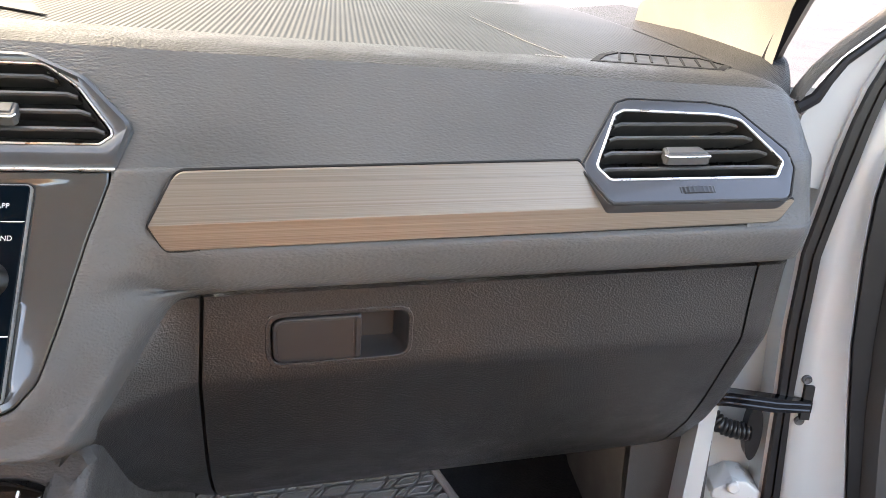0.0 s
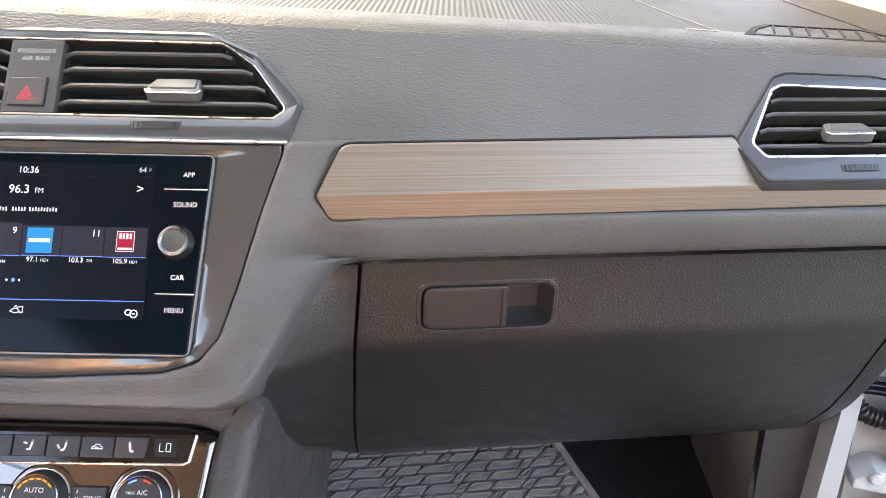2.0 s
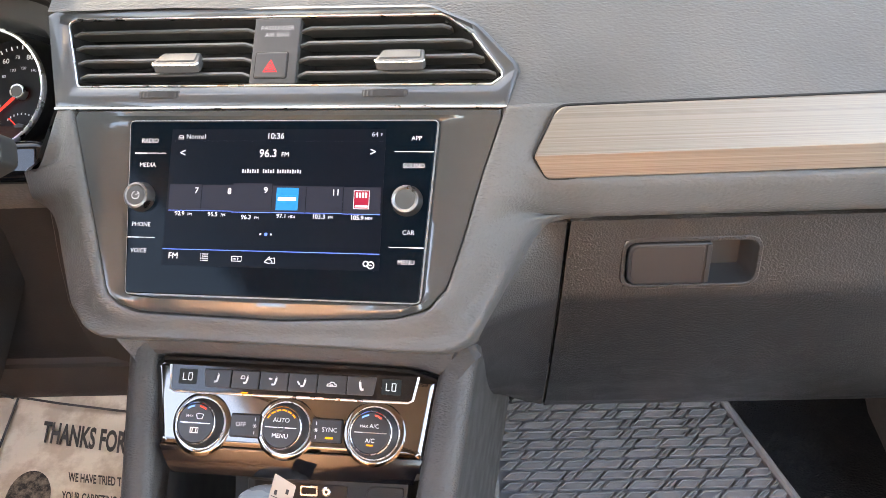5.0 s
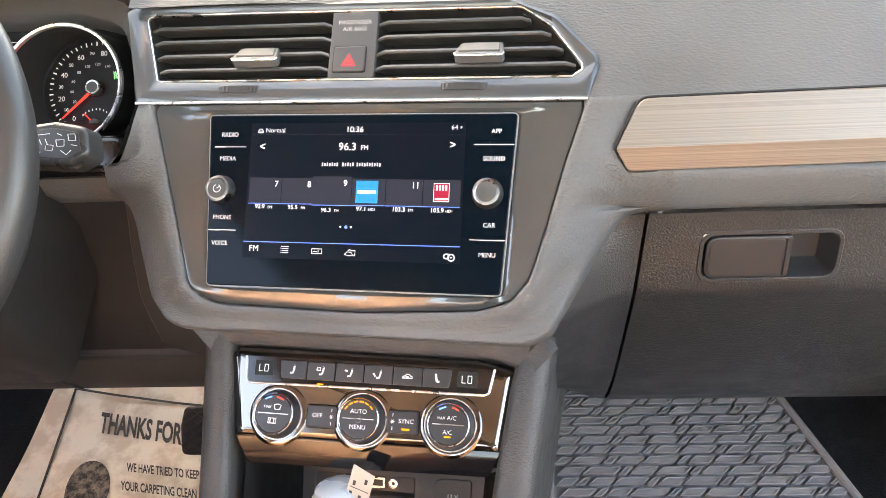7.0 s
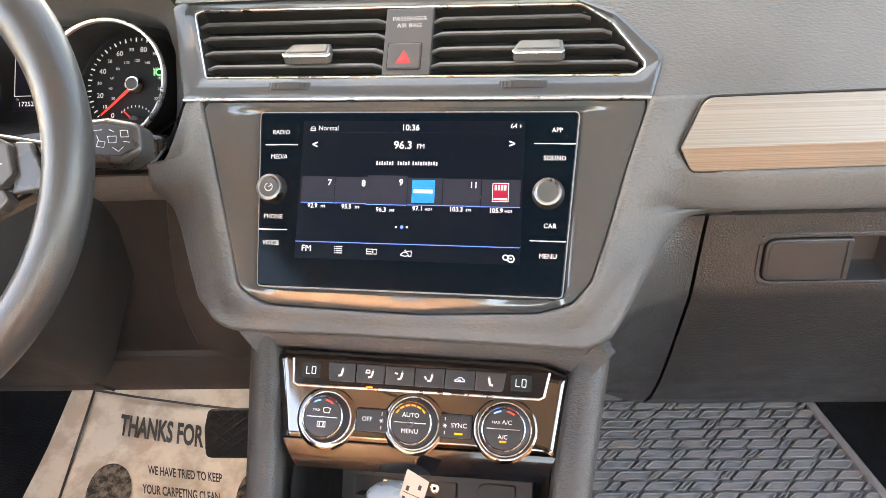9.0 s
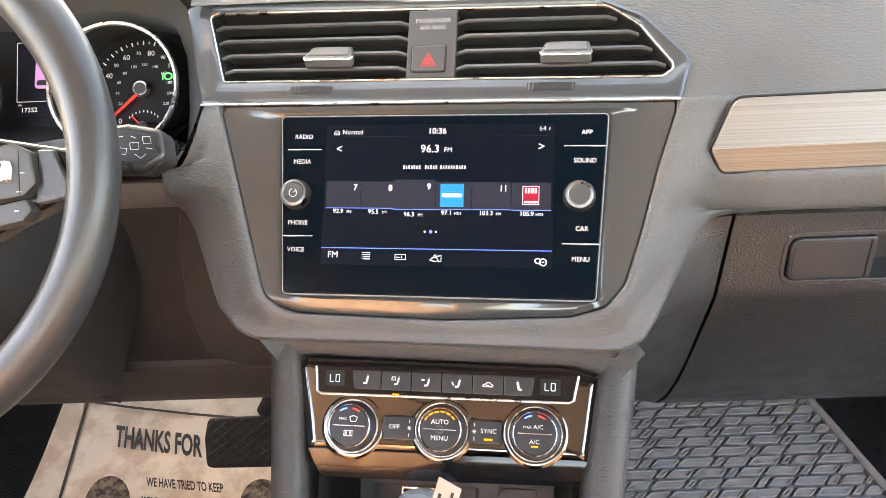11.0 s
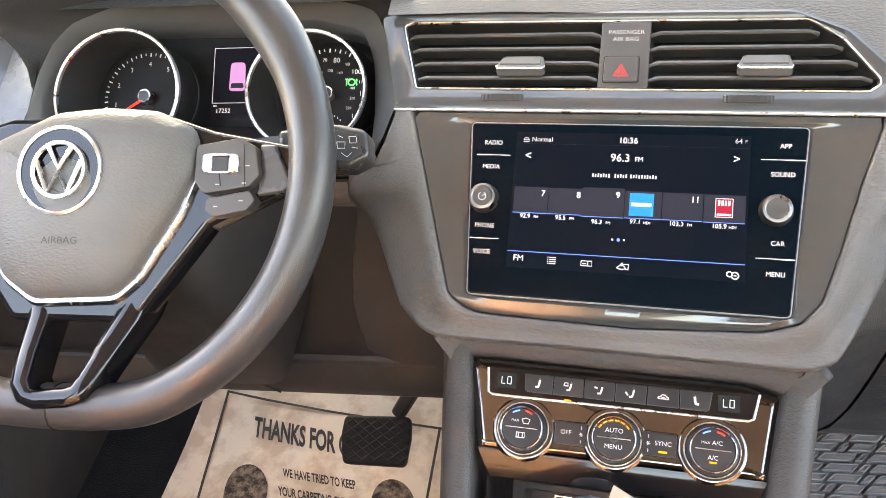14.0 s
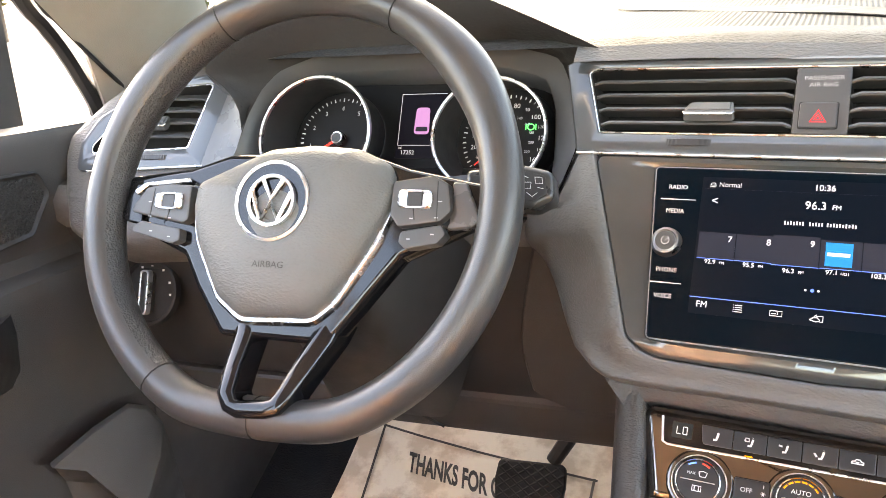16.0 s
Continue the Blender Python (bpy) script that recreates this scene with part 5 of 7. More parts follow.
def gauge(cu, cv, ru, rr, marks, start, step, needle, r_text, sub=()):
    bm = bmesh.new()
    lathe(bm, ru, -12, [(rr - 3.2, 50), (rr - 3.0, 53.5), (rr - 1.2, 54.5), (rr, 53), (rr, 49)], DIALS, 72, False, False)
    g = part("gauge_ring", bm, chrome_bright, cluster, "polished chrome ring")
    bm = bmesh.new()
    c0, c1 = Vector((ru, -12)), Vector((cu, cv))
    loops(bm, [at_w(circle(ru, -12, rr, 72), 49), at_w(circle(ru, -12, rr - 1.2, 72), 46), at_w(circle(ru, -12, rr - 3.0, 72), 50.5), at_w(circle((ru + cu) / 2, cv / 2 - 6, 54, 72), 26), at_w(circle(cu, cv, 53, 72), 1.0)], DIALS)
    part("gauge_tube", bm, matte_black, cluster, "", 50)
    bm = bmesh.new()
    for i in range(41):
        a = radians(225 - 270 * i / 40)
        r0, r1, wd = (44.0, 46.5, 0.4) if i % 2 else (43, 46.8, 0.6)
        d, n_ = Vector((math.cos(a), math.sin(a))), Vector((-math.sin(a), math.cos(a)))
        q = [Vector((cu, cv)) + d * r0 + n_ * wd, Vector((cu, cv)) + d * r1 + n_ * wd, Vector((cu, cv)) + d * r1 - n_ * wd, Vector((cu, cv)) + d * r0 - n_ * wd]
        loops(bm, [at_w(q, 0.6), at_w(q, 0.8)], DIALS, False, True)
    part("scale_marks", bm, dial_white, g)
    for i, words in enumerate(marks):
        a = radians(start - step * i)
        big = i % 2 == 0 or len(marks) < 10
        writing("numeral", words, 6.8 if big else 4.6, DIALS, cu + r_text * math.cos(a), cv + r_text * math.sin(a), 0.7, dial_white, g)
    for i, words in enumerate(sub):
        a = radians(start - step * (i + 1) * 1.25)
        writing("numeral", words, 3.8, DIALS, cu + (r_text - 11) * math.cos(a), cv + (r_text - 11) * math.sin(a), 0.7, lit_dim, g)
    a = radians(needle)
    bm = bmesh.new()
    d, n_ = Vector((math.cos(a), math.sin(a))), Vector((-math.sin(a), math.cos(a)))
    c = Vector((cu, cv))
    q = [c - d * 4 + n_ * 1.5, c + d * 42 + n_ * 0.5, c + d * 42 - n_ * 0.5, c - d * 4 - n_ * 1.5]
    loops(bm, [at_w(q, 4), at_w(q, 5)], DIALS, False, True)
    part("needle", bm, needle_red, g, "red needle")
    bm = bmesh.new()
    lathe(bm, cu, cv, [(7.2, 2), (7.0, 9), (6.4, 9.6), (5.4, 9.4)], DIALS, 32, False, False)
    part("needle_hub", bm, chrome_satin, g, "chrome hub")
    bm = bmesh.new()
    lathe(bm, cu, cv, [(5.6, 9.0), (5.4, 9.3), (0.1, 9.4)], DIALS, 24)
    part("hub_cap", bm, button_grey, g)
    return g


gauge(-93.5, -1.6, -97, 63, ("0", "1", "2", "3", "4", "5", "6", "7", "8"), 225, 33.75, 212, 35)
gs = gauge(93.0, -1.6, 87, 57, ("0", "10", "20", "30", "40", "50", "60", "70", "80", "90", "100", "110", "120", "140", "160"), 232, 19.2, 222, 35.5, ("20", "40", "60", "80", "100", "120", "140", "160", "180", "200", "220"))
bm = bmesh.new()
lathe(bm, 93, -36, [(5.0, 1), (4.9, 5), (3.8, 5.2)], DIALS, 24)
part("fuel_hub", bm, button_grey, gs)
bm = bmesh.new()
tube(bm, [(93, -36, 4), (83, -26, 4)], 0.0006, 5, m=DIALS)
part("fuel_needle", bm, needle_red, gs)
bm = bmesh.new()
for i in range(9):
    a = radians(140 - 12.5 * i)
    bar(bm, DIALS, 93 + 17 * math.cos(a) - 0.4, -36 + 15 * math.sin(a) - 1, 93 + 17 * math.cos(a) + 0.4, -36 + 15 * math.sin(a) + 1, 0.6, 0.2)
part("fuel_marks", bm, dial_white, gs)
bm = bmesh.new()
tube(bm, [(116 + 3.4 * math.cos(a), 11 + 3.0 * math.sin(a), 1) for a in [math.pi * i / 8 for i in range(16)]], 0.0006, 5, True, DIALS)
tube(bm, [(111, 8, 1), (111, 14, 1)], 0.0005, 5, m=DIALS)
tube(bm, [(121, 8, 1), (121, 14, 1)], 0.0005, 5, m=DIALS)
part("brake_hold_lamp", bm, glowing("green_lamp", (0.02, 0.75, 0.15), 0.9), gs, "green warning lamp")
bm = bmesh.new()
slab(bm, fillet(box_outline(-27, -22, 27, 50), 1), DIALS, 0, 1.2, 0.2)
mfd = part("trip_display", bm, glowing("trip_back", (0.004, 0.004, 0.007), 0.4), cluster, "small lit trip display")
bm = bmesh.new()
for a, b in (((-25, -8), (25, -8)), ((-25, 48), (25, 48)), ((-25, -8), (-25, 48))):
    tube(bm, [(a[0], a[1], 1.4), (b[0], b[1], 1.4)], 0.00035, 5, m=DIALS)
part("display_frame", bm, lit_dim, mfd)
bm = bmesh.new()
slab(bm, fillet([(-8.6, 4), (8.6, 4), (7.4, 33), (-7.4, 33)], 4), DIALS, 1.2, 1.45, 0.05)
part("car_picture", bm, glowing("violet_lamp", (0.22, 0.115, 0.26), 0.7), mfd, "violet car symbol")
bm = bmesh.new()
slab(bm, fillet([(-7, 7), (7, 7), (6, 12), (-6, 12)], 1.5), DIALS, 1.5, 1.6, 0.02)
part("car_window", bm, lit_tile, mfd)
writing("odometer", "17252", 6.2, DIALS, -13.5, -16, 1.4, lit_white, mfd)
writing("odometer", "mi", 3.6, DIALS, -22, -10.8, 1.4, lit_white, mfd)

bm = bmesh.new()
slab(bm, fillet(box_outline(-150, -96, 150, -60), 12), DIALS, 8, 62, 8, 3)
part("lower_cowl", bm, gloss_black, cluster, "gloss black cowl under the gauges", 50)
# binnacle and hood
hood = empty("instrument_hood", (-0.385, 0.60, 1.07), "dark grey binnacle hood arching over the instruments", "hood")
arch = [(-190, -72), (-178, -22), (-172, 6), (-160, 34), (-142, 54), (-100, 69), (100, 72), (152, 58), (168, 20), (173, -28), (158, -72)]
arch_f = by_angle(fillet(arch, [10, 30, 30, 30, 30, 60, 40, 22, 30, 20, 10], 5), 120, (0, 0))
bm = bmesh.new()
well = by_angle(fillet([(-172, -74), (-166, 0), (-152, 32), (-134, 50), (-95, 60), (95, 58), (137, 46), (147, 16), (149, -30), (146, -74)], [10, 40, 26, 26, 50, 30, 18, 24, 20, 10], 5), 120, (0, 0))
loops(bm, [at_w(well, 0), at_w(well, 38), at_w(inset(well, -1.5), 40), at_w(inset(arch_f, 2), 57), at_w(arch_f, 60)], DIALS)
part("inner_bezel", bm, smooth_plastic("bezel_grey", (0.085, 0.086, 0.088), 0.36), hood, "smooth grey inner bezel", 50)
big = [(-198, -72), (-186, -40), (-178, -14), (-177, 8), (-186, 26), (-214, 44), (-206, 52), (-188, 64), (-161, 85), (-135, 105), (-95, 124), (-30, 131), (50, 118), (97, 97), (131, 80), (162, 64), (185, 53), (197, 48), (204, 44), (186, 16), (184, -30), (166, -74)]
big_f = by_angle(fillet(big, [10, 20, 20, 16, 12, 6, 6, 40, 60, 60, 60, 60, 60, 60, 60, 40, 20, 6, 4, 20, 20, 10], 4), 160, (0, 0))
arch_w = by_angle(fillet(arch, [10, 30, 30, 30, 30, 60, 40, 22, 30, 20, 10], 5), 160, (0, 0))
bm = bmesh.new()


def lip(a, w, out=43):
    """The hood stands further out at the top than at the sides."""
    return [(p[0], p[1], w + out * max(0.0, min(1.0, (p[1] + 15) / 70))) for p in a]


loops(bm, [lip(arch_w, 56, 0), lip(inset(arch_w, -1.5), 57.5, 1), lip(inset(arch_w, -4), 58, 2), lip(blend(arch_w, big_f, 0.3), 57, 14), lip(blend(arch_w, big_f, 0.6), 57, 28), lip(blend(arch_w, big_f, 0.88), 57, 40), lip(blend(arch_w, big_f, 0.97), 56, 43), lip(big_f, 52), lip(inset(big_f, -3), 40), at_w(inset(big_f, -12), 0), at_w(inset(big_f, -14), -60), at_w(inset(big_f, 0), -170)], DIALS)
part("hood_shell", bm, hood_skin, hood, "grained hood shell", 60)

# lacquered trim between the gauges and the middle vents
bm = bmesh.new()
edge_a = [VENT @ Vector(p) for p in ((-206, 88, 0.6), (-213, 83, 0.6), (-202, 44, 0.6), (-191, 1, 0.6))] + [SCREEN @ Vector(p) for p in ((-199.5, 124.5, -4.0), (-209, 109.8, -10), (-219, 101, -17), (-234, 101.5, -31), (-252, 103.5, -45))]
edge_b = [DIALS @ Vector(p) for p in ((190, 48, 88), (182, 36, 74), (172, 12, 62), (174, -20, 62), (173, -36, 61), (171, -46, 60), (165, -58, 60), (158, -70, 60), (140, -74, 58))]
sheet_grid(bm, [[tuple(a.lerp(b, t)) for a, b in zip(edge_a, edge_b)] for t in (0, 0.06, 0.5, 0.94, 1.0)])
part("gauge_trim", bm, steel_paint, hood, "grey lacquered trim beside the gauges", 40)

bm = bmesh.new()
edge_a = [LEFTVENT @ Vector(p) for p in ((60, -31, 1.2), (66, 0, 1.2), (74, 35, 1.2), (82, 72, 1.2), (72, 78, 0.0))]
edge_b = [DIALS @ Vector(p) for p in ((-194, -72, 61), (-180, -30, 60), (-174, 4, 60), (-184, 26, 66), (-210, 46, 88))]
sheet_grid(bm, [[tuple(a.lerp(b, t)) for a, b in zip(edge_a, edge_b)] for t in (0, 0.06, 0.5, 0.94, 1.0)])
part("gauge_trim", bm, steel_paint, hood, "grey lacquered trim beside the gauges", 40)

# ---------------------------------------------------------------- driver's side of the dashboard
ddash = empty("driver_dash_panel", (-0.45, 0.65, 0.82), "dark grey lower dash panel round the steering column", "dash panel")
DX = [-0.80 + 0.554 * i / 12 for i in range(13)]
DX2 = [-0.80 + 0.69 * i / 14 for i in range(15)]


def drv(profile, xs, mat, name, label=""):
    bm = bmesh.new()
    sheet_grid(bm, [[(x, y + 0.14 * (x + 0.36), z) for y, z in profile] for x in xs])
    return part(name, bm, mat, ddash, label, 50)


drv([(0.60, 1.115), (0.545, 1.108), (0.5255, 1.0995)], DX, low_dark, "upper_ledge")
drv([(0.5255, 1.1005), (0.525, 1.100), (0.515, 1.085), (0.520, 1.060), (0.535, 1.048)], DX, pad_grain, "upper_edge")
# darkest of three knee tones: the hollow's shade is put into the colour
drv([(0.535, 1.048), (0.548, 1.02), (0.566, 0.96), (0.578, 0.90), (0.583, 0.868), (0.590, 0.8605), (0.596, 0.857), (0.590, 0.850), (0.586, 0.843), (0.598, 0.815), (0.602, 0.812), (0.615, 0.815), (0.80, 0.86)], DX2, low_dark, "knee_panel", "plain dark knee panel")
KNEE = [(0.535, 1.056), (0.548, 1.02), (0.566, 0.96), (0.577, 0.90), (0.584, 0.862), (0.588, 0.840), (0.594, 0.812)]


def knee_y(x, z):
    for (y0, z0), (y1, z1) in zip(KNEE, KNEE[1:]):
        if z >= z1 or z1 == KNEE[-1][1]:
            return y0 + (y1 - y0) * (z0 - z) / (z0 - z1) + 0.14 * (x + 0.36)


def recess_edge(z):
    """Edge of the hollow round the column, leaning towards the console as it falls."""
    k = (1.056 - z) / 0.194
    return -0.243 - 0.030 * math.sin(math.pi * min(1.0, k * 0.62)) + 0.012 * max(0.0, k - 0.6) / 0.4 + 0.03 * max(0.0, k - 0.93) / 0.07


# raised cover in a lighter tone, painted as the lit face
bm = bmesh.new()
rows = []
for z in stations(1.056, 0.862, 22):
    x0 = recess_edge(z)
    rows.append([(x0 - 0.001, knee_y(x0, z) + 0.010, z)] + [(x, knee_y(x, z) - o, z) for x, o in ((x0, 0.004), (x0 + 0.003, 0.0075), (x0 + 0.05, 0.008), (x0 + 0.1, 0.008), (-0.10, 0.008))])
sheet_grid(bm, rows)
rows = []
for z, o in ((0.862, -0.010), (0.861, 0.004), (0.858, 0.0075), (0.845, 0.008), (0.830, 0.008), (0.818, 0.007), (0.814, 0.002), (0.814, -0.03)):
    rows.append([(x, knee_y(x, z) - o, z) for x in stations(-0.78, -0.245, 10) + stations(-0.22, -0.10, 3)])
sheet_grid(bm, rows)
part("knee_cover", bm, grained("knee_plastic_lit", (0.036, 0.033, 0.031), 0.5, 900, 0.0004), ddash, "smooth dark cover round the column hollow", 40)
# shelf lighter again: light falling on its slope is put into the colour
bm = bmesh.new()
sheet_grid(bm, [[(x, knee_y(x, 0.86) + d, z) for x in stations(-0.41, -0.232, 6)] for d, z in ((-0.003, 0.861), (0.012, 0.880), (0.022, 0.893), (0.030, 0.896))])
part("hollow_shelf", bm, low_plastic, ddash, "sloping shelf under the column", 40)
# dark slot, laid on as a deep black slab
bm = bmesh.new()
slab(bm, fillet([(-449, 843), (-390, 846), (-394, 862), (-447, 860)], 3), Matrix.Translation((0, knee_y(-0.42, 0.85) - 0.009, 0)) @ face_frame((0, 0, 0), 0, 0) @ MM, -6, 1.0, 0.8)
part("knee_slot", bm, deep_black, ddash, "small dark slot laid on as a black slab")
bm = bmesh.new()
tube(bm, [(x, knee_y(x, z) - 0.008, z) for x, z in ((-0.412, 0.846), (-0.400, 0.836), (-0.386, 0.828), (-0.368, 0.818))], 0.0016, 6)
part("panel_joint", bm, deep_black, ddash)
# steering column shroud
bm = bmesh.new()
COL = face_frame((-0.372, 0.353, 1.128), 26, 8) @ MM
rows = []
for w, hw_, top, bot in ((-45, 46, 38, -52), (-60, 62, 46, -66), (-110, 72, 48, -92), (-180, 84, 44, -125), (-260, 96, 36, -165)):
    rows.append(at_w(fillet([(-hw_, top), (hw_, top), (hw_ * 1.08, -10), (hw_ * 0.72, bot), (-hw_ * 0.72, bot), (-hw_ * 1.08, -10)], 26, 4), w))
loops(bm, rows, COL, True, False)
part("column_shroud", bm, low_dark, ddash, "smooth dark column shroud", 60)
# lamp switch
LSW = face_frame((-0.690, 0.499, 0.975), 20, 8) @ MM
lamp_switch = empty("light_switch", (-0.70, 0.50, 0.95), "round black light switch with a chrome-edged rotary grip", "switch")
bm = bmesh.new()
lathe(bm, -14, -4, [(40, -6), (39, 1.5), (36, 2.5), (34, -1.0), (30, -2.0)], LSW, 48)
part("housing", bm, deep_black, lamp_switch)
bm = bmesh.new()
slab(bm, fillet(box_outline(-18, -30, -8, 20), 4.5), LSW, -2, 12, 3)
g = part("grip", bm, matte_black, lamp_switch)
bm = bmesh.new()
rim_frame(bm, fillet(box_outline(-19, -31, -7, 21), 5), fillet(box_outline(-17, -29, -9, 19), 4), LSW, 4, 12.6, 0.5)
part("chrome_edge", bm, chrome_bright, g, "chrome edge")
bm = bmesh.new()
for u, v in ((-26, 24), (-12, 27), (4, 22), (14, 8), (16, -6)):
    bar(bm, LSW, u - 1.5, v - 1.2, u + 1.5, v + 1.2, 0.5, 0.1)
part("marks", bm, white_ink, lamp_switch)
# left vent
lvent = empty("side_air_vent", (-0.66, 0.53, 1.14), "grey-framed side air vent with black slats and chrome line", "air vent", "air vents")
lv_out = fillet([(-104, -38), (60, -30), (84, 74), (50, 76), (-30, 62), (-88, 26), (-106, -6)], [8, 4, 8, 12, 30, 16, 8], 4)
lv_in = fillet([(-88, -16), (37, -9.5), (55, 62.5), (6, 60), (-28, 47), (-70, 14), (-88, -8)], [4, 3, 3, 20, 30, 12, 4], 4)
bm = bmesh.new()
loops(bm, [at_w(inset(lv_out, -2), -40), at_w(inset(lv_out, -1), -2), at_w(lv_out, 0.6), at_w(inset(lv_out, 3), 1.6), at_w(inset(lv_in, -3), 0.2), at_w(inset(lv_in, -1.4), -1), at_w(inset(lv_in, -1.4), -6)], LEFTVENT)
part("vent_frame", bm, gloss_lacquer, lvent, "glossy grey lacquered frame")
bm = bmesh.new()
rim_frame(bm, inset(lv_in, -1.7), lv_in, LEFTVENT, -6, 0, 0.4)
part("chrome_line", bm, chrome_bright, lvent, "thin chrome line")
vent_box(lv_in, LEFTVENT, lvent)
vent_slats(lv_in, LEFTVENT, (48, 34, 20, 4), lvent, vent_clip(lv_in), 14, 9.0)
vent_tab(LEFTVENT, -30, 8, 18, lvent)
thumbwheel(LEFTVENT, -20, 15, -22, lvent)
bm = bmesh.new()
tube(bm, [(-90, -39, 1), (62, -31, 1)], 0.0012, 8, m=LEFTVENT)
part("chrome_bar", bm, chrome_bright, lvent, "chrome bar under the vent")

bm = bmesh.new()
end_o = fillet([(-66, -120), (64, -112), (96, 70), (60, 92), (-40, 90), (-92, 52), (-134, 8), (-134, -20), (-122, -62), (-106, -104)], [20, 6, 10, 10, 20, 24, 20, 14, 20, 16], 5)
ends = [by_angle(q, 120, (-20, 10)) for q in (inset(end_o, -6), inset(end_o, -4), end_o, inset(end_o, 6), inset(end_o, 13), inset(lv_out, 2))]
loops(bm, [at_w(q, w) for q, w in zip(ends, (-120, -26, -12, -5, -3, -3))], LEFTVENT)
part("dash_end", bm, pad_grain, ddash, "rounded grained end of the dashboard", 50)

# ---------------------------------------------------------------- wiper stalk
stalk = empty("wiper_stalk", (-0.25, 0.44, 1.12), "black wiper stalk with white printed symbols", "stalk")
ST = face_frame((-0.24, 0.43, 1.13), 26, 8) @ MM
pd_o = [(-14, -13), (42, -17), (57, -9), (54, 13), (30, 18), (-14, 13)]
bm = bmesh.new()
slab(bm, fillet(pd_o, [4, 9, 8, 9, 8, 4], 6), ST, -18, 5.5, 5, 4)
body_s = part("paddle", bm, smooth_plastic("stalk_grey", (0.028, 0.028, 0.028), 0.3), stalk, "", 60)
bm = bmesh.new()
slab(bm, inset(fillet(pd_o, [4, 9, 8, 9, 8, 4], 6), 5.5), ST, 2, 6.1, 0.8, 2)
part("printed_face", bm, matte_black, body_s, "flat black face with white symbols")
bm = bmesh.new()
loops(bm, [[(-80, -7, -30), (-80, 7, -30), (-80, 7, -16), (-80, -7, -16)], [(-10, -10, -15), (-10, 10, -15), (-10, 10, 2), (-10, -10, 2)]], ST, True, True)
part("arm", bm, matte_black, stalk)
bm = bmesh.new()
for pts in (((-6, -7), (0, -8), (1, -3), (-4, -1), (-6, -7)), ((-6, 4), (-2, 2), (2, 4)), ((8, -7), (14, -10), (16, -7), (10, -4), (8, -7)), ((12, 9), (24, 10)), ((10, 5), (12, 0)), ((15, 5), (17, 0)), ((20, 5), (22, 0)), ((20, -5), (26, -6), (27, -1), (21, 0), (20, -5)), ((30, 10), (34, 8)), ((29, 4), (36, 4), (36, -2), (30, -2), (29, 4)), ((33, -6), (38, -10), (42, -6)), ((39, 9), (45, 9), (46, 3), (40, 3), (39, 9)), ((42, -1), (47, -2))):
    tube(bm, [(6 + a * 0.9, b * 0.8, 6.3) for a, b in pts], 0.00024, 5, m=ST)
part("symbols", bm, white_ink, body_s)

# ---------------------------------------------------------------- steering wheel
wheel = empty("steering_wheel", (-0.372, 0.353, 0.96), "leather steering wheel with flattened rim and gloss black spokes", "steering wheel")


def rim_path(n=144):
    pts = []
    for i in range(n):
        a = 2 * math.pi * i / n
        x, y = 170.5 * math.cos(a), 170.5 * math.sin(a)
        # flattened foot, eased into the round
        lim = -167.0
        if y < lim + 12:
            y = lim + 12 - 12 * (1 - math.exp(-(lim + 12 - y) / 12))
        pts.append(Vector((x, y)))
    return pts


rp = rim_path()
NR = 16


def rim_ring(i):
    p, a, b = rp[i], rp[i - 1], rp[(i + 1) % len(rp)]
    t = (b - a).normalized()
    o = Vector((t.y, -t.x))
    ang = math.degrees(math.atan2(p.y, p.x))
    thick = 15.8
    # thumb rests at ten and two
    for c in (38, 142):
        thick += 2.6 * math.exp(-((ang - c) / 14) ** 2)
    row = []
    for j in range(NR):
        q = 2 * math.pi * j / NR
        row.append((p.x + o.x * thick * math.cos(q), p.y + o.y * thick * math.cos(q), 17.5 * math.sin(q)))
    return row


def rim_piece(i0, i1, mat, name, label):
    bm = bmesh.new()
    loops(bm, [rim_ring(i % len(rp)) for i in range(i0, i1 + 1)], WHEEL)
    return part(name, bm, mat, wheel, label, 70)


N = len(rp)
def at_deg(d):
    return int(round(d / 360 * N))


for d0, d1, mt, lb in ((-78, 62, wheel_leather, "smooth black leather"), (62, 118, wheel_leather, "smooth black leather"), (118, 222, wheel_leather, "smooth black leather"), (222, 282, wheel_leather, "smooth black leather")):
    rim_piece(at_deg(d0), at_deg(d1), mt, "rim_leather", lb)
bm = bmesh.new()
rows = []
for i in range(at_deg(119), at_deg(238) + 1):
    full = rim_ring(i % N)
    c = Vector((rp[i % N].x, rp[i % N].y, 0))
    rows.append([c + (Vector(full[j % NR]) - c) * 1.022 for j in (6, 7, 8, 9, 10)])
sheet_grid(bm, rows, WHEEL)
part("perforated_grip", bm, wheel_holes, wheel, "perforated leather on the inner rim", 70)
for d in (62, 118, -90, 238):
    i = at_deg(d) % N
    bm = bmesh.new()
    c = Vector((rp[i].x, rp[i].y, 0))
    row = [c + (Vector(p) - c) * 1.012 for p in rim_ring(i)]
    tube(bm, row, 0.0006, 5, True, WHEEL)
    part("rim_seam", bm, deep_black, wheel)
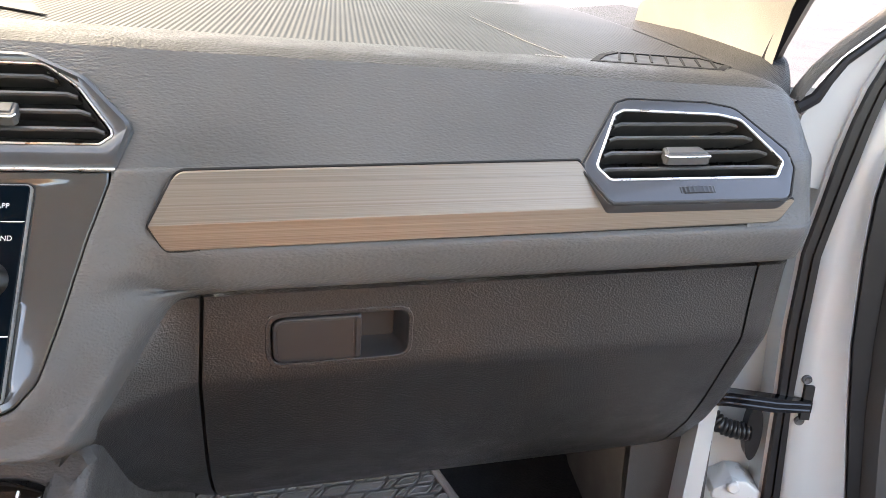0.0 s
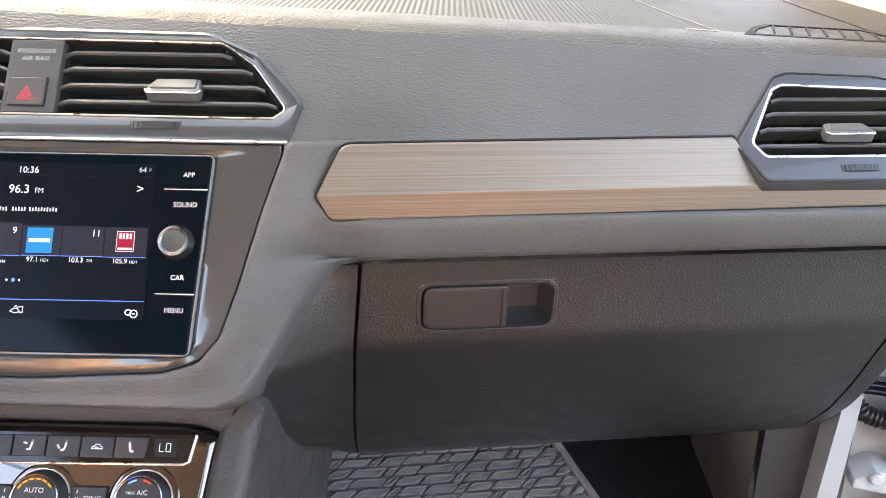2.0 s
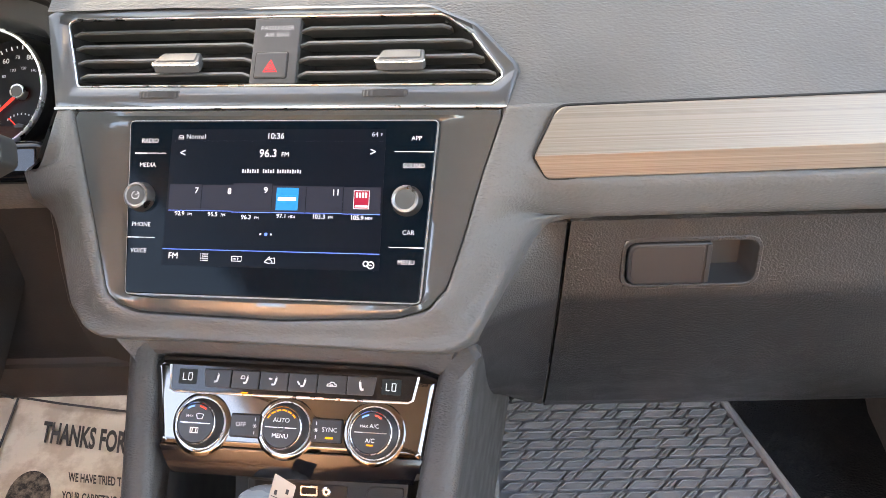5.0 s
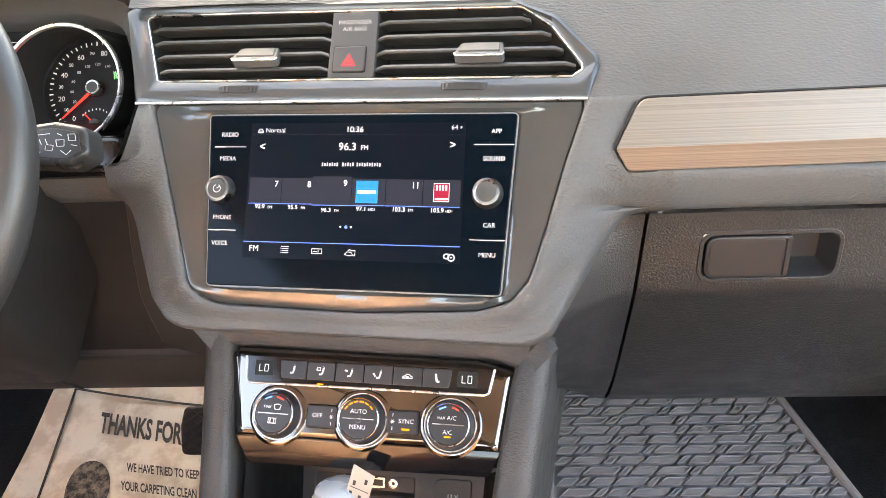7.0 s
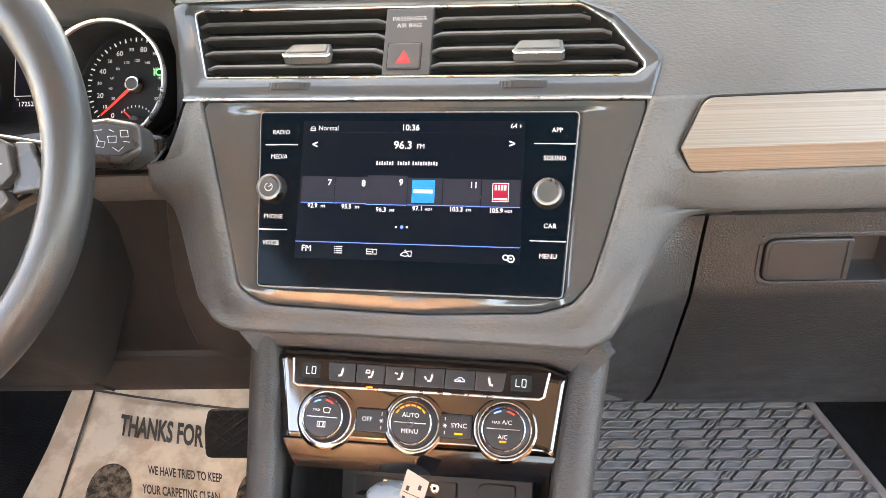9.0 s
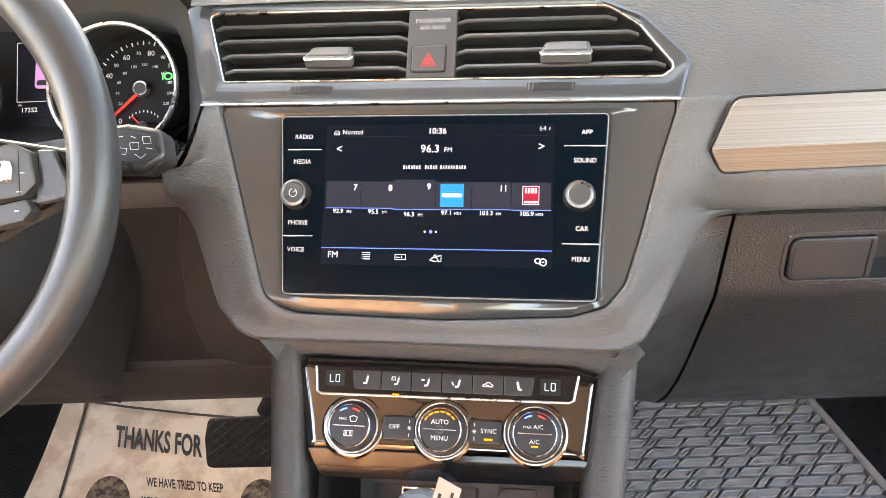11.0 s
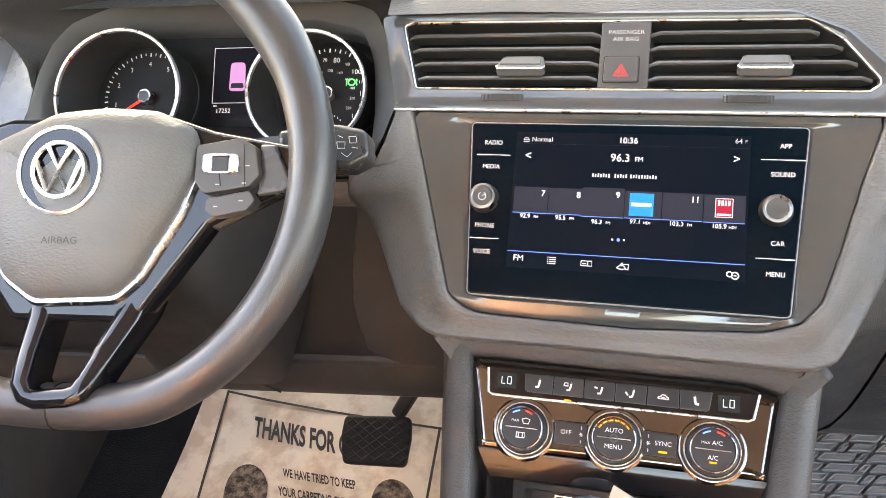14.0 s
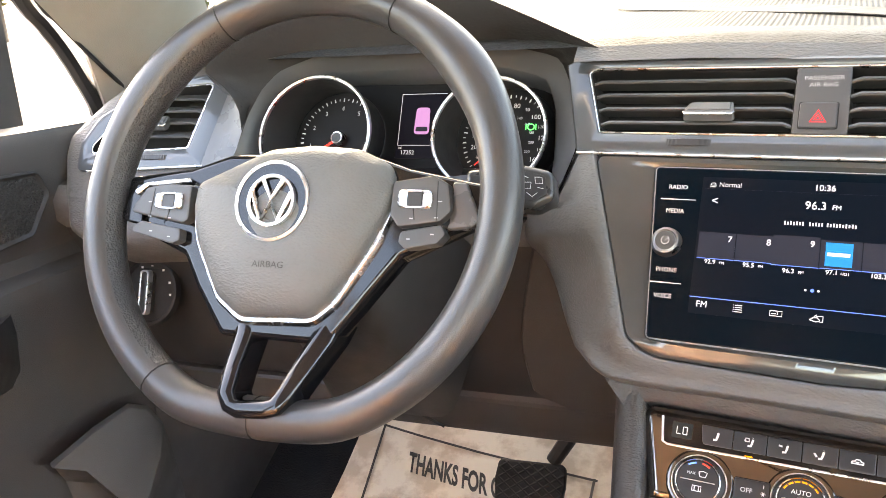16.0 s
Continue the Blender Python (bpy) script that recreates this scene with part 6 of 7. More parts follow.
# spoke carrier
bm = bmesh.new()
arms = [(-160, 20), (-96, 28), (-60, 40), (60, 42), (96, 30), (160, 18), (160, -6), (128, -22), (96, -38), (72, -70), (52, -98), (44, -106), (-48, -106), (-76, -70), (-92, -44), (-128, -30), (-160, -10)]
slab(bm, fillet(arms, 9, 4), WHEEL, -26, -6, 5, 3)
part("spokes", bm, gloss_black, wheel, "gloss black spokes", 40)
hub = [(-60, 22.5), (-18, 41.5), (21, 45), (57, 42.5), (83, 31), (89, 14), (86, -4), (75, -29), (48, -74), (32, -88), (-28, -91), (-50, -76), (-76, -32), (-82, -8), (-81, 13)]
hub_f = fillet(hub, [30, 40, 40, 30, 12, 12, 40, 60, 24, 16, 16, 24, 60, 30, 10], 5)
bm = bmesh.new()


def brim(d, w):
    """A ring round the cover, wide along its foot and thin over its head."""
    return [(p.x + (q.x - p.x) * k, p.y + (q.y - p.y) * k, w) for p, q in zip(hub_f, inset(hub_f, -d)) for k in (min(1.0, max(0.12, (16 - p.y) / 34)),)]


rows = [brim(6.0, -14), brim(6.0, 3), brim(5.0, 5.6), brim(2.8, 8.0), brim(-0.5, 8)]
loops(bm, [[(q[0], q[1], q[2] - 10 - 9 * min(1.0, max(0.0, (q[1] - 16) / 16))) for q in r_] for r_ in rows], WHEEL)
part("hub_edge", bm, chrome("hub_chrome", 0.22, (0.66, 0.67, 0.68)), wheel, "satin chrome edge of the airbag cover")
bm = bmesh.new()
ctr = Vector((0, -20))
rows = [at_w(hub_f, -8), at_w(hub_f, 9)]
for k, w in ((0.985, 13), (0.95, 17), (0.88, 20.5), (0.76, 23.5), (0.6, 25.5), (0.4, 26.6), (0.2, 27), (0.02, 27.1)):
    rows.append(at_w([ctr + (p - ctr) * k for p in hub_f], w))
loops(bm, [[(q[0], q[1], q[2] - 10) for q in r_] for r_ in rows], WHEEL, False, True)
cover = part("airbag_cover", bm, airbag_skin, wheel, "grained grey airbag cover", 60)
bm = bmesh.new()
lathe(bm, -3, -3, [(31.5, 11), (31.2, 18), (29.6, 19), (28.6, 17.6)], WHEEL, 56, False, False)
part("badge_ring", bm, chrome_bright, cover, "chrome badge ring")
bm = bmesh.new()
lathe(bm, -3, -3, [(29.2, 16), (28.6, 17.0), (0.1, 16.4)], WHEEL, 40)
part("badge_field", bm, gloss_black, cover)
bm = bmesh.new()
lathe(bm, -2.5, -3, [(20.2, 17), (20.0, 20), (18.0, 20.4), (17.2, 19.2)], WHEEL, 48, False, False)
for pts in (((-9.0, 16.5), (0, 1.0), (9.0, 16.5)), ((-16.5, 6), (-7.5, -16.0), (0, -1.5), (7.5, -16.0), (16.5, 6))):
    tube(bm, [(-2.5 + a, b - 3, 18.8) for a, b in pts], 0.0019, 6, m=WHEEL)
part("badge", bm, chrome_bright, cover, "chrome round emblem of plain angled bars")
writing("lettering", "AIRBAG", 7.0, WHEEL, 0.5, -51.5, 16.9, dark_ink, cover, stretch=1.1)
bm = bmesh.new()
for u in (-70, 68):
    tube(bm, [(u - 4, 8, 9.8), (u, 6, 10.4), (u + 4, 8, 9.8)], 0.0005, 5, m=WHEEL)
part("horn_marks", bm, dark_ink, cover)
# switches on the spokes
for s, off in ((1, 0), (-1, -8)):
    pad = [(88, 17), (119, 22), (131, 16), (135, -4), (127, -12), (95, -17), (88, -8)]
    if s < 0:
        pad = [(-86, 11.5), (-112, 12), (-129, 9), (-139, -5), (-142, -12), (-90, -20), (-85, -17)]
    bm = bmesh.new()
    slab(bm, fillet(pad, 4, 4), WHEEL, -8, 3.5, 1.6)
    p = part("switch_pad", bm, button_grey, wheel, "dark grey switch pad with white symbols")
    c = (107, 3.5) if s > 0 else (-105, -2.5)
    bm = bmesh.new()
    rim_frame(bm, fillet(box_outline(c[0] - 13, c[1] - 6.7, c[0] + 13, c[1] + 6.7), 3.5), fillet(box_outline(c[0] - 6, c[1] - 5.5, c[0] + 6, c[1] + 5.5), 1.2), WHEEL, 2, 6.5, 1.2)
    part("rocker", bm, chrome_satin, p, "satin silver rocker")
    bm = bmesh.new()
    slab(bm, fillet(box_outline(c[0] - 6, c[1] - 5.5, c[0] + 6, c[1] + 5.5), 1.2), WHEEL, 2, 5.5, 0.8)
    part("centre_key", bm, matte_black, p)
    low_p = [(97, -20), (128, -14), (132, -21), (126, -28), (102, -33), (96, -28)]
    if s < 0:
        low_p = [(-92, -24.5), (-131, -19), (-139, -24), (-138, -29), (-98, -37), (-91, -34)]
    bm = bmesh.new()
    slab(bm, fillet(low_p, 3, 4), WHEEL, -10, 2.5, 1.4)
    part("lower_switch", bm, button_grey, p)
    bm = bmesh.new()
    for u, v in ((c[0] + s * 19, c[1] - 1), (c[0] + s * 17, c[1] - 13), (c[0] - s * 2, c[1] - 14), (c[0] - s * 3, c[1] - 29), (c[0] + s * 15, c[1] - 25)):
        bar(bm, WHEEL, u - 1.5, v - 0.4, u + 1.5, v + 0.4, 3.6 if v > c[1] - 20 else 2.6, 0.1)
    part("symbols", bm, grey_ink, p)
    bm = bmesh.new()
    for k in (0.0, 1.0):
        x_ = c[0] + s * (16 if k else -1)
        tube(bm, [(x_, c[1] + (14 if k else -7) - (4 if s < 0 and k else 0), 3.45), (x_ + s * 1.5, c[1] - 15, 3.45)], 0.0004, 5, m=WHEEL)
    part("key_joint", bm, deep_black, p)
# satin blade over the left switches
bm = bmesh.new()
slab(bm, fillet([(-145, 5.5), (-134, 13.5), (-92, 18), (-88, 14), (-130, 10), (-140, 2.5)], 2, 3), WHEEL, -8, 1.5, 1.2, 2)
part("spoke_blade", bm, chrome_satin, wheel, "satin silver blade over the switches", 50)
# blocks between switches and rim; the right one's grey is a painted sky reflection
for s in (1, -1):
    q = [(s * u - (0 if s > 0 else 1), v - (0 if s > 0 else 5)) for u, v in ((132, 18.5), (143, 18), (156, -10), (150, -14), (130, -17), (136, -5))]
    bm = bmesh.new()
    slab(bm, fillet(q, 2, 3), WHEEL, -12, -1.5, 1.5, 2)
    part("spoke_block", bm, steel_paint if s > 0 else gloss_black, wheel, "block beside the switches, grey painted for its sky reflection" if s > 0 else "gloss black block beside the switches", 50)
# lower fork
bm = bmesh.new()
rows = []
for u, v, nu, nv, hw_ in ((-28.5, -90, -0.99, -0.12, 8.6), (-27, -101, -0.99, -0.12, 8.2), (-23.5, -126, -0.985, -0.14, 7.2), (-20, -143, -0.96, -0.26, 6.8), (-15, -151.5, -0.66, -0.75, 6.8), (-7, -154, -0.10, -0.99, 6.8), (4, -153, 0.0, -1.0, 6.8), (15, -152, 0.10, -0.99, 6.8), (23, -149, 0.66, -0.75, 6.8), (28, -140, 0.93, -0.36, 6.8), (33.5, -122, 0.945, -0.33, 8.0), (40.5, -100, 0.945, -0.33, 10.0), (45, -86, 0.93, -0.36, 10.5)):
    n_ = Vector((nu, nv)).normalized()
    rise = min(1.0, max(0.0, (-96 - v) / 48))
    row = []
    for k, w in ((-1.0, -24), (-1.0, -2), (-0.95, 1.5), (-0.82, 3.6), (-0.4, 4.6), (0.0, 5.0), (0.4, 4.6), (0.82, 3.6), (0.95, 1.5), (1.0, -2), (1.0, -24)):
        row.append((u + n_.x * hw_ * k, v - 4 * rise + n_.y * hw_ * k, w - 12 + 29 * rise))
    rows.append(row)
loops(bm, rows, WHEEL, True, True)
part("lower_fork", bm, gloss_black, wheel, "gloss black forked lower spoke", 60)

# ---------------------------------------------------------------- floor and mats
XS_F = (-0.78, -0.4, 0.0, 0.4, 0.84)
bm = bmesh.new()
sheet_grid(bm, [[tuple(CAR @ Vector((x, y, z))) for y, z in ((-1.7, 0.40), (0.35, 0.40), (0.50, 0.405), (0.64, 0.425), (0.95, 0.560), (1.08, 0.70), (1.20, 0.95), (1.25, 1.20))] for x in XS_F])
thing("floor", bm, carpet, "black carpeted footwell floor rising to the bulkhead", "floor", kind="structure")
mat_rubber = smooth_plastic("mat_rubber", (0.15, 0.151, 0.158), 0.38)
mat = empty("rubber_floor_mat", (0.35, 0.85, 0.55), "grey rubber floor mat with raised slanted bars", "floor mat")
m_out = fillet([(-226, 190), (94, 190), (258, -260), (-236, -260)], 20, 4)
bm = bmesh.new()
slab(bm, m_out, RIGHTMAT, -14, -6, 1)
part("base_sheet", bm, mat_rubber, mat)
bm = bmesh.new()
rim_frame(bm, m_out, inset(m_out, 11), RIGHTMAT, -8, 4, 3)
part("raised_edge", bm, mat_rubber, mat)
rng = random.Random(5)
v = 172.0
row_i = 0
while v > -250:
    h = 16.0
    x = -222 + rng.uniform(-26, 0)
    k = rng.randrange(3)
    xr = 98 + (190 - v) * 164 / 450 - 16
    while x < xr:
        wd = (46, 16, 34)[k % 3] * rng.uniform(0.92, 1.08)
        k += 1
        a, b = max(x + 2.0, -212), min(x + wd - 2.0, xr)
        if b - a > 5:
            q = fillet([(a - 7, v), (b - 7, v), (b + 7, v + h - 3.6), (a + 7, v + h - 3.6)], 2.0, 2)
            rows = [at_w(q, -7.5), at_w(inset(q, 0.3), -1.2), at_w(inset(q, 0.9), -0.6), at_w(inset(q, 2.0), -0.7), at_w(inset(q, 2.6), -2.0)]
            bm = bmesh.new()
            loops(bm, rows, RIGHTMAT, False, True)
            part("raised_bar", bm, mat_rubber, mat)
        x += wd
    v -= h
    row_i += 1



def stained():
    mt, nt, b = material("protective_paper", (0.62, 0.55, 0.43), 0.8)
    n = tex(nt, "ShaderNodeTexNoise", 16.0, Detail=6.0, Roughness=0.65)
    vary(nt, b, "Base Color", n.outputs["Fac"], (0.56, 0.47, 0.36), (0.76, 0.69, 0.57), (0.40, 0.54))
    f = tex(nt, "ShaderNodeTexNoise", 120.0, Detail=4.0)
    bump(nt, b, f.outputs["Fac"], 0.3, 0.001)
    return mt


bm = bmesh.new()
rows = []
for i in range(13):
    v = 190 - 470 * i / 12
    left = -170 - 0.02 * (190 - v)
    rows.append([(left + (430 - 0) * j / 10, v, 2.5 * math.sin(i * 1.1 + j * 0.8) + 3) for j in range(11)])
sheet_grid(bm, rows, SHEET)
thicken(bm, 0.0006)
paper = thing("paper_floor_mat", bm, stained(), "creased tan paper mat printed with thanks on the driver's floor", "floor mat")
ink = smooth_plastic("black_print", (0.03, 0.028, 0.026), 0.7)
INK_W = 6.6
writing("lettering", "THANKS FOR C", 48, SHEET, -68, 59, INK_W, ink, paper, "LEFT", thick=1.6, stretch=0.475, turn=-9.5, slant=-0.38)
writing("lettering", "WE HAVE TRIED TO KEEP", 19, SHEET, 0, -18, INK_W, ink, paper, "LEFT", thick=0.5, stretch=0.53, turn=-7, slant=-0.45)
writing("lettering", "YOUR CARPETING CLEAN", 19, SHEET, 1, -48, INK_W, ink, paper, "LEFT", thick=0.5, stretch=0.53, turn=-7, slant=-0.45)
bm = bmesh.new()
for pts in (((-133, 127), (-126, 40), (-118, -60), (-108, -200)), ((-134, 126), (-60, 112), (40, 96), (140, 83), (232, 72)), ((228, 74), (222, -60), (216, -180))):
    pts = [Vector(p) for p in pts]
    for a, b in zip(pts, pts[1:]):
        d = (b - a).normalized()
        n_ = Vector((-d.y, d.x)) * 2.0
        q = [a - n_ - d, b - n_ + d, b + n_ + d, a + n_ - d]
        loops(bm, [at_w(q, INK_W), at_w(q, INK_W + 0.3)], SHEET, False, True)
part("printed_border", bm, ink, paper)
def mottled():
    mt, nt, b = material("mottled_print", (0.08, 0.07, 0.06), 0.8)
    n = tex(nt, "ShaderNodeTexNoise", 75.0, Detail=7.0, Roughness=0.75)
    vary(nt, b, "Base Color", n.outputs["Fac"], (0.02, 0.018, 0.016), (0.30, 0.24, 0.18), (0.42, 0.66))
    return mt


sole = mottled()
for cu, cv in ((-48, -60), (176, -72)):
    bm = bmesh.new()
    q = [Vector((cu + 34 * math.cos(a) * (1 + 0.12 * math.sin(a)), cv + 52 * math.sin(a) - 12 * math.cos(a))) for a in [2 * math.pi * i / 36 for i in range(36)]]
    loops(bm, [at_w(q, INK_W), at_w(q, INK_W + 0.3)], SHEET, False, True)
    part("printed_sole", bm, sole, paper, "printed dark shoe sole")

# ---------------------------------------------------------------- brake pedal
pedal = empty("brake_pedal", (-0.35, 0.84, 0.62), "black ribbed rubber brake pedal on a steel arm", "pedal")
PD = face_frame((-0.35, 0.81, 0.64), 40, 8) @ MM
bm = bmesh.new()
po = fillet([(-47, -60), (44, -61), (49, -20), (47, 10), (-50, 8), (-53, -20)], [9, 9, 20, 9, 9, 20], 5)
slab(bm, po, PD, -16, 0, 4, 3)
pedal_rubber = smooth_plastic("pedal_rubber", (0.010, 0.010, 0.011), 0.55, 0.3)
pad = part("pedal_pad", bm, pedal_rubber, pedal, "black rubber pad with crossing ribs", 50)
bm = bmesh.new()
for i in range(-7, 8):
    for s in (1, -1):
        pts = []
        for t in range(0, 30):
            u = -47 + t * 94 / 29
            v = -26 + s * (u * 0.75) + i * 14
            if -57 < v < 6:
                pts.append((u, v, 0.6))
        if len(pts) > 2:
            tube(bm, [pts[0], pts[-1]], 0.0019, 6, m=PD)
part("ribs", bm, pedal_rubber, pad)
bm = bmesh.new()
tube(bm, [(-0.325, 0.83, 0.645), (-0.305, 0.835, 0.68), (-0.29, 0.86, 0.74), (-0.285, 0.90, 0.85)], [0.011, 0.012, 0.013, 0.013], 10)
part("pedal_arm", bm, matte_black, pedal, "dark steel arm")

# ---------------------------------------------------------------- passenger door, standing open
DOOR = face_frame(tuple(CAR @ Vector((0.86, 0.60, 0))), 0, -12) @ MM
door = empty("passenger_door", tuple(CAR @ Vector((0.95, 0.60, 0.35))), "white passenger door standing open with dark trim", "car door")


def strip_of(bm, left, right, w0, w1):
    """An upright band between two lines of (u, v), with depth."""
    rows = []
    for a, b in zip(left, right):
        rows.append([(a[0], a[1], w0), (a[0], a[1], w1), (b[0], b[1], w1), (b[0], b[1], w0)])
    loops(bm, rows, DOOR, True, True)


seal_l = [(27, 500), (27.5, 740), (25.6, 852), (22, 940), (24, 1024), (34, 1080), (41, 1124), (49, 1161), (58.5, 1194), (70, 1221), (84, 1247), (100, 1270)]
seal_r = [(45, 500), (45, 742), (39.4, 853), (39.5, 931), (41, 1032), (51, 1090), (60, 1130), (67, 1158), (75, 1188), (88, 1215), (104, 1240), (122, 1262)]
white_r = [(128, 500), (113.8, 748), (97, 853), (86, 934), (80, 1032), (80, 1090), (84, 1124), (92, 1156), (100, 1184), (112, 1210), (128, 1234), (146, 1256)]
seal2_r = [(142, 500), (126, 750), (113, 853), (106, 935), (103, 1032), (104, 1090), (108, 1122), (115, 1152), (123, 1180), (135, 1205), (150, 1228), (168, 1248)]
bm = bmesh.new()
strip_of(bm, [(u - 4, v) for u, v in seal_l], seal2_r, -60, -4)
shell = part("door_shell", bm, white_paint, door, "white painted door edge")
bm = bmesh.new()
for a, b, w in ((0.0, 0.42, 5), (0.58, 1.0, 5)):
    strip_of(bm, [(p[0] + (q[0] - p[0]) * a, p[1]) for p, q in zip(seal_l, seal_r)], [(p[0] + (q[0] - p[0]) * b, p[1]) for p, q in zip(seal_l, seal_r)], -6, w)
strip_of(bm, seal_l, seal_r, -6, 1)
part("door_seal", bm, rubber, door, "black rubber door seal")
bm = bmesh.new()
rows = []
for a, b in zip(seal_r, white_r):
    rows.append([(a[0], a[1], -6), (a[0] + 6, a[1], 0), (a[0] * 0.6 + b[0] * 0.4, a[1], 2), (a[0] * 0.25 + b[0] * 0.75, b[1], 6), (b[0] - 4, b[1], 14), (b[0], b[1], 10), (b[0], b[1], -6)])
loops(bm, rows, DOOR, closed=False)
part("inner_flange", bm, white_paint, shell, "", 50)
bm = bmesh.new()
strip_of(bm, white_r, seal2_r, -6, 16)
part("inner_seal", bm, rubber, door)
bm = bmesh.new()
rows = []
for a in seal2_r:
    rows.append([(a[0], a[1], -10), (a[0], a[1], 18), (a[0] + 10, a[1], 30), (a[0] + 60, a[1], 34), (a[0] + 1050, a[1], 34), (a[0] + 1050, a[1], -20)])
loops(bm, rows, DOOR, True, True)
part("door_trim", bm, low_plastic, door, "dark grey door trim", 40)
bm = bmesh.new()
slab(bm, fillet([(135, 745), (400, 830), (400, 720), (140, 720)], 10), DOOR, 20, 70, 8)
part("armrest", bm, low_plastic, door, "dark door pocket", 50)
# window frame with its gritty seal
bm = bmesh.new()
tube(bm, [(-7, 1181, -6), (-4, 1190, -6), (8, 1209, -6), (30, 1233, -6), (61, 1260, -6), (120, 1308, -6), (220, 1385, -6)], 0.0068, 10, m=DOOR)
part("sill_seal", bm, grained("gritty_seal", (0.16, 0.15, 0.135), 0.9, 1500, 0.002, strength=1.0), door, "dusty grey window seal")
bm = bmesh.new()
rows = []
for (a, b) in (((-8, 1100), (38, 1090)), ((2, 1165), (44, 1140)), ((17, 1187), (54, 1176)), ((30, 1213), (62, 1202)), ((44, 1231), (76, 1228)), ((63, 1249), (92, 1255)), ((110, 1286), (112, 1275))):
    rows.append([(a[0], a[1], -26), (a[0], a[1], -6), (b[0], b[1], -9), (b[0], b[1], -26)])
loops(bm, rows, DOOR, True, True)
part("window_frame", bm, white_paint, door, "white sill of the window", 25)
bm = bmesh.new()
tube(bm, [(-5, 1173, -3), (11, 1183, -3), (21, 1201, -3), (33, 1219, -3), (64, 1246, -3), (120, 1294, -3), (220, 1370, -3)], [0.007, 0.0065, 0.005, 0.0045, 0.0045, 0.0045, 0.0045], 8, m=DOOR)
part("frame_seal", bm, rubber, door)
# check strap and its bolts
strap = empty("door_check_strap", tuple(DOOR @ Vector((0, 858, 10))), "black steel door check strap", "check strap")
bm = bmesh.new()
loops(bm, [[(-60, 866, -2), (-60, 852, -2), (-60, 852, 14), (-60, 866, 14)], [(-30, 869, 2), (-30, 853, 2), (-30, 853, 16), (-30, 869, 16)], [(20, 866, 4), (20, 849, 4), (20, 849, 16), (20, 866, 16)], [(58, 862, 2), (58, 850, 2), (58, 850, 12), (58, 862, 12)]], DOOR, True, True)
for dv in (3.0, -3.5):
    tube(bm, [(-58, 859 + dv, 13.5), (-30, 861 + dv, 16), (20, 857.5 + dv, 16), (56, 856 + dv, 12)], 0.0014, 6, m=DOOR)
part("strap", bm, gloss_black, strap)
bm = bmesh.new()
brick(bm, DOOR, 50, 838, -6, 60, 878, 6.5)
part("strap_slot", bm, deep_black, strap)
for v_ in (884, 834):
    bm = bmesh.new()
    lathe(bm, 52, v_, [(5.6, 0), (5.4, 2.2), (4.4, 3.2), (3.0, 2.6), (2.6, 3.6)], DOOR, 20)
    part("bolt", bm, steel_paint, strap)

# body side at the hinge
jamb = empty("door_pillar", tuple(CAR @ Vector((0.86, 0.68, 0.4))), "white painted door pillar with hinge", "car body")
bm = bmesh.new()
rows = []
for v_ in (350, 600, 733, 842, 950, 1060, 1150, 1190):
    k = (v_ - 842) * 0.06
    rows.append([(-62 + k, v_, -40), (-55 + k, v_, 4), (-38 + k * 0.6, v_, 4), (-33 + k * 0.5, v_, -40), (60, v_, -46), (60, v_, -60)])
loops(bm, rows, DOOR, closed=False)
part("pillar_panel", bm, white_paint, jamb, "", 40)
bm = bmesh.new()
brick(bm, DOOR, -120, 300, -60, -62, 846, -30)
part("sill_trim", bm, low_plastic, jamb)
bm = bmesh.new()
path = [(-44, 842, -30), (-40, 826, -18), (-28, 816, -10), (-12, 812, -8), (4, 811, -8)]
fine = []
pv = [Vector(p) for p in path]
for i in range(41):
    t = i / 40 * (len(pv) - 1)
    j = min(int(t), len(pv) - 2)
    fine.append(pv[j].lerp(pv[j + 1], t - j))
tube(bm, fine, [0.0105 if i % 3 else 0.0085 for i in range(41)], 14, m=DOOR)
bellows = thing("cable_bellows", bm, rubber, "ribbed black rubber cable bellows at the door hinge", "cable gaiter", angle=70)
bm = bmesh.new()
loops(bm, [at_w([Vector((8 + p.x * 9, 811 + p.y * 34)) for p in circle(0, 0, 1, 28)], -20), at_w([Vector((8 + p.x * 9, 811 + p.y * 34)) for p in circle(0, 0, 1, 28)], -4)], DOOR, True, True)
part("mounting_plate", bm, rubber, bellows)
bm = bmesh.new()
slab(bm, fillet([(-30, 728), (24, 724), (24, 740), (8, 752), (-8, 753), (-28, 740)], 4), DOOR, -40, 2, 3)
lathe(bm, -8, 746, [(7, 2), (7, 7), (5, 8.5)], DOOR, 20)
part("hinge", bm, white_edge, jamb, "white painted hinge")

# ---------------------------------------------------------------- pillars, screens and roof
def shell_strip(name, rows, mat, label, category, thick=0.02, angle=50):
    bm = bmesh.new()
    sheet_grid(bm, [[tuple(CAR @ Vector(p)) for p in row] for row in rows])
    thicken(bm, thick)
    return thing(name, bm, mat, label, category, kind="structure", angle=angle)


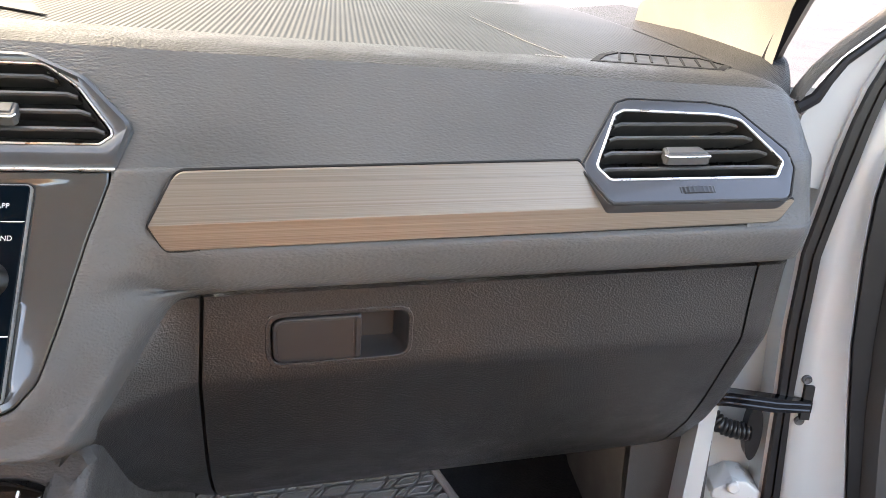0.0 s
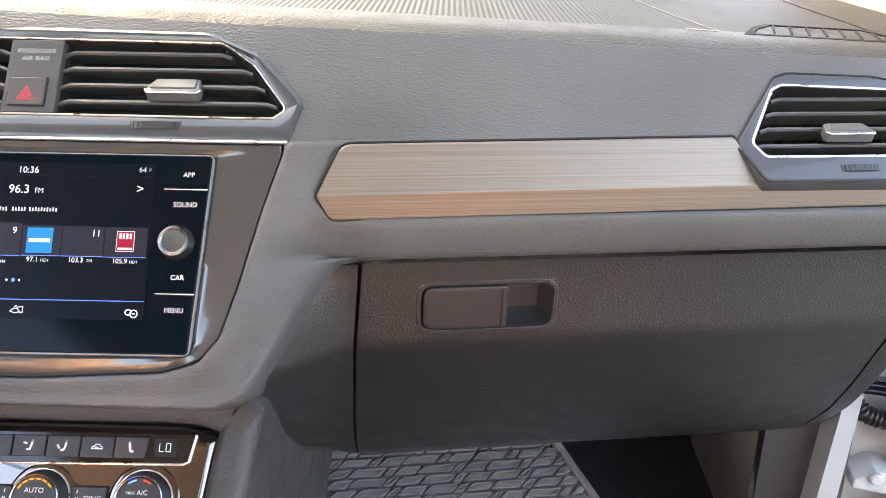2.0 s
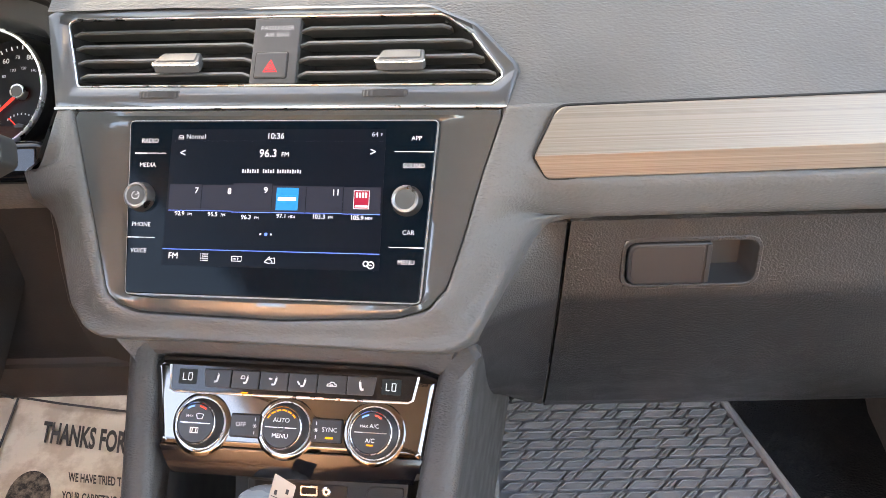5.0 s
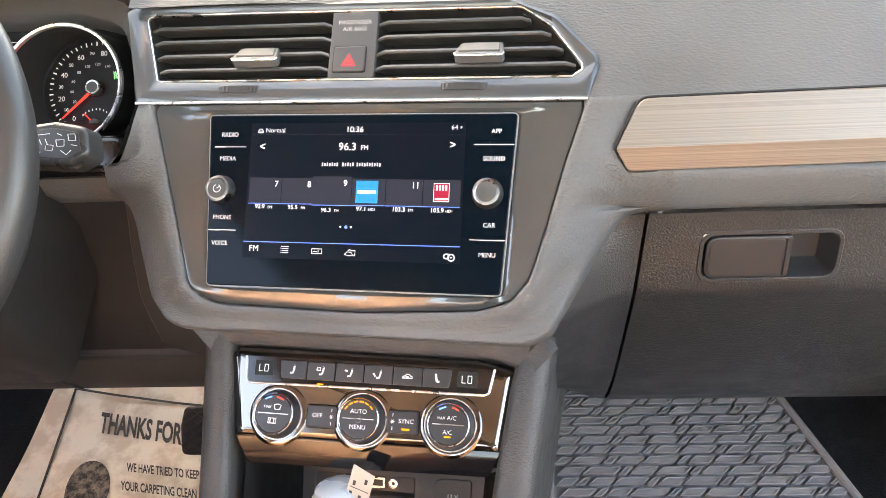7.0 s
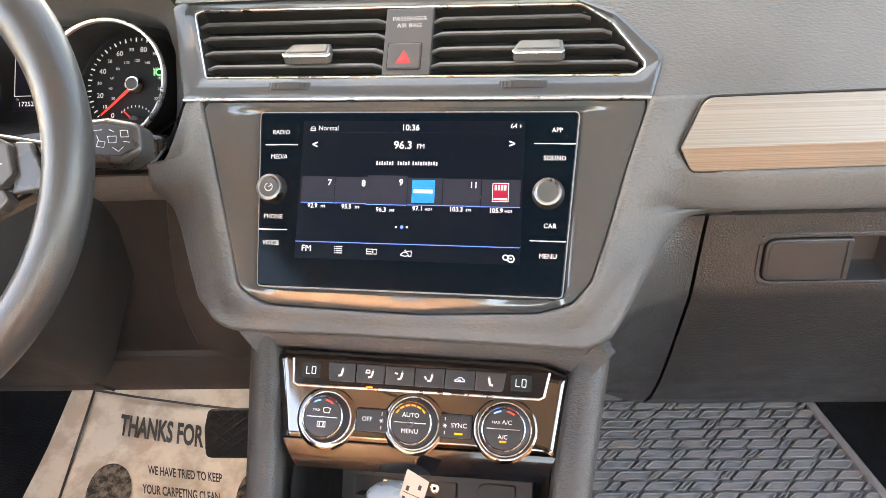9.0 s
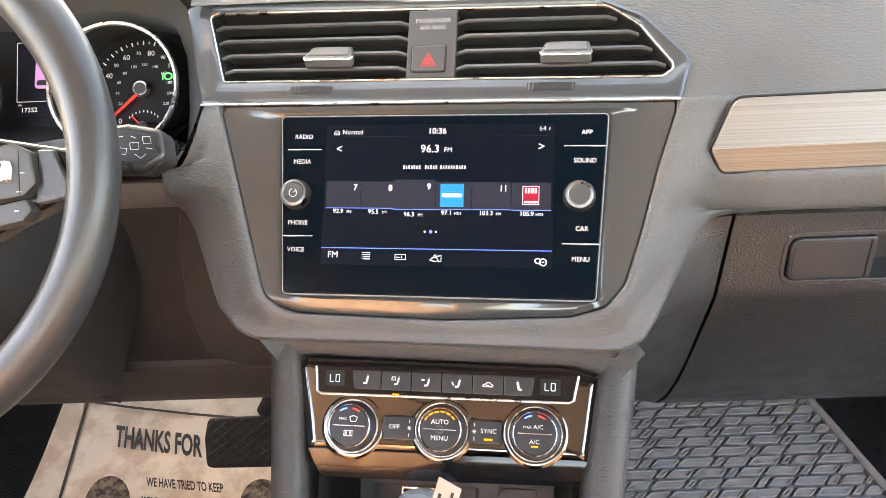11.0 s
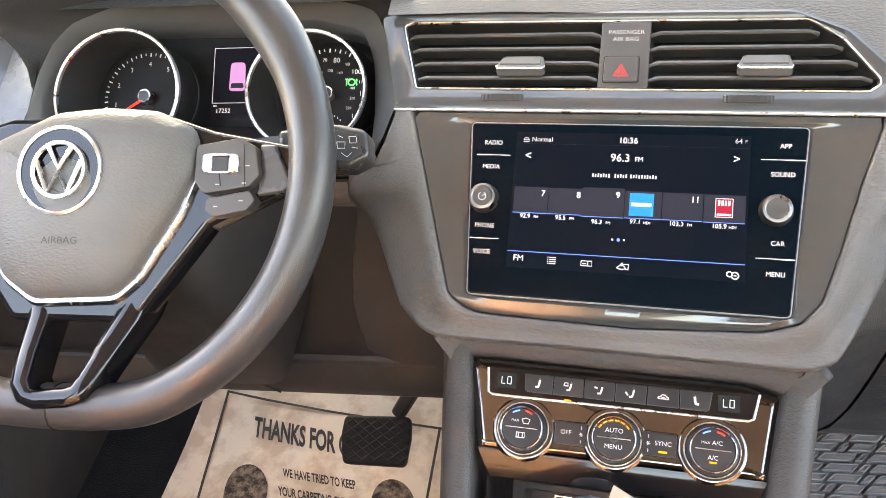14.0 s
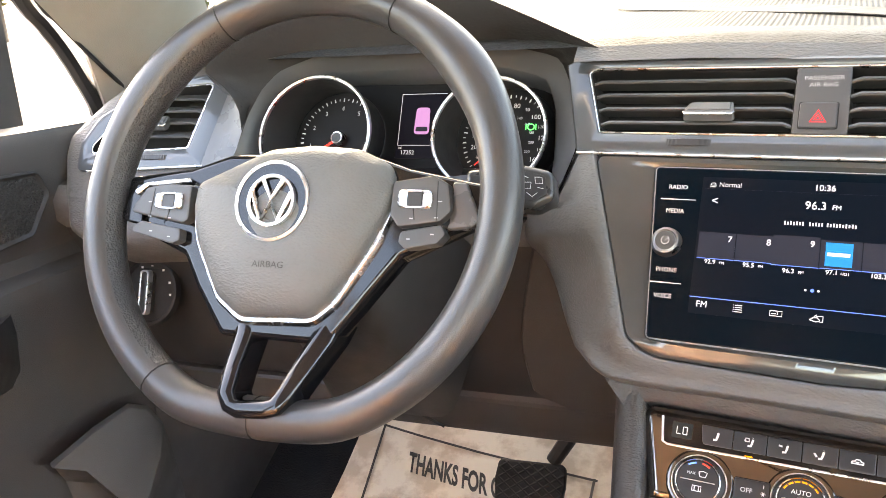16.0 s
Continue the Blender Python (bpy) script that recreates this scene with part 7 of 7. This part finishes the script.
back = CAR.inverted()
RIGHT_PILLAR = [[(0.735, 1.13, 1.19), (0.758, 1.0, 1.20), (0.756, 0.87, 1.18), (0.752, 0.785, 1.165), (0.764, 0.83, 1.16)], [(0.725, 1.06, 1.272), (0.742, 0.95, 1.256), (0.746, 0.835, 1.238), (0.744, 0.752, 1.228), (0.756, 0.80, 1.222)], [(0.718, 0.97, 1.300), (0.730, 0.885, 1.288), (0.734, 0.800, 1.274), (0.742, 0.722, 1.272), (0.754, 0.77, 1.266)], [(0.66, 0.64, 1.47), (0.665, 0.60, 1.465), (0.67, 0.55, 1.455), (0.69, 0.50, 1.445), (0.715, 0.48, 1.43)], [(0.575, 0.36, 1.60), (0.58, 0.34, 1.595), (0.59, 0.31, 1.585), (0.62, 0.28, 1.57), (0.66, 0.26, 1.55)]]
shell_strip("pillar_right", [[tuple(back @ Vector(p)) for p in row] for row in RIGHT_PILLAR], pillar_trim_dimmed, "beige windscreen pillar trim", "pillar", 0.003)
shell_strip("pillar_left", [[(-0.70, 0.92, 1.16), (-0.675, 0.80, 1.20), (-0.69, 0.74, 1.18), (-0.725, 0.68, 1.14)], [(-0.665, 0.80, 1.285), (-0.645, 0.735, 1.285), (-0.665, 0.66, 1.275), (-0.71, 0.635, 1.255)], [(-0.54, 0.56, 1.48), (-0.55, 0.48, 1.46), (-0.59, 0.42, 1.44), (-0.63, 0.38, 1.42)], [(-0.46, 0.36, 1.60), (-0.48, 0.30, 1.58), (-0.52, 0.26, 1.56), (-0.56, 0.22, 1.54)]], pillar_trim_dimmed, "beige windscreen pillar trim", "pillar")
SEAL_LEFT = [tuple(CAR @ Vector(p)) for p in smooth_keys([(-0.735, 0.672, 1.15), (-0.725, 0.661, 1.179), (-0.725, 0.644, 1.214), (-0.725, 0.622, 1.251), (-0.722, 0.596, 1.280), (-0.715, 0.568, 1.303), (-0.66, 0.46, 1.39), (-0.595, 0.24, 1.52)], 4)]
SEAL_RIGHT = [(0.752, 0.775, 1.15), (0.7515, 0.762, 1.213), (0.7520, 0.750, 1.234), (0.7525, 0.735, 1.255), (0.7530, 0.720, 1.276), (0.74, 0.60, 1.38), (0.69, 0.40, 1.50), (0.65, 0.25, 1.56)]
for path in (SEAL_LEFT, SEAL_RIGHT):
    bm = bmesh.new()
    tube(bm, path, 0.010, 8)
    thing("pillar_seal", bm, rubber, "black rubber door seal along the windscreen pillar", "seal")
bm = bmesh.new()
sheet_grid(bm, [[tuple(CAR @ Vector((x, y, z + 0.05 * (1 - ((x - 0.05) / 0.62) ** 2)))) for x in stations(-0.58, 0.68, 10)] for y, z in ((0.40, 1.56), (0.28, 1.585), (0.0, 1.61), (-0.6, 1.63), (-1.5, 1.60))])
thicken(bm, 0.02)
thing("ceiling", bm, beige_trim, "pale beige headliner", "ceiling", kind="structure")
bm = bmesh.new()
sheet_grid(bm, [[tuple(CAR @ Vector((0.05 + (x - 0.05) * k, y + 0.10 * (1 - ((x - 0.05) / 0.7) ** 2), z))) for x in stations(-0.65, 0.75, 10)] for y, z, k in ((0.36, 1.60, 0.88), (0.66, 1.47, 0.94), (0.92, 1.36, 0.99), (1.15, 1.27, 1.02))])
thing("windscreen", bm, tinted_glass(), "clear raked windscreen", "windscreen", kind="structure")
# low unseen walls closing the cabin behind the camera, toned for reflections and bounce
bm = bmesh.new()
brick(bm, CAR, -0.66, -1.50, 0.38, 0.76, -0.58, 0.93)
brick(bm, CAR, -0.66, -1.50, 0.92, 0.76, -1.30, 1.10)
for x0, x1 in ((0.765, 0.83), (-0.74, -0.665)):
    brick(bm, CAR, x0, -1.50, 0.38, x1, -0.46, 0.98)
    for y0 in (-1.50, -0.56):
        brick(bm, CAR, x0, y0, 0.97, x1, y0 + 0.10, 1.56)
thing("wall_back", bm, grained("dark_cloth", (0.10, 0.075, 0.055), 0.9, 300, 0.001), "plain dark wall closing the cabin at the rear", "wall", kind="structure")
# unseen seat blocks; bright tan throws warm light onto the trim
for x0, x1 in ((0.17, 0.72), (-0.63, -0.15)):
    bm = bmesh.new()
    side = fillet([(-0.06, 0.40), (-0.06, 0.64), (-0.10, 0.70), (-0.36, 0.69), (-0.44, 1.16), (-0.54, 1.18), (-0.52, 0.40)], [0.03, 0.04, 0.05, 0.05, 0.05, 0.04, 0.02], 4)
    loops(bm, [[tuple(CAR @ Vector((x, 0.5 * -0.5 + (p[0] + 0.25) * k, 0.8 + (p[1] - 0.8) * k))) for p in side] for x, k in ((x0, 0.94), (x0 + 0.03, 1.0), (x1 - 0.03, 1.0), (x1, 0.94))], Matrix(), True, True)
    thing("wall_seat", bm, grained("tan_cloth", (0.60, 0.34, 0.19), 0.65, 300, 0.001), "plain tan seat block closing the cabin behind", "wall", kind="structure", angle=50)
bm = bmesh.new()
sheet_grid(bm, [[tuple(CAR @ Vector(p)) for p in ((0.835, y, 0.38), (0.83, y, 0.80), (0.80, y, 1.16))] for y in (0.62, 0.9, 1.26)])
thicken(bm, 0.01)
thing("kick_panel", bm, low_plastic, "dark plastic kick panel beside the footwell", "panel", kind="structure")
bm = bmesh.new()
sheet_grid(bm, [[tuple(CAR @ Vector(p)) for p in ((-0.725, y, 0.36), (-0.72, y, 0.80), (-0.70, y, 1.14))] for y in (0.66, 0.9, 1.26)])
thicken(bm, 0.01)
thing("kick_panel", bm, low_plastic, "dark plastic kick panel beside the driver's footwell", "panel", kind="structure")

# ---------------------------------------------------------------- driver's door
ddoor = empty("driver_door", tuple(CAR @ Vector((-0.74, 0.2, 0.4))), "closed driver's door with dark trim and window", "car door")
bm = bmesh.new()
sheet_grid(bm, [[tuple(CAR @ Vector((x, y, z))) for x, z in ((-0.78, 1.163), (-0.735, 1.170), (-0.718, 1.165), (-0.712, 1.148), (-0.716, 1.09), (-0.728, 1.03), (-0.722, 1.015), (-0.705, 1.005), (-0.70, 0.99), (-0.71, 0.90), (-0.715, 0.70), (-0.715, 0.42))] for y in stations(-0.5, 0.78, 16)])
part("door_panel", bm, low_plastic, ddoor, "dark grey moulded door panel", 30)
SPK = CAR @ face_frame((-0.716, 0.50, 1.085), 0, 90) @ MM
bm = bmesh.new()
so = fillet([(-60, -38), (20, -30), (52, 10), (40, 36), (-60, 40)], 10, 4)
loops(bm, [at_w(inset(so, -4), -2), at_w(inset(so, -2), 5), at_w(so, 6), at_w(inset(so, 4), 3)], SPK, False, False)
sp = part("speaker_frame", bm, low_dark, ddoor)
bm = bmesh.new()
slab(bm, inset(so, 3.5), SPK, -1, 3.4, 0.5)
part("speaker_grille", bm, grained("grille", (0.02, 0.02, 0.02), 0.6, 420, 0.002, strength=1.0), sp, "black perforated speaker grille")
bm = bmesh.new()
for (y, z0, z1, x) in ((0.0, 0.80, 1.02, -0.66),):
    rows = []
    for yy, k in ((-0.5, 1.0), (0.30, 1.0), (0.40, 0.75), (0.46, 0.3), (0.475, 0.0)):
        rows.append([tuple(CAR @ Vector(p)) for p in ((-0.72, yy, 0.985), (-0.72 + 0.075 * k, yy, 0.985), (-0.72 + 0.085 * k, yy, 0.965), (-0.72 + 0.07 * k, yy, 0.93), (-0.72 + 0.02 * k, yy, 0.90), (-0.72, yy, 0.89))])
    loops(bm, rows, Matrix(), True, True)
part("armrest", bm, low_dark, ddoor, "dark padded armrest", 50)
bm = bmesh.new()
for y0, y1 in ((-0.5, 0.455), (0.495, 0.74)):
    sheet_grid(bm, [[tuple(CAR @ Vector((-0.755, y0, 1.16))), tuple(CAR @ Vector((-0.63, y0 * 0.75 if y0 < 0 else y0, 1.52)))], [tuple(CAR @ Vector((-0.755, y1, 1.16))), tuple(CAR @ Vector((-0.70 if y1 > 0.6 else -0.63, y1 * 0.78, 1.34 if y1 > 0.6 else 1.52)))]])
gl = part("window_pane", bm, window_glass, ddoor, "clear side window")
gl.visible_shadow = False
bm = bmesh.new()
loops(bm, [[tuple(CAR @ Vector(p)) for p in ((-0.778, 0.545, 1.15), (-0.756, 0.545, 1.15), (-0.756, 0.577, 1.15), (-0.778, 0.577, 1.15))], [tuple(CAR @ Vector(p)) for p in ((-0.774, 0.548, 1.36), (-0.752, 0.548, 1.36), (-0.752, 0.573, 1.36), (-0.774, 0.573, 1.36))]], Matrix(), True, True)
part("window_post", bm, matte_black, ddoor, "black window post")
# raised sill cover at the driver's feet, with flat faces
bolster = empty("sill_cover", tuple(CAR @ Vector((-0.68, 0.55, 0.70))), "dark plastic sill cover with flat faces by the driver's feet", "trim")
top_q = [(-0.66, 0.436, 0.823), (-0.66, 0.500, 0.831), (-0.66, 0.560, 0.832), (-0.658, 0.588, 0.815), (-0.652, 0.604, 0.785), (-0.645, 0.585, 0.755), (-0.64, 0.545, 0.715), (-0.64, 0.515, 0.722), (-0.65, 0.470, 0.800)]
bm = bmesh.new()
front = [Vector(p) for p in top_q]
mid = sum(front, Vector()) / len(front)
rows = [[tuple(CAR @ (mid + (p - mid) * k + Vector((dx, dy, dz)))) for p in front] for k, dx, dy, dz in ((1.0, -0.08, 0.14, -0.35), (1.0, -0.05, 0.06, -0.06), (1.0, -0.012, 0.012, -0.002), (0.985, -0.003, 0.003, 0.0), (0.96, 0, 0, 0))]
loops(bm, rows, Matrix(), False, True)
part("flat_face", bm, grained("sill_plastic", (0.09, 0.086, 0.083), 0.5, 900, 0.0004), bolster, "", 40)
bm = bmesh.new()
tube(bm, [tuple(CAR @ Vector(p)) for p in smooth_keys([(-0.700, 0.70, 1.165), (-0.692, 0.677, 1.198), (-0.690, 0.645, 1.225), (-0.690, 0.612, 1.254), (-0.688, 0.581, 1.281), (-0.684, 0.556, 1.301), (-0.64, 0.45, 1.40), (-0.59, 0.30, 1.53)], 4)], 0.0028, 6)
thing("trim_gap", bm, rubber, "thin dark gap along the windscreen pillar trim", "seal")

# ---------------------------------------------------------------- outside
def asphalt():
    mt, nt, b = material("asphalt", (0.09, 0.087, 0.089), 0.85)
    n = tex(nt, "ShaderNodeTexNoise", 1.1, Detail=8.0, Roughness=0.65)
    vary(nt, b, "Base Color", n.outputs["Fac"], (0.046, 0.044, 0.047), (0.070, 0.067, 0.070), (0.35, 0.65))
    f = tex(nt, "ShaderNodeTexNoise", 140.0, Detail=3.0)
    bump(nt, b, f.outputs["Fac"], 0.5, 0.01)
    return mt


bm = bmesh.new()
g = [-400, -60, -12, -3, 0, 3, 12, 60, 400]
sheet_grid(bm, [[(x, y, 0.085 * (y - 0.5)) for y in g] for x in g])
thing("ground", bm, asphalt(), "weathered pale grey asphalt lot", "ground", kind="structure")


def leafage():
    mt, nt, b = material("leafage", (0.09, 0.10, 0.03), 0.7)
    n = tex(nt, "ShaderNodeTexNoise", 2.2, Detail=4.0)
    vary(nt, b, "Base Color", n.outputs["Fac"], (0.05, 0.075, 0.02), (0.14, 0.12, 0.035))
    return mt


leaf_green = leafage()
bark = grained("bark", (0.11, 0.085, 0.065), 0.9, 9, 0.02, 0.2, 1.0)


def tree(x, y, height, seed):
    rng = random.Random(seed)
    z0 = 0.085 * (y - 0.5)
    root = empty("tree", (x, y, z0), "broad yellow-green tree beside the parking lot", "tree", "trees by the lot")
    bm = bmesh.new()
    tube(bm, [(x, y, z0 - 0.1), (x + 0.05, y, z0 + height * 0.25), (x - 0.05, y + 0.1, z0 + height * 0.5), (x, y, z0 + height * 0.85)], [0.24, 0.19, 0.13, 0.05], 10)
    for i in range(9):
        a = i * 2.4
        h = height * (0.34 + 0.05 * i)
        r = height * (0.34 - 0.022 * i)
        tube(bm, [(x, y, z0 + h), (x + 0.5 * r * math.cos(a), y + 0.5 * r * math.sin(a), z0 + h + 0.25 * r), (x + r * math.cos(a), y + r * math.sin(a), z0 + h + 0.6 * r)], [0.08, 0.05, 0.02], 7)
    part("trunk", bm, bark, root)
    verts, faces = [], []
    for i in range(1700):
        while True:
            p = Vector((rng.uniform(-1, 1), rng.uniform(-1, 1), rng.uniform(-1, 1)))
            if 0.25 < p.length < 1:
                break
        lump = 0.75 + 0.25 * math.sin(5 * p.x + seed) * math.cos(4 * p.y) + 0.12 * math.sin(9 * p.z)
        c = Vector((x, y, z0 + height * 0.50)) + Vector((p.x * 0.42, p.y * 0.42, p.z * 0.40)) * height * lump
        s = rng.uniform(0.10, 0.22)
        u = Vector((rng.gauss(0, 1), rng.gauss(0, 1), rng.gauss(0, 1))).normalized()
        w = u.orthogonal().normalized()
        k = len(verts)
        verts += [tuple(c - u * s), tuple(c + w * s * 0.55), tuple(c + u * s), tuple(c - w * s * 0.55)]
        faces.append((k, k + 1, k + 2, k + 3))
    me = bpy.data.meshes.new("crown")
    me.from_pydata(verts, [], faces)
    me.materials.append(leaf_green)
    crown = new("crown", me)
    crown.parent = root
    crown.matrix_basis = root.matrix_basis.inverted()
    tagged(crown, "loose crown of small yellow-green leaves")


for tx, ty, th, sd in ((-22.0, 15.6, 4.6, 3), (-17.6, 18.6, 4.8, 8), (-25.5, 12.4, 4.4, 12), (-13.0, 21.5, 5.0, 21)):
    tree(tx, ty, th, sd)
